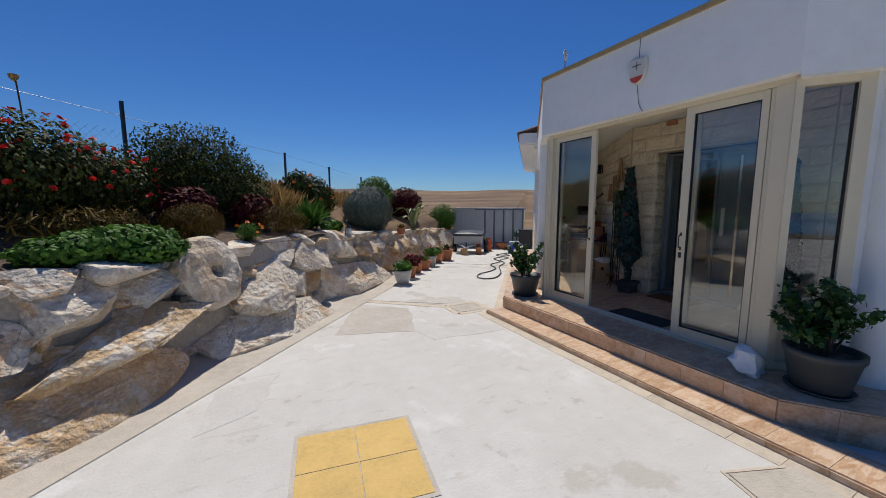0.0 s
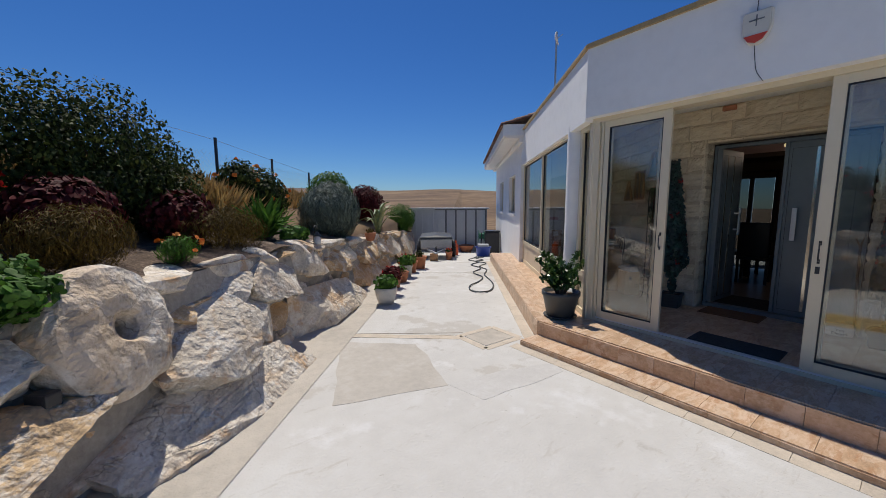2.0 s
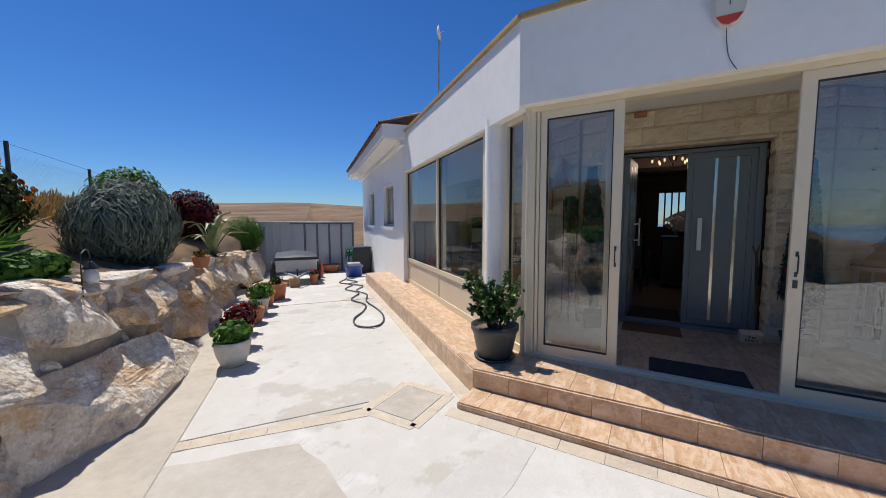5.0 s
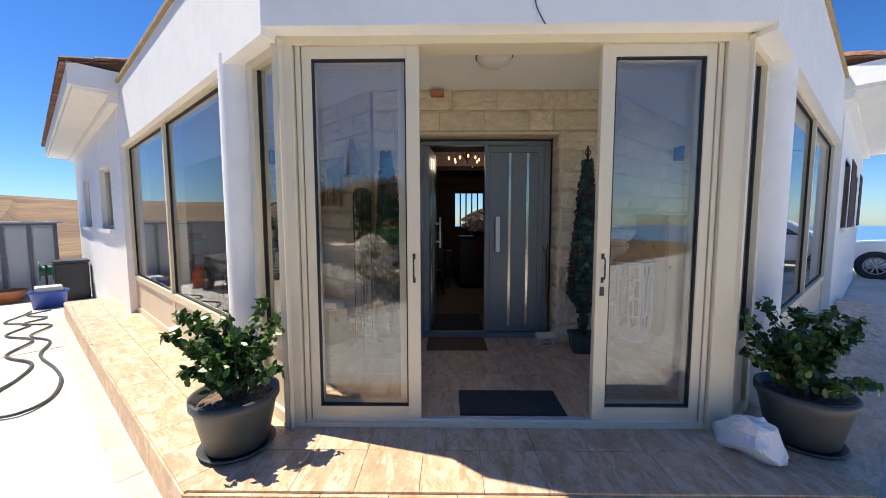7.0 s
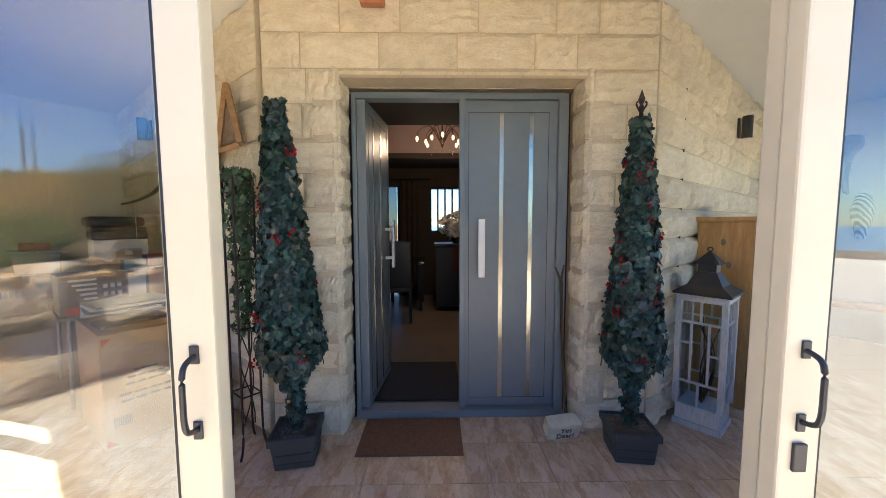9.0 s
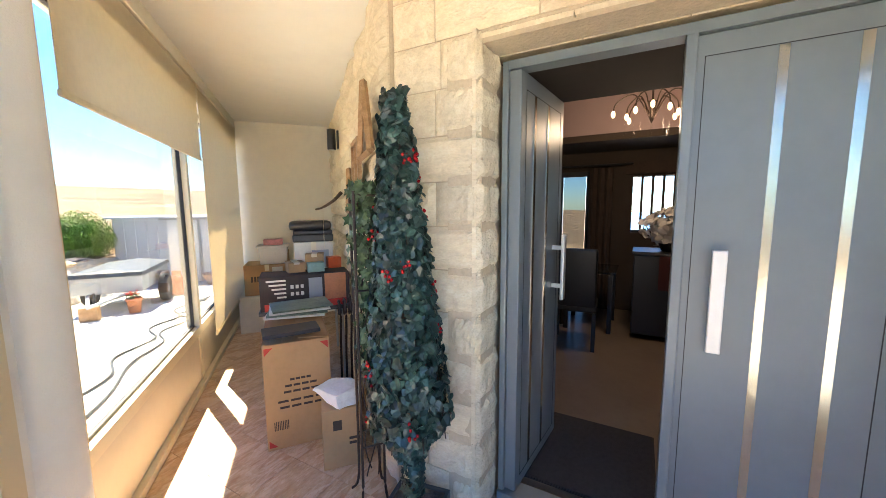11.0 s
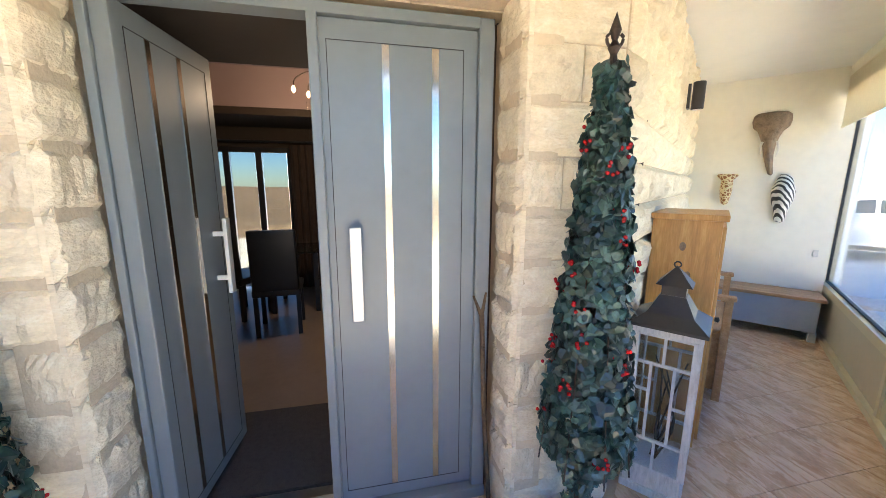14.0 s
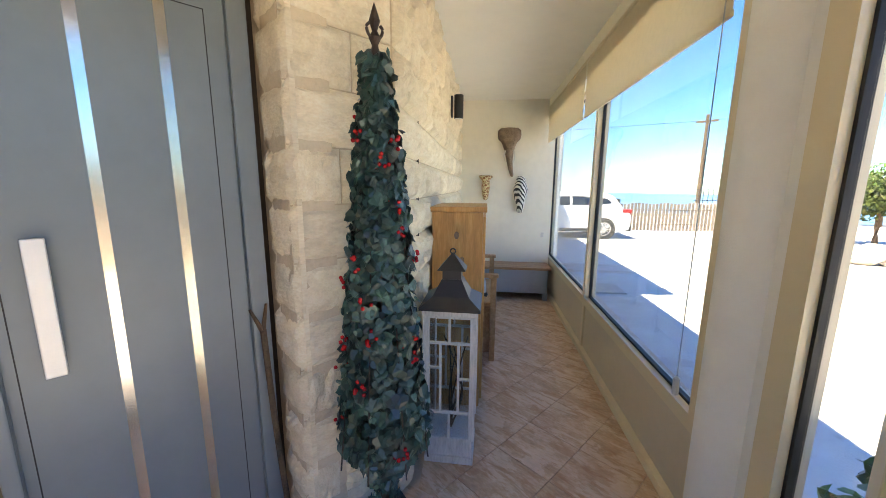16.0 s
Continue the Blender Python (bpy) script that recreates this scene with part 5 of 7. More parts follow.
# ---- far end of the drive ----
GZ = drive_z(11)
shed = thing("garden_shed", ML @ pose(11.3, 1.2, GZ), "pale metal garden shed with grey-framed folding doors", "shed")
part("wall", box(0.03, 2.2, -0.75, 2.6, 0, 1.85), SHED_M, shed)
for i in range(5):
    y0 = -0.72 + i * 0.44
    part("door_panel", box(0.0, 0.03, y0 + 0.05, y0 + 0.39, 0.06, 1.74, 0.006), SHED_M, shed)
    part("door_frame", box(-0.012, 0.028, y0 - 0.025, y0 + 0.045, 0.0, 1.80), SHED_D, shed)
part("door_rail", box(-0.012, 0.029, -0.745, 1.55, 1.80, 1.85), SHED_D, shed)
part("roof", box(-0.12, 2.3, -0.85, 2.7, 1.853, 1.90, 0.006), SHED_M, shed)
for i in range(4):
    part("wall_rib", box(0.0, 0.028, 1.60 + i * 0.25, 1.66 + i * 0.25, 0, 1.80), SHED_M, shed)

TZ = drive_z(8.3)
trailer = thing("trailer", ML @ pose(8.25, 2.45, TZ, 0, 0, 4), "galvanised box trailer with a grey tarpaulin cover", "trailer")
part("tub", box(-0.95, 0.85, -0.52, 0.52, 0.42, 0.74, 0.02), GALV, trailer)
bm = bmesh.new()
ring = [(-1.0, -0.56), (0.9, -0.56), (0.9, 0.56), (-1.0, 0.56)]
lo = [bm.verts.new((x, y, 0.73)) for x, y in ring]
hi = [bm.verts.new((x * 0.98, y * 0.96, 0.80)) for x, y in ring]
r0, r1 = bm.verts.new((-0.9, 0, 0.86)), bm.verts.new((0.82, 0, 0.86))
for i in range(4):
    bm.faces.new((lo[i], lo[(i + 1) % 4], hi[(i + 1) % 4], hi[i]))
bm.faces.new((hi[0], hi[1], r1, r0)), bm.faces.new((hi[2], hi[3], r0, r1)), bm.faces.new((hi[1], hi[2], r1)), bm.faces.new((hi[3], hi[0], r0))
part("tarpaulin", bm, POT_GREY, trailer, "taut grey tarpaulin")
for y in (-0.62, 0.62):
    w = part("wheel", lathe([(0.10, -0.06), (0.235, -0.075), (0.26, -0.04), (0.26, 0.04), (0.235, 0.075), (0.10, 0.06)], 28), RUBBER, trailer)
    w.matrix_local = pose(0.1, y, 0.26, 90, 0, 0)
    rim = part("rim", lathe([(0, -0.05), (0.12, -0.055), (0.13, 0.055), (0, 0.05)], 20), GALV, w)
    part("mudguard", tube(smooth_path([(-0.22, y, 0.40), (-0.1, y, 0.55), (0.1, y, 0.59), (0.3, y, 0.55), (0.42, y, 0.40)], 4), 0.05, 8), BLACK, trailer)
part("drawbar", tube([(-0.9, 0.3, 0.40), (-1.75, 0, 0.36)], 0.03, 8), GALV, trailer)
part("drawbar", tube([(-0.9, -0.3, 0.40), (-1.75, 0, 0.36)], 0.03, 8), GALV, trailer)
part("jockey_leg", tube([(-1.5, 0, 0.55), (-1.5, 0, 0.02)], 0.022, 8), BLACK, trailer)
part("tailboard", box(0.86, 0.885, -0.50, 0.50, 0.42, 0.78), BLACK, trailer)
gas = thing("gas_canister", ML @ pose(9.1, 1.82, drive_z(9.1)), "orange steel gas canister", "canister")
part("body", lathe([(0, 0), (0.14, 0.0), (0.155, 0.04), (0.155, 0.36), (0.12, 0.44), (0.05, 0.47), (0, 0.47)], 24), ORANGE, gas, smooth=True)
part("collar", lathe([(0.09, 0.46), (0.09, 0.56), (0.08, 0.56), (0.08, 0.46)], 20), ORANGE, gas)
tub = thing("plastic_tub", ML @ pose(8.7, 0.74, drive_z(8.7)), "blue plastic tub with a folded grey cover on it", "tub")
part("bowl", lathe([(0, 0.02), (0.24, 0.0), (0.27, 0.30), (0.30, 0.33), (0.30, 0.36), (0.26, 0.35), (0.22, 0.06), (0, 0.05)], 24), BLUE, tub, smooth=True)
part("folded_cover", box(-0.2, 0.2, -0.2, 0.2, 0.34, 0.45, 0.03), GALV, tub)
comp = thing("compost_bin", ML @ pose(9.9, 0.33, drive_z(9.9)), "black square compost bin against the house", "bin")
part("body", box(-0.28, 0.28, -0.28, 0.28, 0, 0.88, 0.03), BLACK, comp)
part("lid", box(-0.30, 0.30, -0.30, 0.30, 0.885, 0.94, 0.02), BLACK, comp)
rack = thing("hose_reel", ML @ pose(10.5, 0.72, drive_z(10.5)), "green hose reel on a dark stand", "hose reel")
part("stand", tube([(-0.2, 0, 0), (-0.2, 0, 0.85), (0.2, 0, 0.85), (0.2, 0, 0)], 0.02, 8), BLACK, rack)
rl = part("reel", lathe([(0.05, -0.12), (0.24, -0.12), (0.24, -0.10), (0.12, -0.09), (0.12, 0.09), (0.24, 0.10), (0.24, 0.12), (0.05, 0.12)], 24), mat("green_plastic", (0.02, 0.16, 0.09), 0.4, 0.1, 6), rack)
rl.matrix_local = pose(0, 0, 0.70, 90, 0, 0)
bowl = thing("planter_bowl", ML @ pose(10.7, 1.35, drive_z(10.7)), "wide terracotta planter bowl before the shed", "planter")
part("bowl", lathe([(0, 0.02), (0.2, 0), (0.32, 0.26), (0.34, 0.30), (0.30, 0.30), (0.18, 0.06), (0, 0.06)], 24), TERRA, bowl, smooth=True)
part("earth", lathe([(0, 0.27), (0.29, 0.26)], 24), SOIL, bowl)

hose = thing("garden_hose", pose(0, 0, 0), "dark grey garden hose lying in loops on the drive", "hose")
hp = [wl(8.1, -0.75), wl(7.6, -1.05), wl(7.0, -0.82), wl(6.5, -1.1), wl(6.0, -0.80), wl(5.4, -1.02), wl(4.9, -0.85), wl(4.2, -0.95), wl(3.5, -0.85), wl(3.0, -0.83), wl(2.55, -0.92), wl(2.35, -1.12), wl(2.55, -1.33), wl(2.95, -1.32), wl(3.4, -1.12), wl(3.9, -1.02), wl(4.5, -1.22), wl(5.1, -1.0), wl(5.7, -1.25), wl(6.3, -1.02), wl(7.0, -1.3), wl(7.7, -1.1), wl(8.3, -1.0)]
part("tube", tube(smooth_path([(x, y, 0.016 + (0.008 if i % 2 else 0) + drive_z((Vector((x - AL[0], y - AL[1])).dot(Vector((0.643, 0.766)))))) for i, (x, y) in enumerate(hp)], 7), 0.014, 8), POT_GREY, hose, smooth=True)

# row of pots along the wall
def pot_plant(m, label, profile, pot_mat, plant_mat, n, size, top, r, shape="oval", flower=None, seed=0, group="pots along the wall", scale=1.0):
    rng = random.Random(seed)
    t = thing("potted_plant", m, label, "potted plant", group)
    part("pot", lathe(profile, 26), pot_mat, t, smooth=True)
    zr = profile[-1][1]
    rr = max(p[0] for p in profile) - 0.035
    part("earth", lathe([(0, top - 0.03), (rr * 0.92, top - 0.035)], 20), SOIL, t)
    if n:
        pts, nms = blob_points(rng, n, [(0, 0, top + r * 0.45, r, r, r * 0.7), (r * 0.3, r * 0.2, top + r * 0.6, r * 0.6, r * 0.6, r * 0.5)], 0.6)
        v, f = leaves(rng, pts, nms, size, shape, 0.8)
        pydata("foliage", v, f, plant_mat, t)
    if flower:
        pts, nms = blob_points(rng, 9, [(0, 0, top + r * 0.6, r, r, r * 0.8)], 0.05)
        vv, ff = [], []
        for p, q in zip(pts, nms):
            a, b = leaves(rng, [p] * 5, [q] * 5, 0.035, "round", 0.9)
            ff += [tuple(i + len(vv) for i in g) for g in b]
            vv += a
        pydata("blossoms", vv, ff, flower, t)
    return t


def wide_pot(r, h):
    return [(0, 0.0), (r * 0.62, 0.0), (r * 0.86, h * 0.45), (r * 0.98, h * 0.86), (r, h), (r * 0.9, h), (r * 0.84, h * 0.8), (r * 0.5, h * 0.2), (0, h * 0.2)]


def tall_pot(r, h):
    return [(0, 0.0), (r * 0.70, 0.0), (r * 0.92, h * 0.82), (r * 1.04, h * 0.83), (r * 1.04, h), (r * 0.92, h), (r * 0.84, h * 0.7), (r * 0.6, h * 0.2), (0, h * 0.2)]


pot_plant(pose(2.66, 7.38, 0), "ribbed pale pot with a bright green leafy plant", wide_pot(0.20, 0.30), POT_WHITE, LEAF_LT, 420, 0.07, 0.27, 0.19, "round", seed=61)
pot_plant(pose(3.05, 7.92, 0), "terracotta pot with a dark red geranium", tall_pot(0.15, 0.30), TERRA, LEAF_RED, 420, 0.06, 0.28, 0.20, "round", PETAL_R, 62)
pot_plant(pose(3.42, 8.40, 0), "terracotta pot with a straggly red-leaved plant", tall_pot(0.13, 0.28), TERRA, LEAF_RED, 260, 0.06, 0.26, 0.16, seed=63)
pot_plant(pose(3.80, 8.80, 0), "terracotta pot with low green sprouts", wide_pot(0.17, 0.24), TERRA, LEAF_LT, 120, 0.05, 0.22, 0.12, seed=64)
pot_plant(pose(4.20, 9.25, 0), "pale pot with a leafy plant in red flower", tall_pot(0.16, 0.30), POT_WHITE, LEAF_LT, 420, 0.06, 0.28, 0.20, "round", PETAL_R, 65)
pot_plant(pose(4.62, 9.70, 0), "terracotta pot with a low green plant", tall_pot(0.16, 0.30), TERRA, LEAF_LT, 200, 0.06, 0.28, 0.15, seed=66)
pot_plant(pose(5.10, 10.05, 0), "wide terracotta pot with sparse growth", tall_pot(0.20, 0.34), TERRA, LEAF_DK, 140, 0.06, 0.32, 0.14, seed=67)
pot_plant(ML @ pose(7.15, 1.95, drive_z(7.15)), "square terracotta pot with a small flower", tall_pot(0.12, 0.28), TERRA, LEAF_LT, 90, 0.05, 0.26, 0.1, flower=PETAL_R, seed=68)
pot_plant(ML @ pose(3.55, 3.62, 0.92), "small terracotta pot with a succulent on the rock wall", wide_pot(0.13, 0.18), TERRA, LEAF_BR, 160, 0.05, 0.16, 0.10, seed=69)

# two large potted shrubs on the terrace
def terrace_plant(m, label, seed):
    rng = random.Random(seed)
    t = thing("potted_shrub", m, label, "potted shrub", "pots flanking the doors")
    part("saucer", lathe([(0, 0), (0.19, 0), (0.215, 0.025), (0.205, 0.03), (0.18, 0.012), (0, 0.012)], 32), POT_GREY, t, smooth=True)
    part("pot", lathe([(0, 0.014), (0.16, 0.014), (0.175, 0.03), (0.225, 0.27), (0.245, 0.30), (0.245, 0.345), (0.225, 0.345), (0.205, 0.28), (0.0, 0.26)], 36), POT_GREY, t, smooth=True)
    part("earth", lathe([(0, 0.30), (0.215, 0.295)], 24), SOIL, t)
    bm = bmesh.new()
    tips = []
    for i in range(26):
        a, r = rng.uniform(0, 2 * math.pi), rng.uniform(0.05, 0.36)
        h = 0.38 + rng.uniform(0.12, 0.50) * (1 - 0.5 * r)
        p = [(0.05 * math.cos(a), 0.05 * math.sin(a), 0.28), (r * 0.5 * math.cos(a), r * 0.5 * math.sin(a), 0.28 + (h - 0.28) * 0.6), (r * math.cos(a), r * math.sin(a), h)]
        tube(smooth_path(p, 4), 0.006, 5, bm, 0.003)
        tips += smooth_path(p, 4)[3:]
    part("stem", bm, BARK, t)
    pts, nms = [], []
    for p in tips:
        for _ in range(13):
            d = Vector((rng.gauss(0, 1), rng.gauss(0, 1), rng.gauss(0.4, 0.8))).normalized()
            pts.append(p + d * rng.uniform(0.01, 0.06))
            nms.append((d + Vector((0, 0, 0.8))).normalized())
    v, f = leaves(rng, pts, nms, 0.056, "oval", 0.6)
    pydata("foliage", v, f, LEAF, t, True)
    return t


terrace_plant(pose(3.79, 4.61, PLAT_Z), "glossy-leaved shrub in a charcoal plastic pot on the terrace", 71)
terrace_plant(pose(3.87, 1.10, PLAT_Z) @ Matrix.Scale(0.98, 4), "spreading glossy shrub in a charcoal pot in the shade", 72)
bag = rock("plastic_bag", None, BAG, (0.32, 0.26, 0.23), 73, pose(3.80, 1.53, PLAT_Z + 0.085, 0, 10, 20), 4, 0.5)
tagged(bag, "crumpled white plastic sack on the terrace", "bag")

siren = thing("alarm_siren", pose(3.857, 2.82, 3.20), "cream alarm siren box with an orange-red lens", "siren")
prof = [(-0.10, 0.13), (0.10, 0.13), (0.105, 0.0), (0.085, -0.08), (0.05, -0.13), (0, -0.15), (-0.05, -0.13), (-0.085, -0.08), (-0.105, 0.0)]
bm = bmesh.new()
a = [bm.verts.new((0, y, z)) for y, z in prof]
b = [bm.verts.new((-0.055, y * 0.92, z * 0.94)) for y, z in prof]
bm.faces.new(a), bm.faces.new(b)
for i in range(len(prof)):
    bm.faces.new((a[i], a[(i + 1) % len(prof)], b[(i + 1) % len(prof)], b[i]))
bmesh.ops.bevel(bm, geom=bm.edges[:], offset=0.008, segments=2, affect="EDGES")
part("housing", bm, SIREN_W, siren)
bm = prism([(y * 0.93, z) for y, z in [(-0.086, -0.068), (0.086, -0.068), (0.052, -0.115), (0, -0.135), (-0.052, -0.115)]], 0.0, 0.008)
ln = part("lens", bm, SIREN_R, siren, "orange-red lens")
ln.matrix_local = Matrix(((0, 0, -1, -0.052), (1, 0, 0, 0), (0, 1, 0, 0), (0, 0, 0, 1)))
part("emblem", box(-0.060, -0.0535, -0.05, 0.05, 0.045, 0.055), SHED_D, siren)
part("emblem", box(-0.060, -0.0535, -0.004, 0.004, 0.0, 0.09), SHED_D, siren)
part("cable", tube(smooth_path([(-0.004, 0.01, 0.36), (-0.006, 0.012, 0.14), (-0.02, 0.01, -0.1), (-0.006, 0.0, -0.25), (-0.008, -0.02, -0.36), (-0.006, -0.07, -0.45)]), 0.003, 6), BLACK, siren)
ant = thing("antenna_mast", pose(6.95, 7.15, 3.42), "thin roof mast carrying a small white dish antenna", "antenna")
part("mast", tube([(0, 0, 0), (0, 0, 2.15)], 0.022, 8), GALV, ant)
ds = part("dish", lathe([(0, 0), (0.10, 0.02), (0.15, 0.06), (0.145, 0.062), (0.1, 0.03), (0, 0.012)], 20), WHITE, ant)
ds.matrix_local = pose(-0.04, 0.02, 2.0, 80, 0, 30)
part("bracket", tube([(0, 0, 2.0), (0.14, -0.05, 2.12)], 0.008, 6), GALV, ant)

prop = thing("wooden_block", ML @ pose(6.75, 2.42, drive_z(6.75), 0, 0, 8), "sawn wooden block propping the trailer's drawbar", "wood block")
part("block", box(-0.09, 0.09, -0.12, 0.12, 0, 0.24, 0.01), OAK, prop)

# ---- front door and hall behind it ----
door = thing("door_2", pose(5.73, 2.895, 0), "grey double front door with steel inlays, one leaf open", "front door", kind="structure")
DZ0, DZ1 = 0.31, 2.50
for y0, y1 in ((-0.72, -0.655), (0.69, 0.72)):
    part("jamb", box(0, 0.09, y0, y1, DZ0, DZ1, 0.006), DOOR_GREY, door)
part("head", box(0.002, 0.088, -0.655, 0.69, DZ1 - 0.04, DZ1), DOOR_GREY, door)
part("threshold", box(-0.02, 0.10, -0.72, 0.72, PORCH_Z, 0.345, 0.006), DOOR_GREY, door)


def door_leaf(m, name):
    """One leaf, hinged at its local origin; local -x is its outer face."""
    lf = part(name, box(0.0, 0.06, 0.0, 0.66, 0.355, DZ1 - 0.043, 0.006), DOOR_GREY, door)
    lf.matrix_local = m
    for a, b, c, d in ((0.06, 0.60, 0.415, 0.418), (0.06, 0.60, 2.377, 2.38), (0.06, 0.063, 0.415, 2.38), (0.597, 0.60, 0.415, 2.38)):
        part("groove", box(-0.0015, 0.01, a, b, c, d), FRAME_DK, lf)
    for y in (0.179, 0.378):
        part("steel_inlay", box(-0.003, 0.01, y - 0.014, y + 0.014, 0.42, 2.375), STEEL, lf, "polished steel inlay strip")
    h = part("pull_handle", box(-0.075, -0.055, 0.495, 0.54, 1.28, 1.67, 0.004), HANDLE, lf, "flat satin bar handle")
    for z in (1.36, 1.59):
        part("handle_stud", box(-0.056, 0.0, 0.51, 0.525, z - 0.012, z + 0.012), HANDLE, h)
    return lf


door_leaf(Matrix(((1, 0, 0, 0.022), (0, 1, 0, -0.655), (0, 0, 1, 0), (0, 0, 0, 1))), "leaf")
open_m = pose(0.012, 0.688, 0, 0, 0, -5.5) @ Matrix(((0, 1, 0, 0), (-1, 0, 0, 0), (0, 0, 1, 0), (0, 0, 0, 1)))
door_leaf(open_m @ Matrix(((-1, 0, 0, 0.06), (0, 1, 0, 0), (0, 0, 1, 0), (0, 0, 0, 1))) , "leaf")
part("meeting_stile", box(-0.012, 0.06, -0.03, 0.008, 0.36, DZ1 - 0.043, 0.005), DOOR_GREY, door)
for z in (0.5, 1.25, 2.0, 2.3):
    part("hinge", box(0.05, 0.09, 0.672, 0.692, z, z + 0.09, 0.004), HANDLE, door)

HX = 9.9
hall_poly = [(5.93, 2.0), (6.05, 1.35), wr(4.4, 1.75), (HX, wr(4.4, 1.75)[1]), (HX, wl(4.4, 1.75)[1]), wl(4.4, 1.75), (6.05, 4.45), (5.93, 3.8)]
hall_floor = finish("floor_hall", prism(hall_poly, 0.1, PORCH_Z + 0.01), HALL_FLOOR)
tagged(hall_floor, "polished beige stone floor of the dim hall", "floor", kind="structure")
bm = bmesh.new()
for x0, x1, y0, y1 in ((5.90, 7.0, -2.2, 8), (8.9, HX, -2.2, 8), (7.0, 8.9, -2.2, 1.6), (7.0, 8.9, 4.6, 8)):
    cut = clip_poly([(x0, y0), (x1, y0), (x1, y1), (x0, y1)], anticlockwise(hall_poly))
    if cut:
        prism(cut, 2.62, 2.70, bm)
hall_ceil = finish("ceiling_hall", bm, HALL_WALL_DIMMED)
tagged(hall_ceil, "hall ceiling with a raised tray, darkened in colour for dimness", "ceiling", kind="structure")
bm = box(6.95, 8.95, 1.55, 4.65, 3.14, 3.20)
box(6.92, 7.0, 1.55, 4.65, 2.702, 3.14, 0, bm), box(8.9, 8.98, 1.55, 4.65, 2.702, 3.14, 0, bm), box(7.0, 8.9, 1.55, 1.6, 2.702, 3.14, 0, bm), box(7.0, 8.9, 4.6, 4.65, 2.702, 3.14, 0, bm)
tagged(finish("ceiling_tray", bm, PINKISH), "raised pale pinkish tray in the hall ceiling", "ceiling", kind="structure")
bm = bmesh.new()
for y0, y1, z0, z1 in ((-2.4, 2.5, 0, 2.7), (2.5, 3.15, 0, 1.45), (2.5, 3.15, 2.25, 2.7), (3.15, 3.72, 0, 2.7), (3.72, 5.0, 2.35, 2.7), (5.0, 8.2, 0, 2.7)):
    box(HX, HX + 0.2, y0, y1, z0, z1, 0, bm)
tagged(finish("wall_hall_back", bm, HALL_WALL_DIMMED), "tan back wall of the hall, darkened in colour for dimness", "wall", kind="structure")
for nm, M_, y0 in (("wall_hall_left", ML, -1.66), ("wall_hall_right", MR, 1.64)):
    w = finish(nm, box(0.95, 9.5, min(y0, y0 + (-0.1 if y0 < 0 else 0.1)), max(y0, y0 + (-0.1 if y0 < 0 else 0.1)), 0, 2.7), HALL_WALL_DIMMED)
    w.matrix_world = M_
    tagged(w, "tan side wall of the hall, darkened in colour for dimness", "wall", kind="structure")
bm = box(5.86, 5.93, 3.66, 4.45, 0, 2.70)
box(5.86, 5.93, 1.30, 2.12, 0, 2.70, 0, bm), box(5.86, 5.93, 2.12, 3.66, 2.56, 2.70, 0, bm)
tagged(finish("wall_hall_front", bm, HALL_WALL_DIMMED), "inner hall wall beside the front door", "wall", kind="structure")
gd = thing("door_3", pose(HX, 4.36, 0), "dark-framed glazed hall doors to the garden", "glazed door", kind="structure")
for y in (-0.64, -0.22, 0.20, 0.58):
    part("frame", box(0.02, 0.09, y - 0.03, y + 0.05, PORCH_Z, 2.35), BLACK, gd)
part("head", box(0.025, 0.085, -0.64, 0.64, 2.28, 2.35), BLACK, gd)
for a, b in ((-0.58, -0.26), (-0.16, 0.16), (0.26, 0.54)):
    pane = part("pane", box(0.05, 0.056, a, b, 0.32, 2.28), HALL_GLASS, gd)
    pane.visible_shadow = False
cur = thing("curtain", pose(HX - 0.12, 3.55, 0), "dark gathered curtain beside the glazed doors", "curtain")
pts = [(0.03 * math.sin(i * 1.3), -0.16 + i * 0.02) for i in range(17)]
part("fabric", prism([(x, y) for x, y in pts] + [(x + 0.012, y) for x, y in reversed(pts)], PORCH_Z + 0.02, 2.38), CURTAIN, cur)
part("rail", tube([(0.0, -0.4, 2.42), (0.0, 1.5, 2.42)], 0.015, 8), BLACK, cur)
hw = thing("window_hall", pose(HX, 2.825, 0), "hall window with dark vertical slat blinds", "window", kind="structure")
for i in range(6):
    part("slat", box(-0.03, -0.01, -0.33 + i * 0.13, -0.30 + i * 0.13, 1.45, 2.42), CURTAIN, hw)
part("frame", box(0.03, 0.08, -0.32, 0.32, 1.45, 1.49), BLACK, hw)
part("pelmet", box(-0.06, -0.005, -0.42, 0.42, 2.28, 2.45), CURTAIN, hw)
cons = thing("sideboard", pose(8.9, 2.62, PORCH_Z + 0.012), "black sideboard standing in the dim hall", "sideboard")
part("body", box(-0.25, 0.25, -0.55, 0.45, 0.06, 0.98, 0.01), LEATHER, cons)
part("top", box(-0.27, 0.27, -0.57, 0.47, 0.985, 1.02, 0.006), LEATHER, cons)
part("runner", box(-0.272, -0.2705, -0.2, 0.2, 0.6, 0.98), mat("dark_red_cloth", (0.06, 0.012, 0.012), 0.9, 0.1, 20), cons, "dark red cloth runner")
rng = random.Random(81)
orc = thing("orchid_arrangement", pose(8.85, 2.70, PORCH_Z + 0.012 + 1.02), "bowl of white orchid blooms on the sideboard", "flowers")
part("bowl", lathe([(0, 0), (0.10, 0), (0.15, 0.10), (0.14, 0.10), (0.08, 0.02), (0, 0.02)], 20), LEATHER, orc)
pts, nms = blob_points(rng, 260, [(0, 0, 0.26, 0.26, 0.30, 0.22)], 0.4)
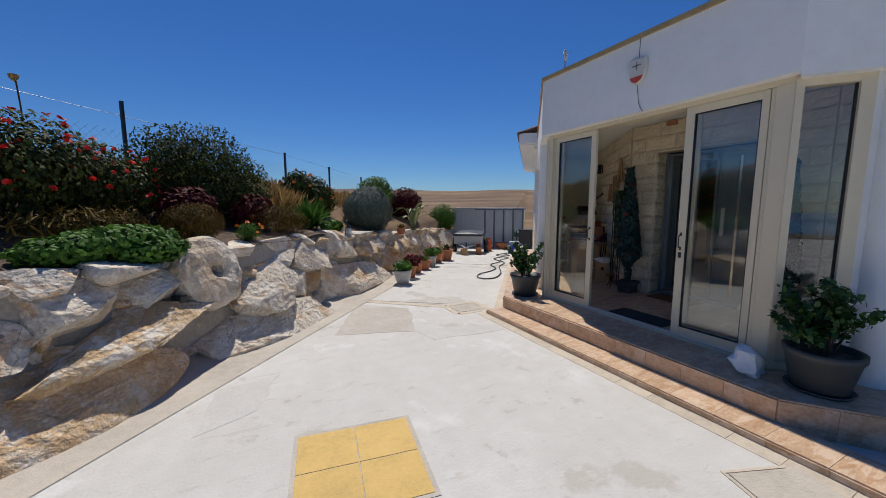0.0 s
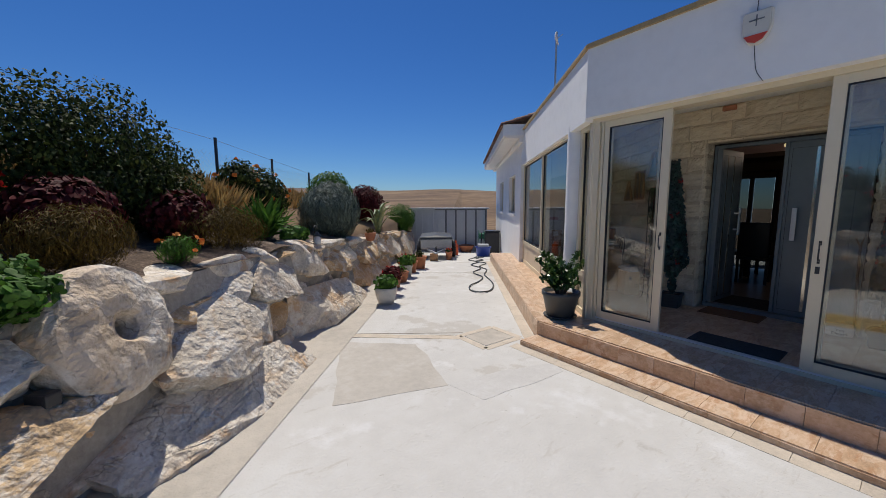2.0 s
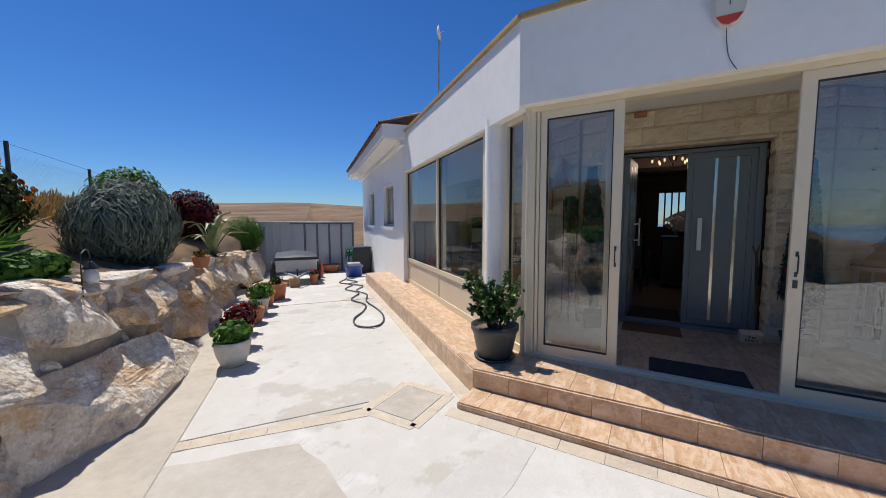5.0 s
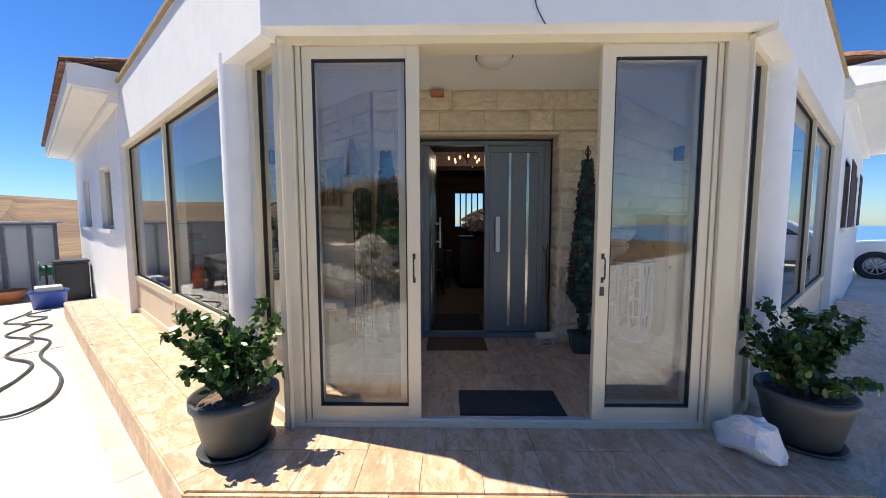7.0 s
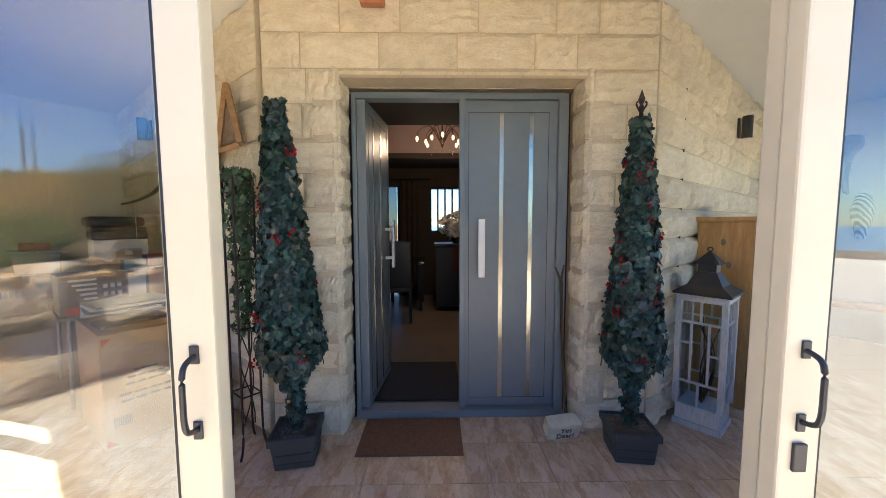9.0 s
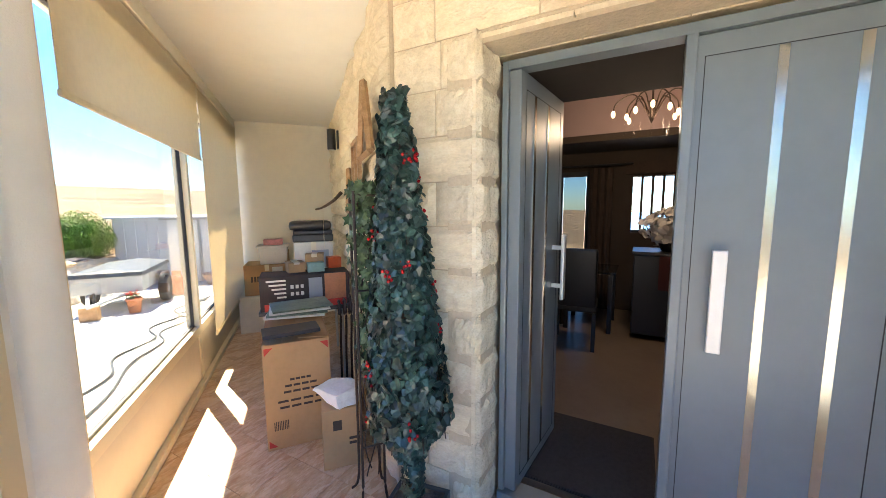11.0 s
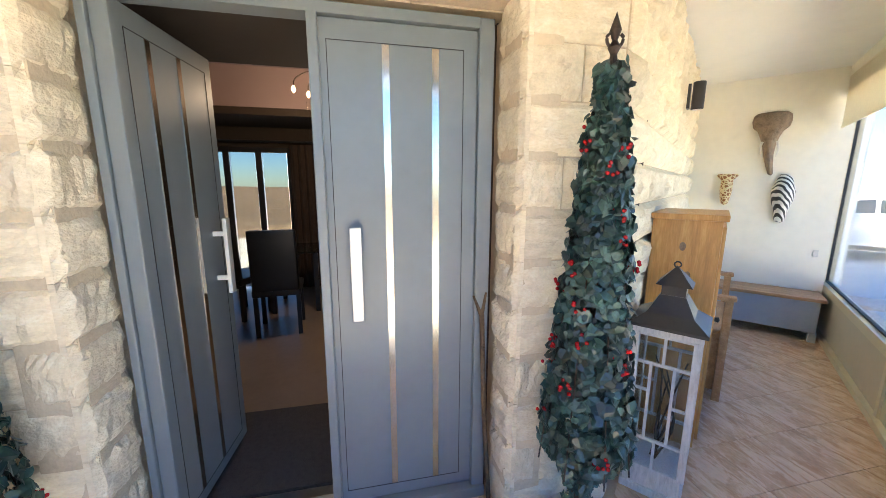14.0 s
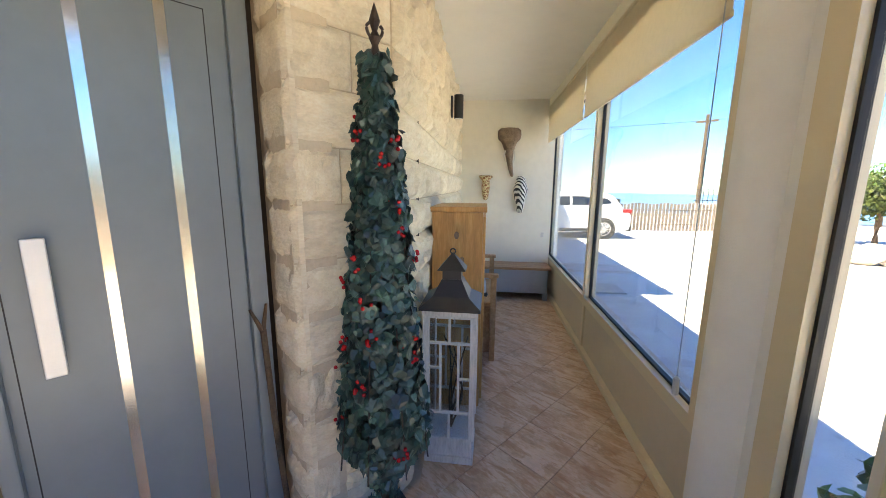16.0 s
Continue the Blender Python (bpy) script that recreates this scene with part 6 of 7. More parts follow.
v, f = leaves(rng, pts, nms, 0.085, "round", 0.7)
pydata("orchid_spray", v, f, ORCHID, orc)


def dining_chair(m):
    c = thing("dining_chair", m, "black leather high-backed dining chair", "chair", "hall chairs")
    part("seat", box(-0.23, 0.23, -0.23, 0.23, 0.42, 0.50, 0.02), LEATHER, c)
    bm = box(-0.22, 0.22, 0.18, 0.25, 0.48, 1.10, 0.02)
    for v_ in bm.verts:
        v_.co.y += 0.10 * max(0, v_.co.z - 0.5) ** 1.5
    part("backrest", bm, LEATHER, c)
    for x in (-0.2, 0.2):
        for y in (-0.2, 0.2):
            part("leg", box(x - 0.02, x + 0.02, y - 0.02, y + 0.02, 0, 0.42), LEATHER, c)
    return c


ch = dining_chair(pose(8.2, 3.62, PORCH_Z + 0.012, 0, 0, 95))
copy_thing(ch, pose(8.75, 4.15, PORCH_Z + 0.012, 0, 0, 60))
tb = thing("dining_table", pose(9.0, 3.55, PORCH_Z + 0.012), "glass-topped dining table in the dim hall", "table")
part("tabletop", box(-0.35, 0.35, -0.3, 0.3, 0.73, 0.75), CARGLASS, tb)
for x in (-0.3, 0.3):
    for y in (-0.25, 0.25):
        part("leg", box(x - 0.025, x + 0.025, y - 0.025, y + 0.025, 0, 0.73), LEATHER, tb)
chd = thing("chandelier", pose(7.95, 2.98, 3.14), "bronze chandelier with arching arms and lit glass bulbs", "chandelier")
glow = new("chandelier_light", bpy.data.lights.new("chandelier_light", "POINT"))
glow.data.energy, glow.data.color, glow.data.shadow_soft_size = 3.0, (1.0, 0.78, 0.60), 0.12
glow.matrix_world = pose(7.95, 2.98, 2.62)
part("rod", tube([(0, 0, 0), (0, 0, -0.36)], 0.008, 8), RUST_IRON, chd)
part("ceiling_rose", lathe([(0, 0), (0.06, -0.003), (0.05, -0.03), (0, -0.04)], 20), RUST_IRON, chd)
part("hub", lathe([(0, -0.34), (0.035, -0.36), (0.02, -0.52), (0, -0.56)], 16), RUST_IRON, chd)
for i in range(10):
    a = 2 * math.pi * i / 10
    r = 0.30 if i % 2 else 0.20
    cx, cy = math.cos(a), math.sin(a)
    arm = part("arm", tube(smooth_path([(0.02 * cx, 0.02 * cy, -0.50), (0.5 * r * cx, 0.5 * r * cy, -0.30), (r * cx, r * cy, -0.36), (r * 1.1 * cx, r * 1.1 * cy, -0.44)], 5), 0.006, 6), RUST_IRON, chd)
    part("bulb", lathe([(0, -0.50), (0.016, -0.48), (0.018, -0.455), (0.008, -0.435), (0, -0.43)], 10, None, r * 1.1 * cx, r * 1.1 * cy), BULB, arm, "glowing warm bulb")
    part("crystal_drop", lathe([(0, -0.66), (0.008, -0.64), (0.002, -0.55), (0, -0.55)], 8, None, 0.75 * r * cx, 0.75 * r * cy), CLEAR, arm)

# ---- doormats, stone sign, stick ----
for nm, m, sx, sy, mt, lb in (("doormat", pose(5.50, 3.22, PORCH_Z), 0.19, 0.31, MATBR, "brown coir doormat before the front door"), ("doormat", pose(4.24, 2.86, PORCH_Z), 0.17, 0.36, MATDK, "dark ribbed mat inside the sliding doors"), ("doormat", pose(6.30, 3.22, PORCH_Z + 0.012), 0.36, 0.34, MATDK, "dark rubber mat inside the hall")):
    d_ = thing(nm, m, lb, "doormat")
    part("coir_mat" if mt is MATBR else "rubber_mat", box(-sx, sx, -sy, sy, 0, 0.014, 0.005), mt, d_)
    part("border", box(-sx - 0.008, sx + 0.008, -sy - 0.008, sy + 0.008, 0, 0.006), FRAME_DK if mt is MATDK else MATBR, d_)
sign = thing("stone_sign", pose(5.50, 2.27, PORCH_Z + 0.002, 0, -18, 8), "small cream stone block painted Yes Dear!", "sign")
bm = box(-0.05, 0.05, -0.105, 0.105, 0, 0.13, 0.022)
for v_ in bm.verts:
    v_.co += Vector((0.006 * noise.noise(v_.co * 12), 0.012 * noise.noise(v_.co * 9 + Vector((4, 0, 0))), 0.01 * noise.noise(v_.co * 10)))
part("stone", bm, STONE, sign)
for txt, z in (("Yes", 0.078), ("Dear!", 0.034)):
    cu = bpy.data.curves.new("lettering", "FONT")
    cu.body, cu.size, cu.extrude, cu.align_x = txt, 0.052, 0.001, "CENTER"
    tmp = bpy.data.objects.new("tmp", cu)
    scene.collection.objects.link(tmp)
    dg = bpy.context.evaluated_depsgraph_get()
    me = bpy.data.meshes.new_from_object(tmp.evaluated_get(dg))
    bpy.data.objects.remove(tmp)
    me.materials.clear()
    me.materials.append(PRINT_DK)
    ob = new("lettering", me)
    ob.parent = sign
    ob.matrix_local = pose(-0.057, 0.0, z, 90, 0, -90)
stick = thing("walking_stick", pose(5.66, 2.17, PORCH_Z, -2.5, 3, 0), "forked brown walking stick leaning by the door", "stick")
part("shaft", tube(smooth_path([(0, 0, 0), (0.006, 0.004, 0.5), (-0.004, 0, 0.97)], 5), 0.012, 8), BARK, stick)
part("fork", tube([(0, 0, 0.96), (0, 0.035, 1.06)], 0.010, 8, None, 0.005), BARK, stick)
part("fork", tube([(0, 0, 0.96), (0, -0.025, 1.07)], 0.010, 8, None, 0.005), BARK, stick)

# ---- topiary trees ----
def topiary(m, label, seed, finial):
    rng = random.Random(seed)
    t = thing("topiary_tree", m, label, "artificial tree", "topiary flanking the door")
    bm = bmesh.new()
    for (r0, z0), (r1, z1) in (((0.105, 0.0), (0.120, 0.17)),):
        lo = [bm.verts.new((sx * r0, sy * r0, z0)) for sx, sy in ((-1, -1), (1, -1), (1, 1), (-1, 1))]
        hi = [bm.verts.new((sx * r1, sy * r1, z1)) for sx, sy in ((-1, -1), (1, -1), (1, 1), (-1, 1))]
        bm.faces.new(lo), bm.faces.new(hi)
        for i in range(4):
            bm.faces.new((lo[i], lo[(i + 1) % 4], hi[(i + 1) % 4], hi[i]))
    bmesh.ops.bevel(bm, geom=bm.edges[:], offset=0.006, segments=1, affect="EDGES")
    pot = part("planter", bm, POT_GREY, t, "square slate-grey planter")
    bm = bmesh.new()
    for a, b, c, d in ((-0.13, 0.13, -0.13, -0.115), (-0.13, 0.13, 0.115, 0.13), (-0.13, -0.115, -0.114, 0.114), (0.115, 0.13, -0.114, 0.114)):
        box(a, b, c, d, 0.145, 0.182, 0, bm)
    part("rim", bm, POT_GREY, pot)
    for q in range(4):
        for z in (0.035, 0.085):
            part("board_line", box(-0.098, 0.098, -0.1165 - 0.003 + (0.010 if z < 0.05 else 0.004), -0.104, z, z + 0.005), BLACK, pot).matrix_local = pose(0, 0, 0, 0, 0, 90 * q)
    part("gravel", box(-0.114, 0.114, -0.114, 0.114, 0.155, 0.172), SOIL, t)
    part("trunk", tube(smooth_path([(0, 0, 0.16), (0.01, 0.005, 0.35), (0, 0, 0.6), (0, 0, 1.6)], 5), 0.026, 8, None, 0.008), BARK, t)
    bm = bmesh.new()
    for k in range(8):
        a = 2 * math.pi * k / 8
        tube([(0.17 * math.cos(a), 0.17 * math.sin(a), 0.52), (0.02 * math.cos(a), 0.02 * math.sin(a), 1.93)], 0.003, 4, bm)
    part("wire_cone", bm, RUST_IRON, t)
    pts, nms = [], []
    n = 4300
    while len(pts) < n:
        u = 1 - rng.random() ** 0.72
        z = 0.42 + u * 1.52
        r = (0.045 + 0.165 * (1 - u) ** 0.9) * (0.84 if finial else 0.93)
        if z < 0.60:
            r *= 0.30 + 0.70 * max(0, z - 0.46) / 0.14
        a = rng.uniform(0, 2 * math.pi)
        r *= 0.66 + 0.40 * rng.random() + 0.07 * noise.noise(Vector((math.cos(a) * 2, math.sin(a) * 2, z * 4)))
        pts.append((r * math.cos(a), r * math.sin(a), z))
        nms.append((math.cos(a), math.sin(a), 0.25))
    v, f = leaves(rng, pts, nms, 0.040, "ivy_broad", 0.62, 0.72)
    pydata("foliage", v, f, IVY, t)
    pts, nms = blob_points(rng, 130, [(0, 0, 0.30, 0.05, 0.05, 0.14)], 0.3)
    v, f = leaves(rng, pts, nms, 0.04, "ivy", 0.5, 0.8)
    pydata("foliage", v, f, IVY, t)
    for i in range(26):
        z = rng.uniform(0.55, 1.75)
        r = (0.05 + 0.175 * (1 - (z - 0.42) / 1.52) ** 0.9) * (0.80 if finial else 0.88)
        a = rng.uniform(0, 2 * math.pi)
        bm = bmesh.new()
        for q in range(8):
            bmesh.ops.create_icosphere(bm, subdivisions=1, radius=0.0075, matrix=Matrix.Translation((r * math.cos(a) + rng.uniform(-.022, .022), r * math.sin(a) + rng.uniform(-.022, .022), z + rng.uniform(-.025, .025))))
        part("berry_sprig", bm, BERRY, t, smooth=True)
    if finial:
        bm = lathe([(0, 1.90), (0.016, 1.92), (0.010, 1.96), (0.020, 1.98), (0.008, 2.0), (0.018, 2.03), (0, 2.085)], 12)
        for sgn in (-1, 1):
            tube(smooth_path([(0, sgn * 0.006, 1.975), (0, sgn * 0.022, 1.99), (0, sgn * 0.027, 2.01), (0, sgn * 0.018, 2.02)], 4), 0.005, 6, bm)
        part("finial", bm, RUST_IRON, t, "iron fleur-de-lis finial")
    return t


topiary(pose(5.31, 3.86, PORCH_Z, -1.9, 0, 8) @ Matrix.Diagonal((1, 1, 1.045, 1)), "tall ivy topiary cone with red berries in a grey planter", 91, False)
topiary(pose(5.31, 1.93, PORCH_Z, 0, 0, -8), "tall ivy topiary cone with red berries and an iron finial", 92, True)

# ---- left porch arm: trellis, frames, boxes ----
LP = lambda s, n, z=PORCH_Z, rz=0: ML @ pose(s, -n, z, 0, 0, rz)
trel = thing("iron_trellis", LP(0.84, 1.32), "narrow wrought-iron trellis draped with green ivy", "trellis")
for dx, dy in ((-0.07, -0.05), (0.07, -0.05), (0.07, 0.06), (-0.07, 0.06)):
    part("upright", tube(smooth_path([(dx, dy, 1.62), (dx, dy, 0.35), (dx * 1.1, dy * 1.1, 0.08), (dx * 1.6, dy * 1.6, 0.004)], 4), 0.007, 6), RUST_IRON, trel)
for z in (0.35, 0.75, 1.15, 1.6):
    part("cross_ring", tube([(-0.07, -0.05, z), (0.07, -0.05, z), (0.07, 0.06, z), (-0.07, 0.06, z), (-0.07, -0.05, z)], 0.005, 5), RUST_IRON, trel)
for k in range(3):
    part("twist_bar", tube([(0.035 * math.cos(i * 0.5 + k * 2), 0.035 * math.sin(i * 0.5 + k * 2), 0.15 + i * 0.06) for i in range(25)], 0.004, 5), RUST_IRON, trel)
rng = random.Random(95)
pts, nms = [], []
for i in range(520):
    z = 1.66 - 0.95 * rng.random() ** 1.6
    a = rng.uniform(0, 6.28)
    r = rng.uniform(0.03, 0.085) * (1.0 if z > 1.2 else 0.7)
    pts.append((r * math.cos(a), r * math.sin(a), z)), nms.append((math.cos(a), math.sin(a), 0.2))
v, f = leaves(rng, pts, nms, 0.044, "ivy", 0.5, 0.8)
pydata("ivy", v, f, IVY2, trel)


def picture(s, z0, z1, w, kind):
    p = thing("wall_frame", ML @ pose(s, -1.385, 0), "rustic wooden wall frame shaped like a little window" if kind == "rect" else "rustic triangular wooden wall frame", "wall decoration", "wooden wall frames")
    e = 0.028
    if kind == "rect":
        for a, b, c, d in ((-w / 2, -w / 2 + e, z0, z1), (w / 2 - e, w / 2, z0, z1), (-w / 2 + e, w / 2 - e, z0, z0 + e), (-w / 2 + e, w / 2 - e, z1 - e, z1), (-0.008, 0.008, z0 + e, z1 - e)):
            part("frame_bar", box(a, b, 0, 0.025, c, d), OAK, p)
        part("backing", box(-w / 2 + 0.01, w / 2 - 0.01, 0.0, 0.008, z0 + 0.01, z1 - 0.01), CARVED, p)
    else:
        tri = [(-w / 2, z0), (w / 2, z0), (0, z1)]
        for (ax, az), (bx_, bz) in zip(tri, tri[1:] + tri[:1]):
            part("frame_bar", tube([(ax, 0.014, az), (bx_, 0.014, bz)], 0.021, 4), OAK, p)
        bm = bmesh.new()
        vs = [bm.verts.new((x * 0.9, 0.005, z0 + (z - z0) * 0.92 + 0.01)) for x, z in tri]
        bm.faces.new(vs)
        part("backing", bm, CARVED, p)


picture(1.08, 2.12, 2.50, 0.34, "tri")
picture(1.46, 1.80, 2.26, 0.30, "rect")
picture(1.84, 1.80, 2.12, 0.28, "tri")


def sconce(m):
    s_ = thing("wall_lamp", m, "black cylindrical up-and-down wall lamp", "wall lamp", "porch wall lamps")
    part("backplate", box(-0.035, 0.035, -0.02, 0.0, -0.09, 0.09, 0.004), BLACK, s_)
    part("cylinder", lathe([(0, -0.10), (0.04, -0.10), (0.042, -0.095), (0.042, 0.095), (0.04, 0.10), (0, 0.10)], 20, None, 0, -0.07), BLACK, s_, smooth=True)
    part("lens", lathe([(0, -0.104), (0.034, -0.102)], 16, None, 0, -0.07), IVORY, s_)
    return s_


sconce(ML @ pose(2.95, -1.41, 2.52, 0, 0, 180))
sconce(MR @ pose(2.75, 1.41, 2.52))
dome = thing("ceiling_light", pose(4.75, 2.93, CEIL_Z), "round frosted glass ceiling light", "ceiling light")
part("base", lathe([(0, 0), (0.15, -0.001), (0.155, -0.02), (0.0, -0.021)], 28), BLACK, dome)
part("dome", lathe([(0.145, -0.021), (0.13, -0.06), (0.08, -0.09), (0, -0.10)], 28), IVORY, dome, smooth=True)
sens = thing("wall_ornament", pose(5.47, 3.42, 2.92), "small terracotta wall ornament above the door", "ornament")
part("body", box(-0.03, 0.03, -0.07, 0.07, -0.03, 0.03, 0.012), TERRA, sens)


def carton(name, m, w, d, h, material, label, cat="box", tape=True):
    c = thing(name, m, label, cat, "stacked boxes")
    part("body", box(-w / 2, w / 2, -d / 2, d / 2, 0, h, 0.004), material, c)
    if tape:
        part("tape", box(-w / 2 - 0.0015, w / 2 + 0.0015, -0.025, 0.025, h * 0.8, h + 0.0015), BLIND, c)
    return c


big = carton("cardboard_box", LP(1.77, 0.945, PORCH_Z, 3), 0.62, 0.40, 0.70, CARD, "large brown cardboard box printed with dark lettering", tape=False)
for i, (w, z) in enumerate(((0.13, 0.45), (0.20, 0.41), (0.22, 0.37), (0.30, 0.31), (0.28, 0.27))):
    for k in range(4):
        part("print_bar", box(-0.312, -0.3095, -0.16 + (0.30 - w) * 0.5 + k * w / 4, -0.16 + (0.30 - w) * 0.5 + (k + 0.8) * w / 4, z, z + 0.014), PRINT_DK, big)
for k in range(9):
    part("barcode_bar", box(-0.312, -0.3095, 0.07 + k * 0.010, 0.075 + k * 0.010, 0.13, 0.19), PRINT_DK, big)
for y, z, sy, sz in ((0.19, 0.68, -1, -1), (-0.19, 0.68, 1, -1), (0.19, 0.02, -1, 1)):
    bm = bmesh.new()
    vs = [bm.verts.new(p) for p in ((-0.3105, y, z), (-0.3105, y + sy * 0.05, z), (-0.3105, y, z + sz * 0.05))]
    bm.faces.new(vs)
    part("corner_mark", bm, PRINT_RED, big, "red corner mark")
for sx, ang in ((-1, 6), (1, 10)):
    fl = part("flap", box(-0.31, 0.31, 0, 0.19, 0, 0.005), CARD, big)
    fl.matrix_local = pose(0, -0.2, 0.702, ang, 0, 0) if sx < 0 else pose(0, 0.2, 0.702, -ang, 0, 180)
lap = thing("laptop_sleeve", LP(1.53, 0.93, PORCH_Z + 0.745, 8), "flat black folder lying on the box", "folder")
part("cover", box(-0.09, 0.09, -0.17, 0.17, 0, 0.025, 0.006), BLACK, lap)
for i in range(4):
    pl = thing("flat_parcel", LP(1.98, 0.95 + 0.01 * i, PORCH_Z + 0.746 + 0.018 * i, -6 + 5 * i), "flat pale folded sheet on the box stack", "parcel", "flat sheets")
    part("sheet", box(-0.15, 0.15, -0.22, 0.20, 0, 0.014, 0.004), (IVORY, LEAF_LAV, IVORY, LEAF_LAV)[i], pl)
small = carton("cardboard_box", LP(1.28, 1.20, PORCH_Z, -2), 0.28, 0.22, 0.37, CARD, "small brown cardboard box beside the trellis", tape=False)
part("print_mark", box(-0.1425, -0.1395, 0.0, 0.05, 0.24, 0.30), PRINT_DK, small)
part("print_bar", box(-0.1425, -0.1395, -0.09, -0.04, 0.14, 0.155), PRINT_DK, small)
part("print_bar", box(-0.1425, -0.1395, -0.09, -0.04, 0.17, 0.185), PRINT_DK, small)
tagged(rock("plastic_bag", None, BAG, (0.22, 0.19, 0.12), 97, LP(1.27, 1.18, PORCH_Z + 0.415, 20), 3, 0.5), "crumpled white plastic bag on the small box", "bag")
tbl = thing("folding_table", LP(2.72, 1.02), "dark folding table carrying stacked boxes", "table")
part("tabletop", box(-0.45, 0.45, -0.36, 0.36, 0.66, 0.69, 0.006), POT_GREY, tbl)
for x in (-0.4, 0.4):
    for y in (-0.3, 0.3):
        part("leg", tube([(x, y, 0.66), (x, y * 1.05, 0.0)], 0.013, 8), GALV, tbl)
red = carton("tool_box", LP(2.45, 1.03, PORCH_Z + 0.69, 2), 0.30, 0.72, 0.29, PRINT_DK, "long black and red product box with printed pictures", tape=False)
part("red_band", box(-0.1525, -0.149, -0.329, 0.329, 0.0, 0.06), PRINT_RED, red, "red printed band")
part("orange_panel", box(-0.1525, -0.149, -0.329, -0.15, 0.062, 0.289), mat("orange_print", (0.55, 0.22, 0.10), 0.6, 0.15, 8), red, "orange picture panel")
part("picture_panel", box(-0.1535, -0.149, -0.13, -0.02, 0.05, 0.26), GREY_PAINT, red)
for k in range(5):
    part("print_bar", box(-0.1525, -0.149, 0.16, 0.31 - 0.02 * k, 0.245 - 0.035 * k, 0.26 - 0.035 * k), IVORY, red)
for k in range(6):
    part("icon", box(-0.1525, -0.149, 0.02 + 0.04 * (k % 3), 0.045 + 0.04 * (k % 3), 0.12 + 0.06 * (k // 3), 0.15 + 0.06 * (k // 3)), IVORY, red)
carton("cardboard_box", LP(2.5, 0.95, PORCH_Z + 0.982, 12), 0.16, 0.14, 0.09, CARD, "small open brown carton on the stack")
carton("cardboard_box", LP(2.62, 1.12, PORCH_Z + 0.982, -4), 0.14, 0.16, 0.14, CARD, "small tan carton on the stack")
carton("small_box", LP(2.44, 1.12, PORCH_Z + 0.982, 6), 0.10, 0.14, 0.08, mat("teal_card", (0.22, 0.36, 0.34), 0.7, 0.1, 8), "small teal carton on the stack", tape=False)
carton("small_box", LP(2.62, 1.29, PORCH_Z + 0.982, 6), 0.12, 0.12, 0.10, ORANGE, "small orange and black carton on the stack", tape=False)
w1 = carton("white_box", LP(3.0, 1.12, PORCH_Z + 0.69, 0), 0.34, 0.36, 0.52, IVORY, "white printed box on the folding table")
part("print_panel", box(-0.1725, -0.169, -0.14, 0.02, 0.26, 0.44), GREY_PAINT, w1)
k1 = thing("black_case", LP(3.0, 1.12, PORCH_Z + 1.213), "black plastic carrying case on a white box", "case")
part("lower_shell", box(-0.16, 0.16, -0.19, 0.19, 0, 0.07, 0.012), BLACK, k1)
part("lid", box(-0.155, 0.155, -0.185, 0.185, 0.072, 0.11, 0.012), BLACK, k1)
k2 = thing("cushion", LP(3.0, 1.1, PORCH_Z + 1.325), "dark folded fabric bag on the case", "bag")
part("fabric", box(-0.16, 0.16, -0.20, 0.20, 0, 0.09, 0.04), BLACK, k2, smooth=True)
carton("white_box", LP(4.22, 0.56, PORCH_Z), 0.5, 0.62, 0.46, IVORY, "large white carton on the porch floor")
in_ = carton("cardboard_box", LP(4.22, 0.58, PORCH_Z + 0.462), 0.44, 0.52, 0.38, CARD, "brown carton with dark printed lettering")
for k in range(5):
    part("print_bar", box(-0.2225, -0.219, 0.02 + 0.035 * k, 0.045 + 0.035 * k, 0.17, 0.24), PRINT_DK, in_)
part("label", box(-0.2225, -0.219, -0.20, -0.06, 0.05, 0.13), IVORY, in_)
part("label", box(-0.2225, -0.219, -0.18, -0.06, 0.24, 0.35), IVORY, in_)
carton("cardboard_box", LP(4.25, 0.72, PORCH_Z + 0.844), 0.4, 0.22, 0.14, CARD, "flat brown carton on the stack", tape=False)
ct = thing("storage_tub", LP(4.18, 0.66, PORCH_Z + 0.844), "clear plastic storage tub with pale contents", "storage box")
bm = box(-0.17, 0.17, -0.17, 0.17, 0, 0.21, 0.012)
for v_ in bm.verts:
    v_.co.x *= 0.9 + 0.1 * v_.co.z / 0.21
    v_.co.y *= 0.9 + 0.1 * v_.co.z / 0.21
part("body", bm, CLEARTUB, ct)
part("lid", box(-0.19, 0.19, -0.19, 0.19, 0.211, 0.235, 0.006), CLEARTUB, ct)
carton("gift_pack", LP(4.16, 0.66, PORCH_Z + 1.081), 0.16, 0.22, 0.07, mat("pink_pack", (0.62, 0.25, 0.25), 0.5, 0.3, 20), "small pink and white wrapped pack", "pack", tape=False)
scroll = thing("iron_scroll_stand", LP(1.95, 1.30), "wrought-iron scrollwork stand against the stone wall", "stand")
for k in range(3):
    y = -0.05 + 0.04 * k
    part("scroll", tube(smooth_path([(0, y, 0.0), (-0.03, y, 0.4), (-0.12, y, 0.72), (-0.06, y, 0.86 - 0.03 * k), (0.05, y, 0.80), (0.03, y, 0.70), (-0.03, y, 0.74), (-0.01, y, 0.79)], 6), 0.009, 8), RUST_IRON, scroll)
drift = thing("driftwood_branch", ML @ pose(2.55, -1.36, 1.86), "curved driftwood branch fixed to the stone wall", "branch")
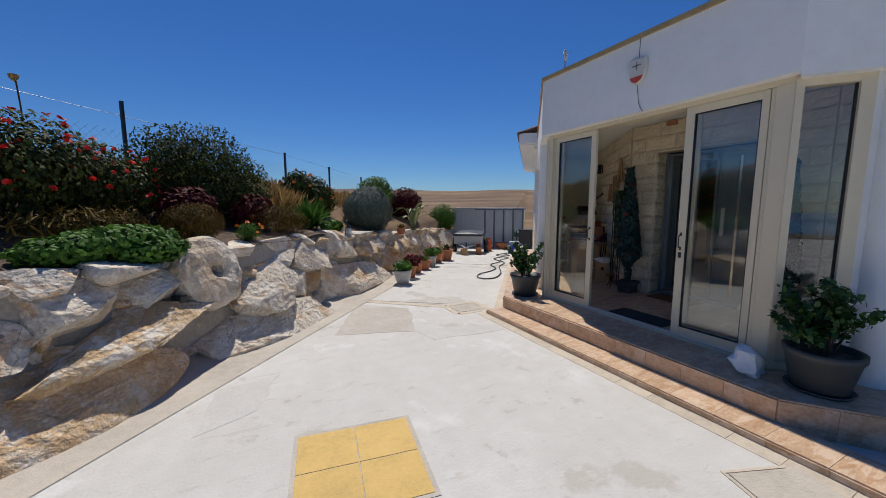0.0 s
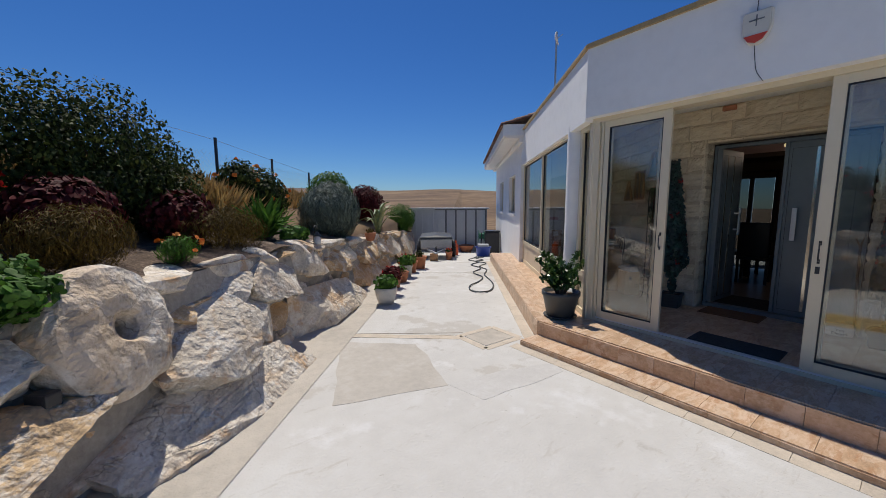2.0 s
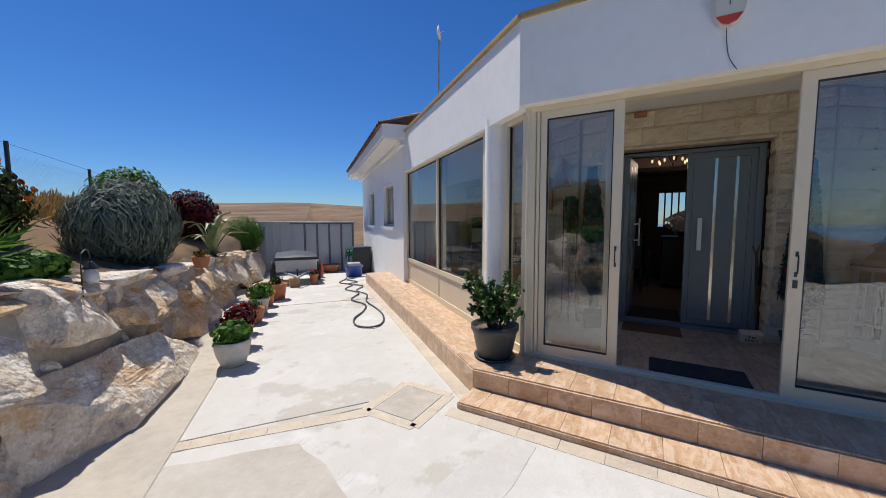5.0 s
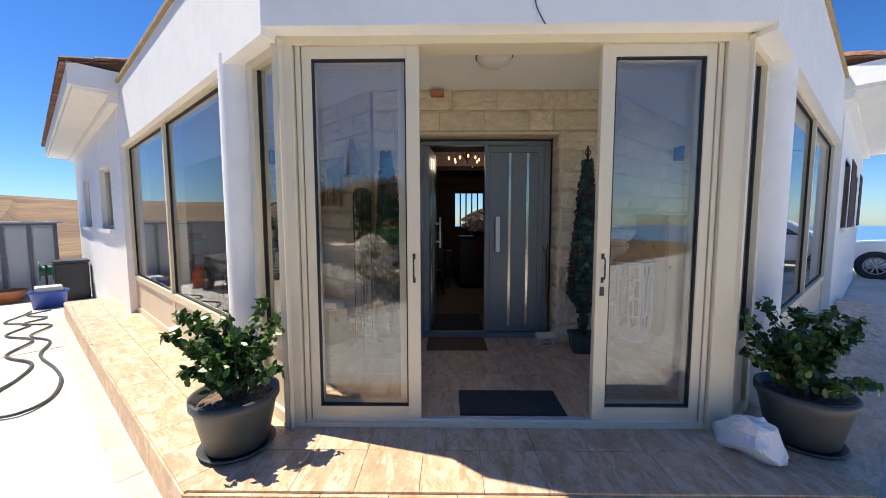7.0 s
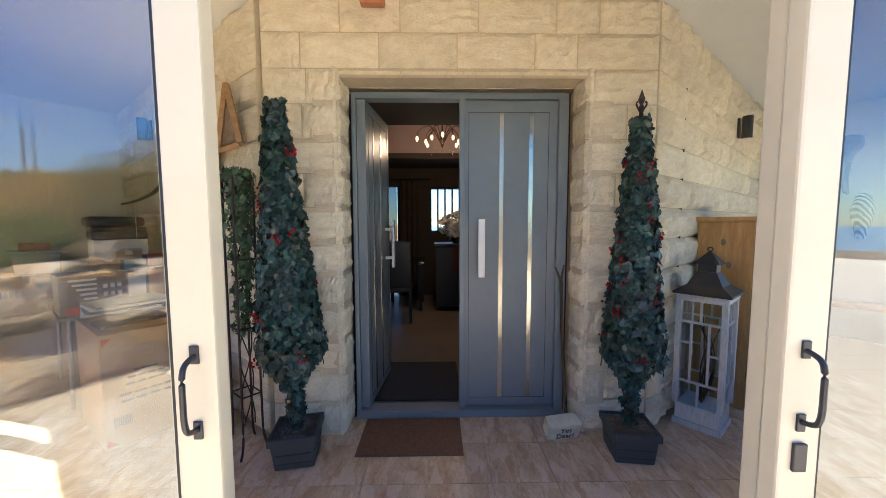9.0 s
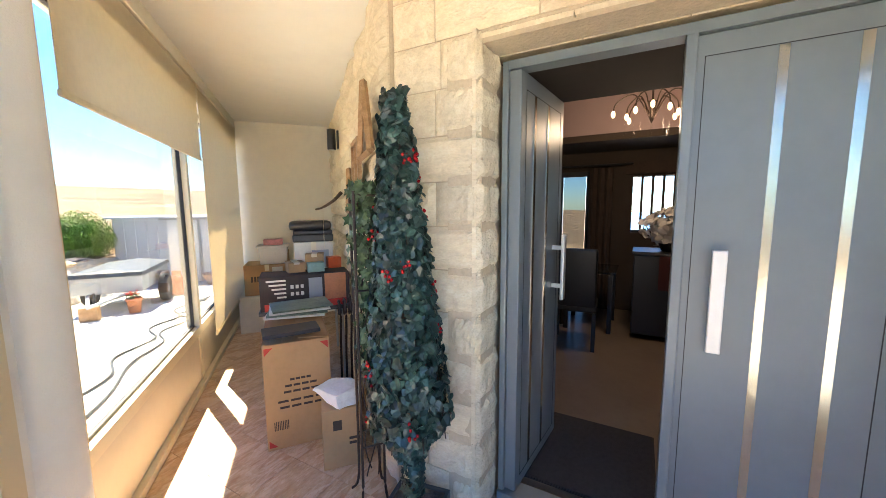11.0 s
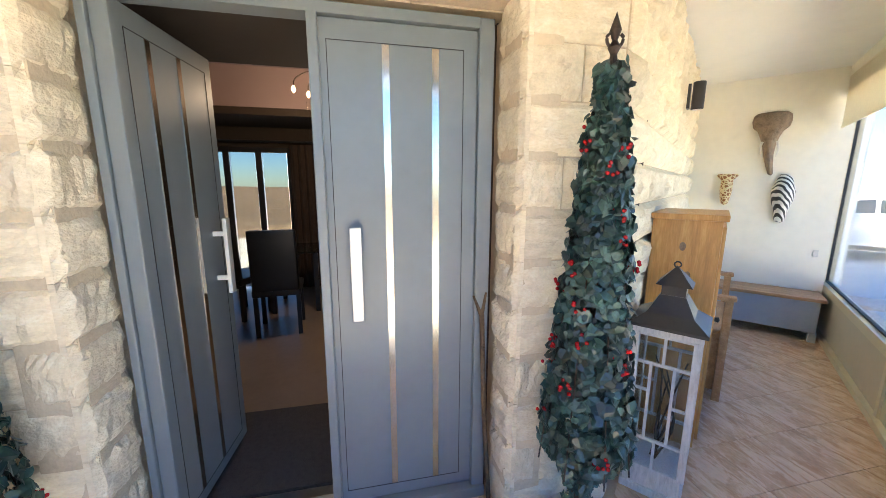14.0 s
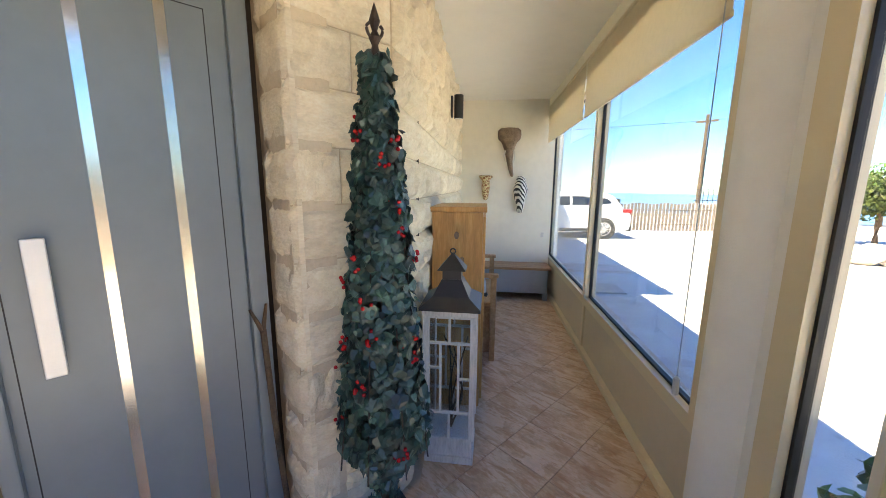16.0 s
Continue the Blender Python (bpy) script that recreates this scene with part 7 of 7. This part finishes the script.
part("branch", tube(smooth_path([(0.15, -0.03, 0.12), (0.1, 0.05, 0.04), (0.25, 0.14, -0.02), (0.42, 0.2, -0.04)], 5), 0.018, 8, None, 0.008), BARK, drift)
part("string", tube([(0.25, 0.14, -0.02), (0.25, 0.14, -0.42)], 0.0025, 5), BLIND, drift)


def blind(M, sg, s0, s1, zb, label, n=0.235, chain=True):
    b = thing("roller_blind", M, label, "roller blind", "porch blinds")
    y = sg * n
    part("roller", tube([(s0, y, 2.86), (s1, y, 2.86)], 0.028, 12), BLIND, b, smooth=True)
    part("fabric", box(s0 + 0.01, s1 - 0.01, y - 0.0015 + sg * 0.02, y + 0.0015 + sg * 0.02, zb, 2.86), BLIND, b)
    part("bottom_bar", box(s0 + 0.01, s1 - 0.01, y - 0.008 + sg * 0.02, y + 0.008 + sg * 0.02, zb - 0.025, zb, 0.004), BLIND, b)
    if chain:
        part("chain", tube([(s0 + 0.035, y + sg * 0.03, 2.85), (s0 + 0.04, y + sg * 0.03, 1.03)], 0.0025, 5), GALV, b)
        part("chain_weight", lathe([(0, 0.95), (0.013, 0.96), (0.013, 1.03), (0, 1.04)], 10, None, s0 + 0.04, y + sg * 0.03), IVORY, b, "small cream chain weight")


blind(ML, -1, 0.79, 2.70, 2.26, "cream roller blind half drawn over the porch window", chain=False)
blind(ML, -1, 2.74, 4.52, 0.72, "cream roller blind drawn fully down", chain=False)
blind(MR, 1, 0.80, 2.70, 2.42, "cream roller blind rolled up high")
blind(MR, 1, 2.74, 4.52, 2.42, "cream roller blind rolled up high", chain=False)

# ---- right porch arm: lantern, cabinet, settle, bench, masks ----
RP = lambda s, n, z=PORCH_Z, rz=0: MR @ pose(s, n, z, 0, 0, rz)
lan = thing("floor_lantern", RP(1.245, 1.245, PORCH_Z, -1), "tall whitewashed wooden lantern with a dark metal roof", "lantern")
W = 0.124
part("base", box(-W - 0.012, W + 0.012, -W - 0.012, W + 0.012, 0, 0.04, 0.004), WHITEWASH, lan)
part("plinth", box(-W, W, -W, W, 0.041, 0.15, 0.004), WHITEWASH, lan)
part("top_plate", box(-W - 0.02, W + 0.02, -W - 0.02, W + 0.02, 0.86, 0.89, 0.004), WHITEWASH, lan)
for sx in (-1, 1):
    for sy in (-1, 1):
        part("corner_post", box(sx * W - 0.016, sx * W + 0.016, sy * W - 0.016, sy * W + 0.016, 0.151, 0.859, 0.003), WHITEWASH, lan)
for k in range(4):
    face = part("side_frame", box(-W + 0.016, W - 0.016, W - 0.008, W + 0.008, 0.845, 0.8595), WHITEWASH, lan)
    face.matrix_local = pose(0, 0, 0, 0, 0, 90 * k)
    for a, b, c, d in ((-W + 0.016, W - 0.016, 0.70, 0.714), (-W + 0.016, W - 0.016, 0.30, 0.314), (-0.055, -0.042, 0.314, 0.70), (0.042, 0.055, 0.314, 0.70), (-0.006, 0.006, 0.714, 0.845), (-0.006, 0.006, 0.151, 0.30), (-W + 0.016, -0.055, 0.50, 0.512), (0.055, W - 0.016, 0.56, 0.572)):
        part("glazing_bar", box(a, b, W - 0.007, W + 0.006, c, d), WHITEWASH, face)
    pn = part("pane", box(-W + 0.016, W - 0.016, W - 0.012, W - 0.0095, 0.151, 0.845), CLEAR, face)
    pn.visible_shadow = False
bm = bmesh.new()
prev = None
for r, z in ((W + 0.035, 0.891), (W + 0.035, 0.905), (W * 0.78, 0.95), (W * 0.45, 1.03), (W * 0.42, 1.035)):
    ring = [bm.verts.new((sx * r, sy * r, z)) for sx, sy in ((-1, -1), (1, -1), (1, 1), (-1, 1))]
    if prev:
        for i in range(4):
            bm.faces.new((prev[i], prev[(i + 1) % 4], ring[(i + 1) % 4], ring[i]))
    else:
        bm.faces.new(ring)
    prev = ring
bm.faces.new(prev)
part("metal_roof", bm, BLACK, lan, "dark metal pagoda roof")
part("vent_box", box(-0.05, 0.05, -0.05, 0.05, 1.036, 1.085), BLACK, lan)
bm = bmesh.new()
ring = [bm.verts.new((sx * 0.075, sy * 0.075, 1.086)) for sx, sy in ((-1, -1), (1, -1), (1, 1), (-1, 1))]
tip = bm.verts.new((0, 0, 1.175))
bm.faces.new(ring)
for i in range(4):
    bm.faces.new((ring[i], ring[(i + 1) % 4], tip))
part("cap", bm, BLACK, lan)
part("ring", tube([(0.0, 0.014 * math.cos(a), 1.180 + 0.014 * math.sin(a)) for a in [i * math.pi / 6 for i in range(13)]], 0.004, 6), BLACK, lan)
tw = thing("twig_decoration", RP(1.245, 1.245, PORCH_Z + 0.152), "bare twisted grey branch inside the lantern", "branch")
rng = random.Random(98)
for i in range(6):
    part("twig", tube(smooth_path([(rng.uniform(-.03, .03), rng.uniform(-.03, .03), 0), (rng.uniform(-.07, .07), rng.uniform(-.07, .07), 0.25), (rng.uniform(-.1, .1), rng.uniform(-.1, .1), rng.uniform(0.4, 0.62))], 5), 0.007, 6, None, 0.003), BARK, tw)

cab = thing("pine_cabinet", RP(1.92, 1.25), "tall honey-coloured pine cabinet with dark knots", "cabinet")
part("body", box(-0.26, 0.26, -0.16, 0.17, 0.0, 1.36, 0.004), PINE, cab)
part("top", box(-0.28, 0.28, -0.185, 0.18, 1.361, 1.395, 0.006), PINE, cab)
dr = part("door", box(-0.24, 0.24, -0.178, -0.161, 0.05, 1.33, 0.004), PINE, cab)
part("knob", lathe([(0, 0), (0.012, 0.0), (0.016, 0.02), (0, 0.026)], 12), BLACK, dr).matrix_local = pose(-0.2, -0.179, 0.8, 90, 0, 0)
rng = random.Random(99)
for i in range(5):
    part("knot", lathe([(0, 0), (0.014, 0.001), (0.016, 0)], 12), CARVED, cab).matrix_local = pose(-0.262, rng.uniform(-.12, .12), rng.uniform(0.6, 1.25), 0, -90, 0) @ Matrix.Diagonal((1.6, 1, 1, 1))
settle = thing("wooden_settle", RP(2.80, 1.20), "oak storage settle with slatted arms and a cushion", "settle")
part("chest", box(-0.42, 0.42, -0.22, 0.20, 0.06, 0.50, 0.006), OAK, settle)
part("chest_panel", box(-0.34, 0.34, -0.228, -0.219, 0.13, 0.43, 0.004), OAK, settle)
for x in (-0.44, 0.44):
    part("arm", box(x - 0.035, x + 0.035, -0.25, 0.2, 0.76, 0.79, 0.008), OAK, settle)
    part("front_post", box(x - 0.025, x + 0.025, -0.235, -0.185, 0, 0.76, 0.005), OAK, settle)
    part("back_post", box(x - 0.025, x + 0.025, 0.16, 0.205, 0, 0.98, 0.005), OAK, settle)
    for y in (-0.10, -0.01, 0.08):
        part("arm_slat", box(x - 0.008, x + 0.008, y - 0.02, y + 0.02, 0.50, 0.76), OAK, settle)
part("back_rail", box(-0.42, 0.42, 0.17, 0.195, 0.86, 0.98, 0.006), OAK, settle)
part("seat_lid", box(-0.415, 0.415, -0.24, 0.16, 0.501, 0.525, 0.005), OAK, settle)
cu_ = thing("cushion", RP(2.74, 1.20, PORCH_Z + 0.526), "pale blue patterned cushion on the settle", "cushion")
part("pad", box(-0.18, 0.18, -0.15, 0.15, 0, 0.09, 0.04), GREY_PAINT, cu_, smooth=True)
bench = thing("storage_bench", RP(4.34, 0.68, PORCH_Z, 90), "grey painted storage bench with an oak top", "bench")
part("chest", box(-0.46, 0.46, -0.18, 0.18, 0.10, 0.42, 0.006), GREY_PAINT, bench)
part("lid", box(-0.50, 0.50, -0.20, 0.20, 0.421, 0.455, 0.006), OAK, bench, "natural oak lid")
for x in (-0.44, 0.44):
    for y in (-0.15, 0.15):
        part("leg", box(x - 0.03, x + 0.03, y - 0.03, y + 0.03, 0, 0.10, 0.004), GREY_PAINT, bench)


def mask_mesh(name, m, rows, depth, material, label):
    """A carved wall mask: oval cross-sections from top to bottom, one plain mesh."""
    bm = bmesh.new()
    prev = None
    for z, w, d, cx in rows:
        ring = [bm.verts.new((cx + w * math.cos(a), -depth * d * max(0, math.sin(a)) - 0.002, z)) for a in [math.pi * i / 12 for i in range(13)]]
        if prev:
            for i in range(12):
                bm.faces.new((prev[i], prev[i + 1], ring[i + 1], ring[i]))
        prev = ring
    ob = finish(name, bm, material, None, True)
    ob.matrix_world = m
    return tagged(ob, label, "wall mask", "carved animal masks")


zebra_mat = bpy.data.materials.new("striped_carving")
zebra_mat.use_nodes = True
nt = zebra_mat.node_tree
wv, rp, tc = nt.nodes.new("ShaderNodeTexWave"), nt.nodes.new("ShaderNodeValToRGB"), nt.nodes.new("ShaderNodeTexCoord")
wv.inputs["Scale"].default_value, wv.inputs["Distortion"].default_value, wv.inputs["Detail"].default_value = 9, 4.0, 1.5
wv.bands_direction = "DIAGONAL"
rp.color_ramp.interpolation = "CONSTANT"
rp.color_ramp.elements[0].color, rp.color_ramp.elements[1].color = (0.02, 0.02, 0.02, 1), (0.68, 0.66, 0.62, 1)
rp.color_ramp.elements[1].position = 0.45
nt.links.new(tc.outputs["Object"], wv.inputs["Vector"]), nt.links.new(wv.outputs["Fac"], rp.inputs[0]), nt.links.new(rp.outputs[0], nt.nodes["Principled BSDF"].inputs["Base Color"])
nt.nodes["Principled BSDF"].inputs["Roughness"].default_value = 0.55
spot_mat = bpy.data.materials.new("spotted_carving")
spot_mat.use_nodes = True
nt = spot_mat.node_tree
wv, rp, tc = nt.nodes.new("ShaderNodeTexVoronoi"), nt.nodes.new("ShaderNodeValToRGB"), nt.nodes.new("ShaderNodeTexCoord")
wv.feature = "DISTANCE_TO_EDGE"
wv.inputs["Scale"].default_value = 26
rp.color_ramp.interpolation = "CONSTANT"
rp.color_ramp.elements[0].color, rp.color_ramp.elements[1].color = (0.70, 0.55, 0.30, 1), (0.30, 0.11, 0.03, 1)
rp.color_ramp.elements[1].position = 0.13
nt.links.new(tc.outputs["Object"], wv.inputs["Vector"]), nt.links.new(wv.outputs[0], rp.inputs[0]), nt.links.new(rp.outputs[0], nt.nodes["Principled BSDF"].inputs["Base Color"])
nt.nodes["Principled BSDF"].inputs["Roughness"].default_value = 0.6


def on_end(n, z):
    return MR @ pose(4.578, n, z, 0, 0, -90)


ele = mask_mesh("elephant_mask", on_end(0.77, 2.28), [(0.335, 0.04, 0.2, 0), (0.325, 0.125, 0.5, 0), (0.30, 0.155, 0.6, 0), (0.24, 0.162, 0.62, 0), (0.18, 0.15, 0.8, 0), (0.135, 0.105, 1.0, 0), (0.07, 0.078, 1.0, 0), (-0.02, 0.055, 0.9, 0.005), (-0.12, 0.042, 0.8, 0.012), (-0.22, 0.032, 0.7, 0.03), (-0.31, 0.024, 0.6, 0.05), (-0.33, 0.005, 0.3, 0.055)], 0.13, CARVED, "carved dark wooden elephant head with pale tusks")
bm = tube(smooth_path([(0.06, -0.09, 0.02), (0.075, -0.11, -0.06), (0.06, -0.13, -0.14)], 4), 0.014, 8, None, 0.004)
tube(smooth_path([(-0.06, -0.09, 0.02), (-0.07, -0.11, -0.06), (-0.05, -0.13, -0.14)], 4), 0.014, 8, bm, 0.004)
part("tusks", bm, IVORY, ele, "pale ivory-painted tusks")
mask_mesh("zebra_mask", on_end(0.59, 1.70), [(0.26, 0.03, 0.4, -0.01), (0.23, 0.06, 0.6, 0), (0.17, 0.075, 0.9, 0), (0.08, 0.10, 1.0, 0), (-0.02, 0.09, 1.0, 0), (-0.12, 0.06, 0.9, 0), (-0.19, 0.05, 0.9, 0), (-0.24, 0.04, 0.8, 0), (-0.255, 0.01, 0.3, 0)], 0.11, zebra_mat, "carved zebra head painted in black and white stripes")
mask_mesh("giraffe_mask", on_end(1.08, 1.80), [(0.17, 0.09, 0.3, 0), (0.15, 0.10, 0.6, 0), (0.10, 0.055, 0.9, 0), (0.0, 0.06, 1.0, 0), (-0.08, 0.05, 1.0, 0), (-0.16, 0.035, 0.9, 0), (-0.18, 0.01, 0.3, 0)], 0.10, spot_mat, "carved giraffe head with brown spots")
sw = thing("light_switch", on_end(0.26, 1.14), "small pale wall switch", "switch")
part("plate", box(-0.02, 0.02, -0.01, 0.0, -0.035, 0.035, 0.003), IVORY, sw)

# ---- yard beyond the right-hand windows ----
CARM = pose(11.2, -10.0, 0, 0, 0, 41)        # local x points to the front
car = thing("car", CARM, "white compact SUV parked in the yard", "car")
bm = bmesh.new()


def shell(outline, half, taper, bm):
    a = [bm.verts.new((x, -half * (1 - taper * max(0, z - 0.9)), z)) for x, z in outline]
    b = [bm.verts.new((x, half * (1 - taper * max(0, z - 0.9)), z)) for x, z in outline]
    bm.faces.new(a), bm.faces.new(b)
    for i in range(len(outline)):
        j = (i + 1) % len(outline)
        bm.faces.new((a[i], a[j], b[j], b[i]))


shell([(-2.22, 0.30), (-2.30, 0.55), (-2.28, 0.90), (-2.10, 1.08), (-1.0, 1.10), (0.9, 1.05), (1.6, 1.00), (2.15, 0.88), (2.30, 0.65), (2.28, 0.30)], 0.91, 0.25, bm)
bmesh.ops.bevel(bm, geom=bm.edges[:], offset=0.05, segments=3, affect="EDGES")
body = part("body", bm, CARPAINT, car, smooth=False)
bm = bmesh.new()
shell([(-2.05, 1.06), (-1.72, 1.52), (-1.35, 1.64), (-0.4, 1.69), (0.35, 1.62), (1.15, 1.05)], 0.86, 0.30, bm)
bmesh.ops.bevel(bm, geom=bm.edges[:], offset=0.04, segments=2, affect="EDGES")
part("cabin", bm, CARPAINT, car)
for sy in (-1, 1):
    for nm, poly in (("side_window", [(-1.15, 1.20), (-1.15, 1.47), (-0.28, 1.52), (-0.28, 1.18)]), ("side_window", [(-0.20, 1.18), (-0.20, 1.52), (0.32, 1.46), (0.80, 1.15)]), ("quarter_window", [(-1.66, 1.26), (-1.50, 1.42), (-1.22, 1.46), (-1.22, 1.21)])):
        bm = bmesh.new()
        vs = [bm.verts.new((x, sy * (0.862 * (1 - 0.30 * (z - 0.9)) + 0.004), z)) for x, z in poly]
        bm.faces.new(vs)
        part(nm, bm, CARGLASS, car)
    part("tail_light", box(-2.30, -1.98, sy * 0.80 - 0.09, sy * 0.80 + 0.09, 0.92, 1.06, 0.02), RED_LENS, car)
    part("sill_trim", box(-1.0, 0.98, sy * 0.905 - 0.02, sy * 0.905 + 0.02, 0.26, 0.38, 0.01), BLACK, car)
    part("door_handle", box(-0.62, -0.44, sy * 0.89 - 0.02, sy * 0.89 + 0.02, 0.93, 0.96, 0.006), CARPAINT, car)
    for x in (-1.38, 1.36):
        arch = part("wheel_arch", lathe([(0.30, -0.02), (0.40, -0.02), (0.40, 0.02), (0.30, 0.02)], 28), BLACK, car)
        arch.matrix_local = pose(x, sy * 0.90, 0.36, 90, 0, 0)
        w = part("wheel", lathe([(0.20, -0.11), (0.33, -0.115), (0.36, -0.08), (0.36, 0.08), (0.33, 0.115), (0.20, 0.11)], 32), RUBBER, car)
        w.matrix_local = pose(x, sy * 0.83, 0.36, 90, 0, 0)
        bm = lathe([(0, -0.10), (0.05, -0.10), (0.05, 0.10), (0, 0.10)], 16)
        for q in range(10):
            a = q * math.pi / 5
            tube([(0.04 * math.cos(a), 0.04 * math.sin(a), 0.105), (0.22 * math.cos(a), 0.22 * math.sin(a), 0.11)], 0.018, 6, bm)
            tube([(0.04 * math.cos(a), 0.04 * math.sin(a), -0.105), (0.22 * math.cos(a), 0.22 * math.sin(a), -0.11)], 0.018, 6, bm)
        lathe([(0.21, -0.115), (0.235, -0.115), (0.235, 0.115), (0.21, 0.115)], 32, bm)
        part("rim", bm, ALLOY, w)
part("rear_window", box(-2.0, -1.9, -0.55, 0.55, 1.14, 1.42), CARGLASS, car)
part("rear_bumper", box(-2.34, -2.15, -0.85, 0.85, 0.28, 0.50, 0.03), BLACK, car)
pf = thing("picket_fence", pose(0, 0, 0), "dark weathered timber picket fence at the yard edge", "fence")
fa, fb = Vector((13.2, -10.6)), Vector((6.6, -16.9))
n = 62
me = None
for i in range(n):
    p = fa + (fb - fa) * (i / n)
    ang = math.degrees(math.atan2(fb.y - fa.y, fb.x - fa.x))
    h = 1.15 + 0.03 * math.sin(i * 7.1)
    m = pose(p.x, p.y, 0.02, 0, 0, ang)
    if me is None:
        ob = part("board", box(-0.052, 0.052, -0.012, 0.012, 0, 1.16, 0.005), PICKET, pf)
        me = ob.data
        ob.matrix_local = m
    else:
        share("board", me, pf, m @ Matrix.Diagonal((1, 1, h / 1.16, 1)))
for z in (0.3, 0.9):
    part("rail", tube([(fa.x, fa.y, z), (fb.x, fb.y, z)], 0.03, 4), PICKET, pf)
gw = finish("boundary_wall", box(-2.2, 2.4, -0.12, 0.12, -0.5, 1.15), WHITE)
gw.matrix_world = pose(6.3, -17.6, 0, 0, 0, 35)
tagged(gw, "low white rendered boundary wall", "wall", kind="structure")
rl = thing("iron_railing", pose(6.3, -17.6, 1.15, 0, 0, 35), "black iron railing along the boundary wall", "railing")
for i in range(24):
    part("bar", box(-2.15 + i * 0.19, -2.13 + i * 0.19, -0.01, 0.01, 0, 0.62), BLACK, rl)
for z in (0.12, 0.58):
    part("rail", box(-2.2, 2.4, -0.012, 0.012, z, z + 0.025), BLACK, rl)
pole = thing("utility_pole", pose(9.2, -21.5, -0.3), "slim wooden utility pole with a crossarm and wires", "pole")
part("post", tube([(0, 0, 0), (0, 0, 6.0)], 0.10, 10, None, 0.075), BARK, pole)
part("crossarm", box(-0.5, 0.5, -0.05, 0.05, 5.6, 5.7), BARK, pole)
part("lamp_arm", tube([(0, 0, 2.3), (-0.7, 0.3, 2.45)], 0.02, 6), GALV, pole)
part("wire", tube([(0.4, 0, 5.7), (14, 9, 5.0), (34, 22, 5.6)], 0.012, 5), BLACK, pole)
part("wire", tube([(-0.4, 0, 5.7), (-12, -4, 5.4), (-32, -10, 6.2)], 0.012, 5), BLACK, pole)
yr = thing("rock_border", pose(2.4, -11.2, 0, 0, 0, 20), "border of pale boulders round a planted bed", "rock border")
for i in range(14):
    rock("boulder", yr, BOULDER, (0.9, 0.7, 0.6), 500 + i, pose(-3.2 + 0.62 * (i % 9), 0.25 * (i // 9), 0.22 + 0.42 * (i // 9), 0, 0, i * 31), 3)
for i, (x, y, r, h) in enumerate(((3.0, -15.5, 0.9, 2.2), (1.2, -14.5, 0.9, 1.9), (4.4, -24.0, 1.3, 3.2), (2.3, -25.0, 1.2, 3.0))):
    rng = random.Random(600 + i)
    tr = thing("garden_tree", pose(x, y, 0), "leafy green garden tree beyond the yard", "tree", "yard trees")
    part("trunk", tube(smooth_path([(0, 0, -0.3), (0.05, 0.02, h * 0.4), (0, 0, h * 0.8)], 4), 0.09, 8, None, 0.03), BARK, tr)
    pts, nms = blob_points(rng, 2600, [(0, 0, h * 0.75, r, r, r * 0.8), (0.4 * r, 0.3 * r, h * 0.6, r * 0.7, r * 0.7, r * 0.6), (-0.4 * r, -0.3 * r, h * 0.65, r * 0.7, r * 0.7, r * 0.6)], 0.5)
    v, f = leaves(rng, pts, nms, 0.13, "oval", 0.8)
    pydata("crown", v, f, LEAF_DK if i < 3 else LEAF_LT, tr)
mh = finish("manhole_cover", box(-0.3, 0.3, -0.25, 0.25, 0, 0.03, 0.01), CONCRETE_WORN)
mh.matrix_world = pose(6.8, -3.84, 0, 0, 0, -50)
tagged(mh, "raised concrete manhole cover in the yard", "manhole cover")
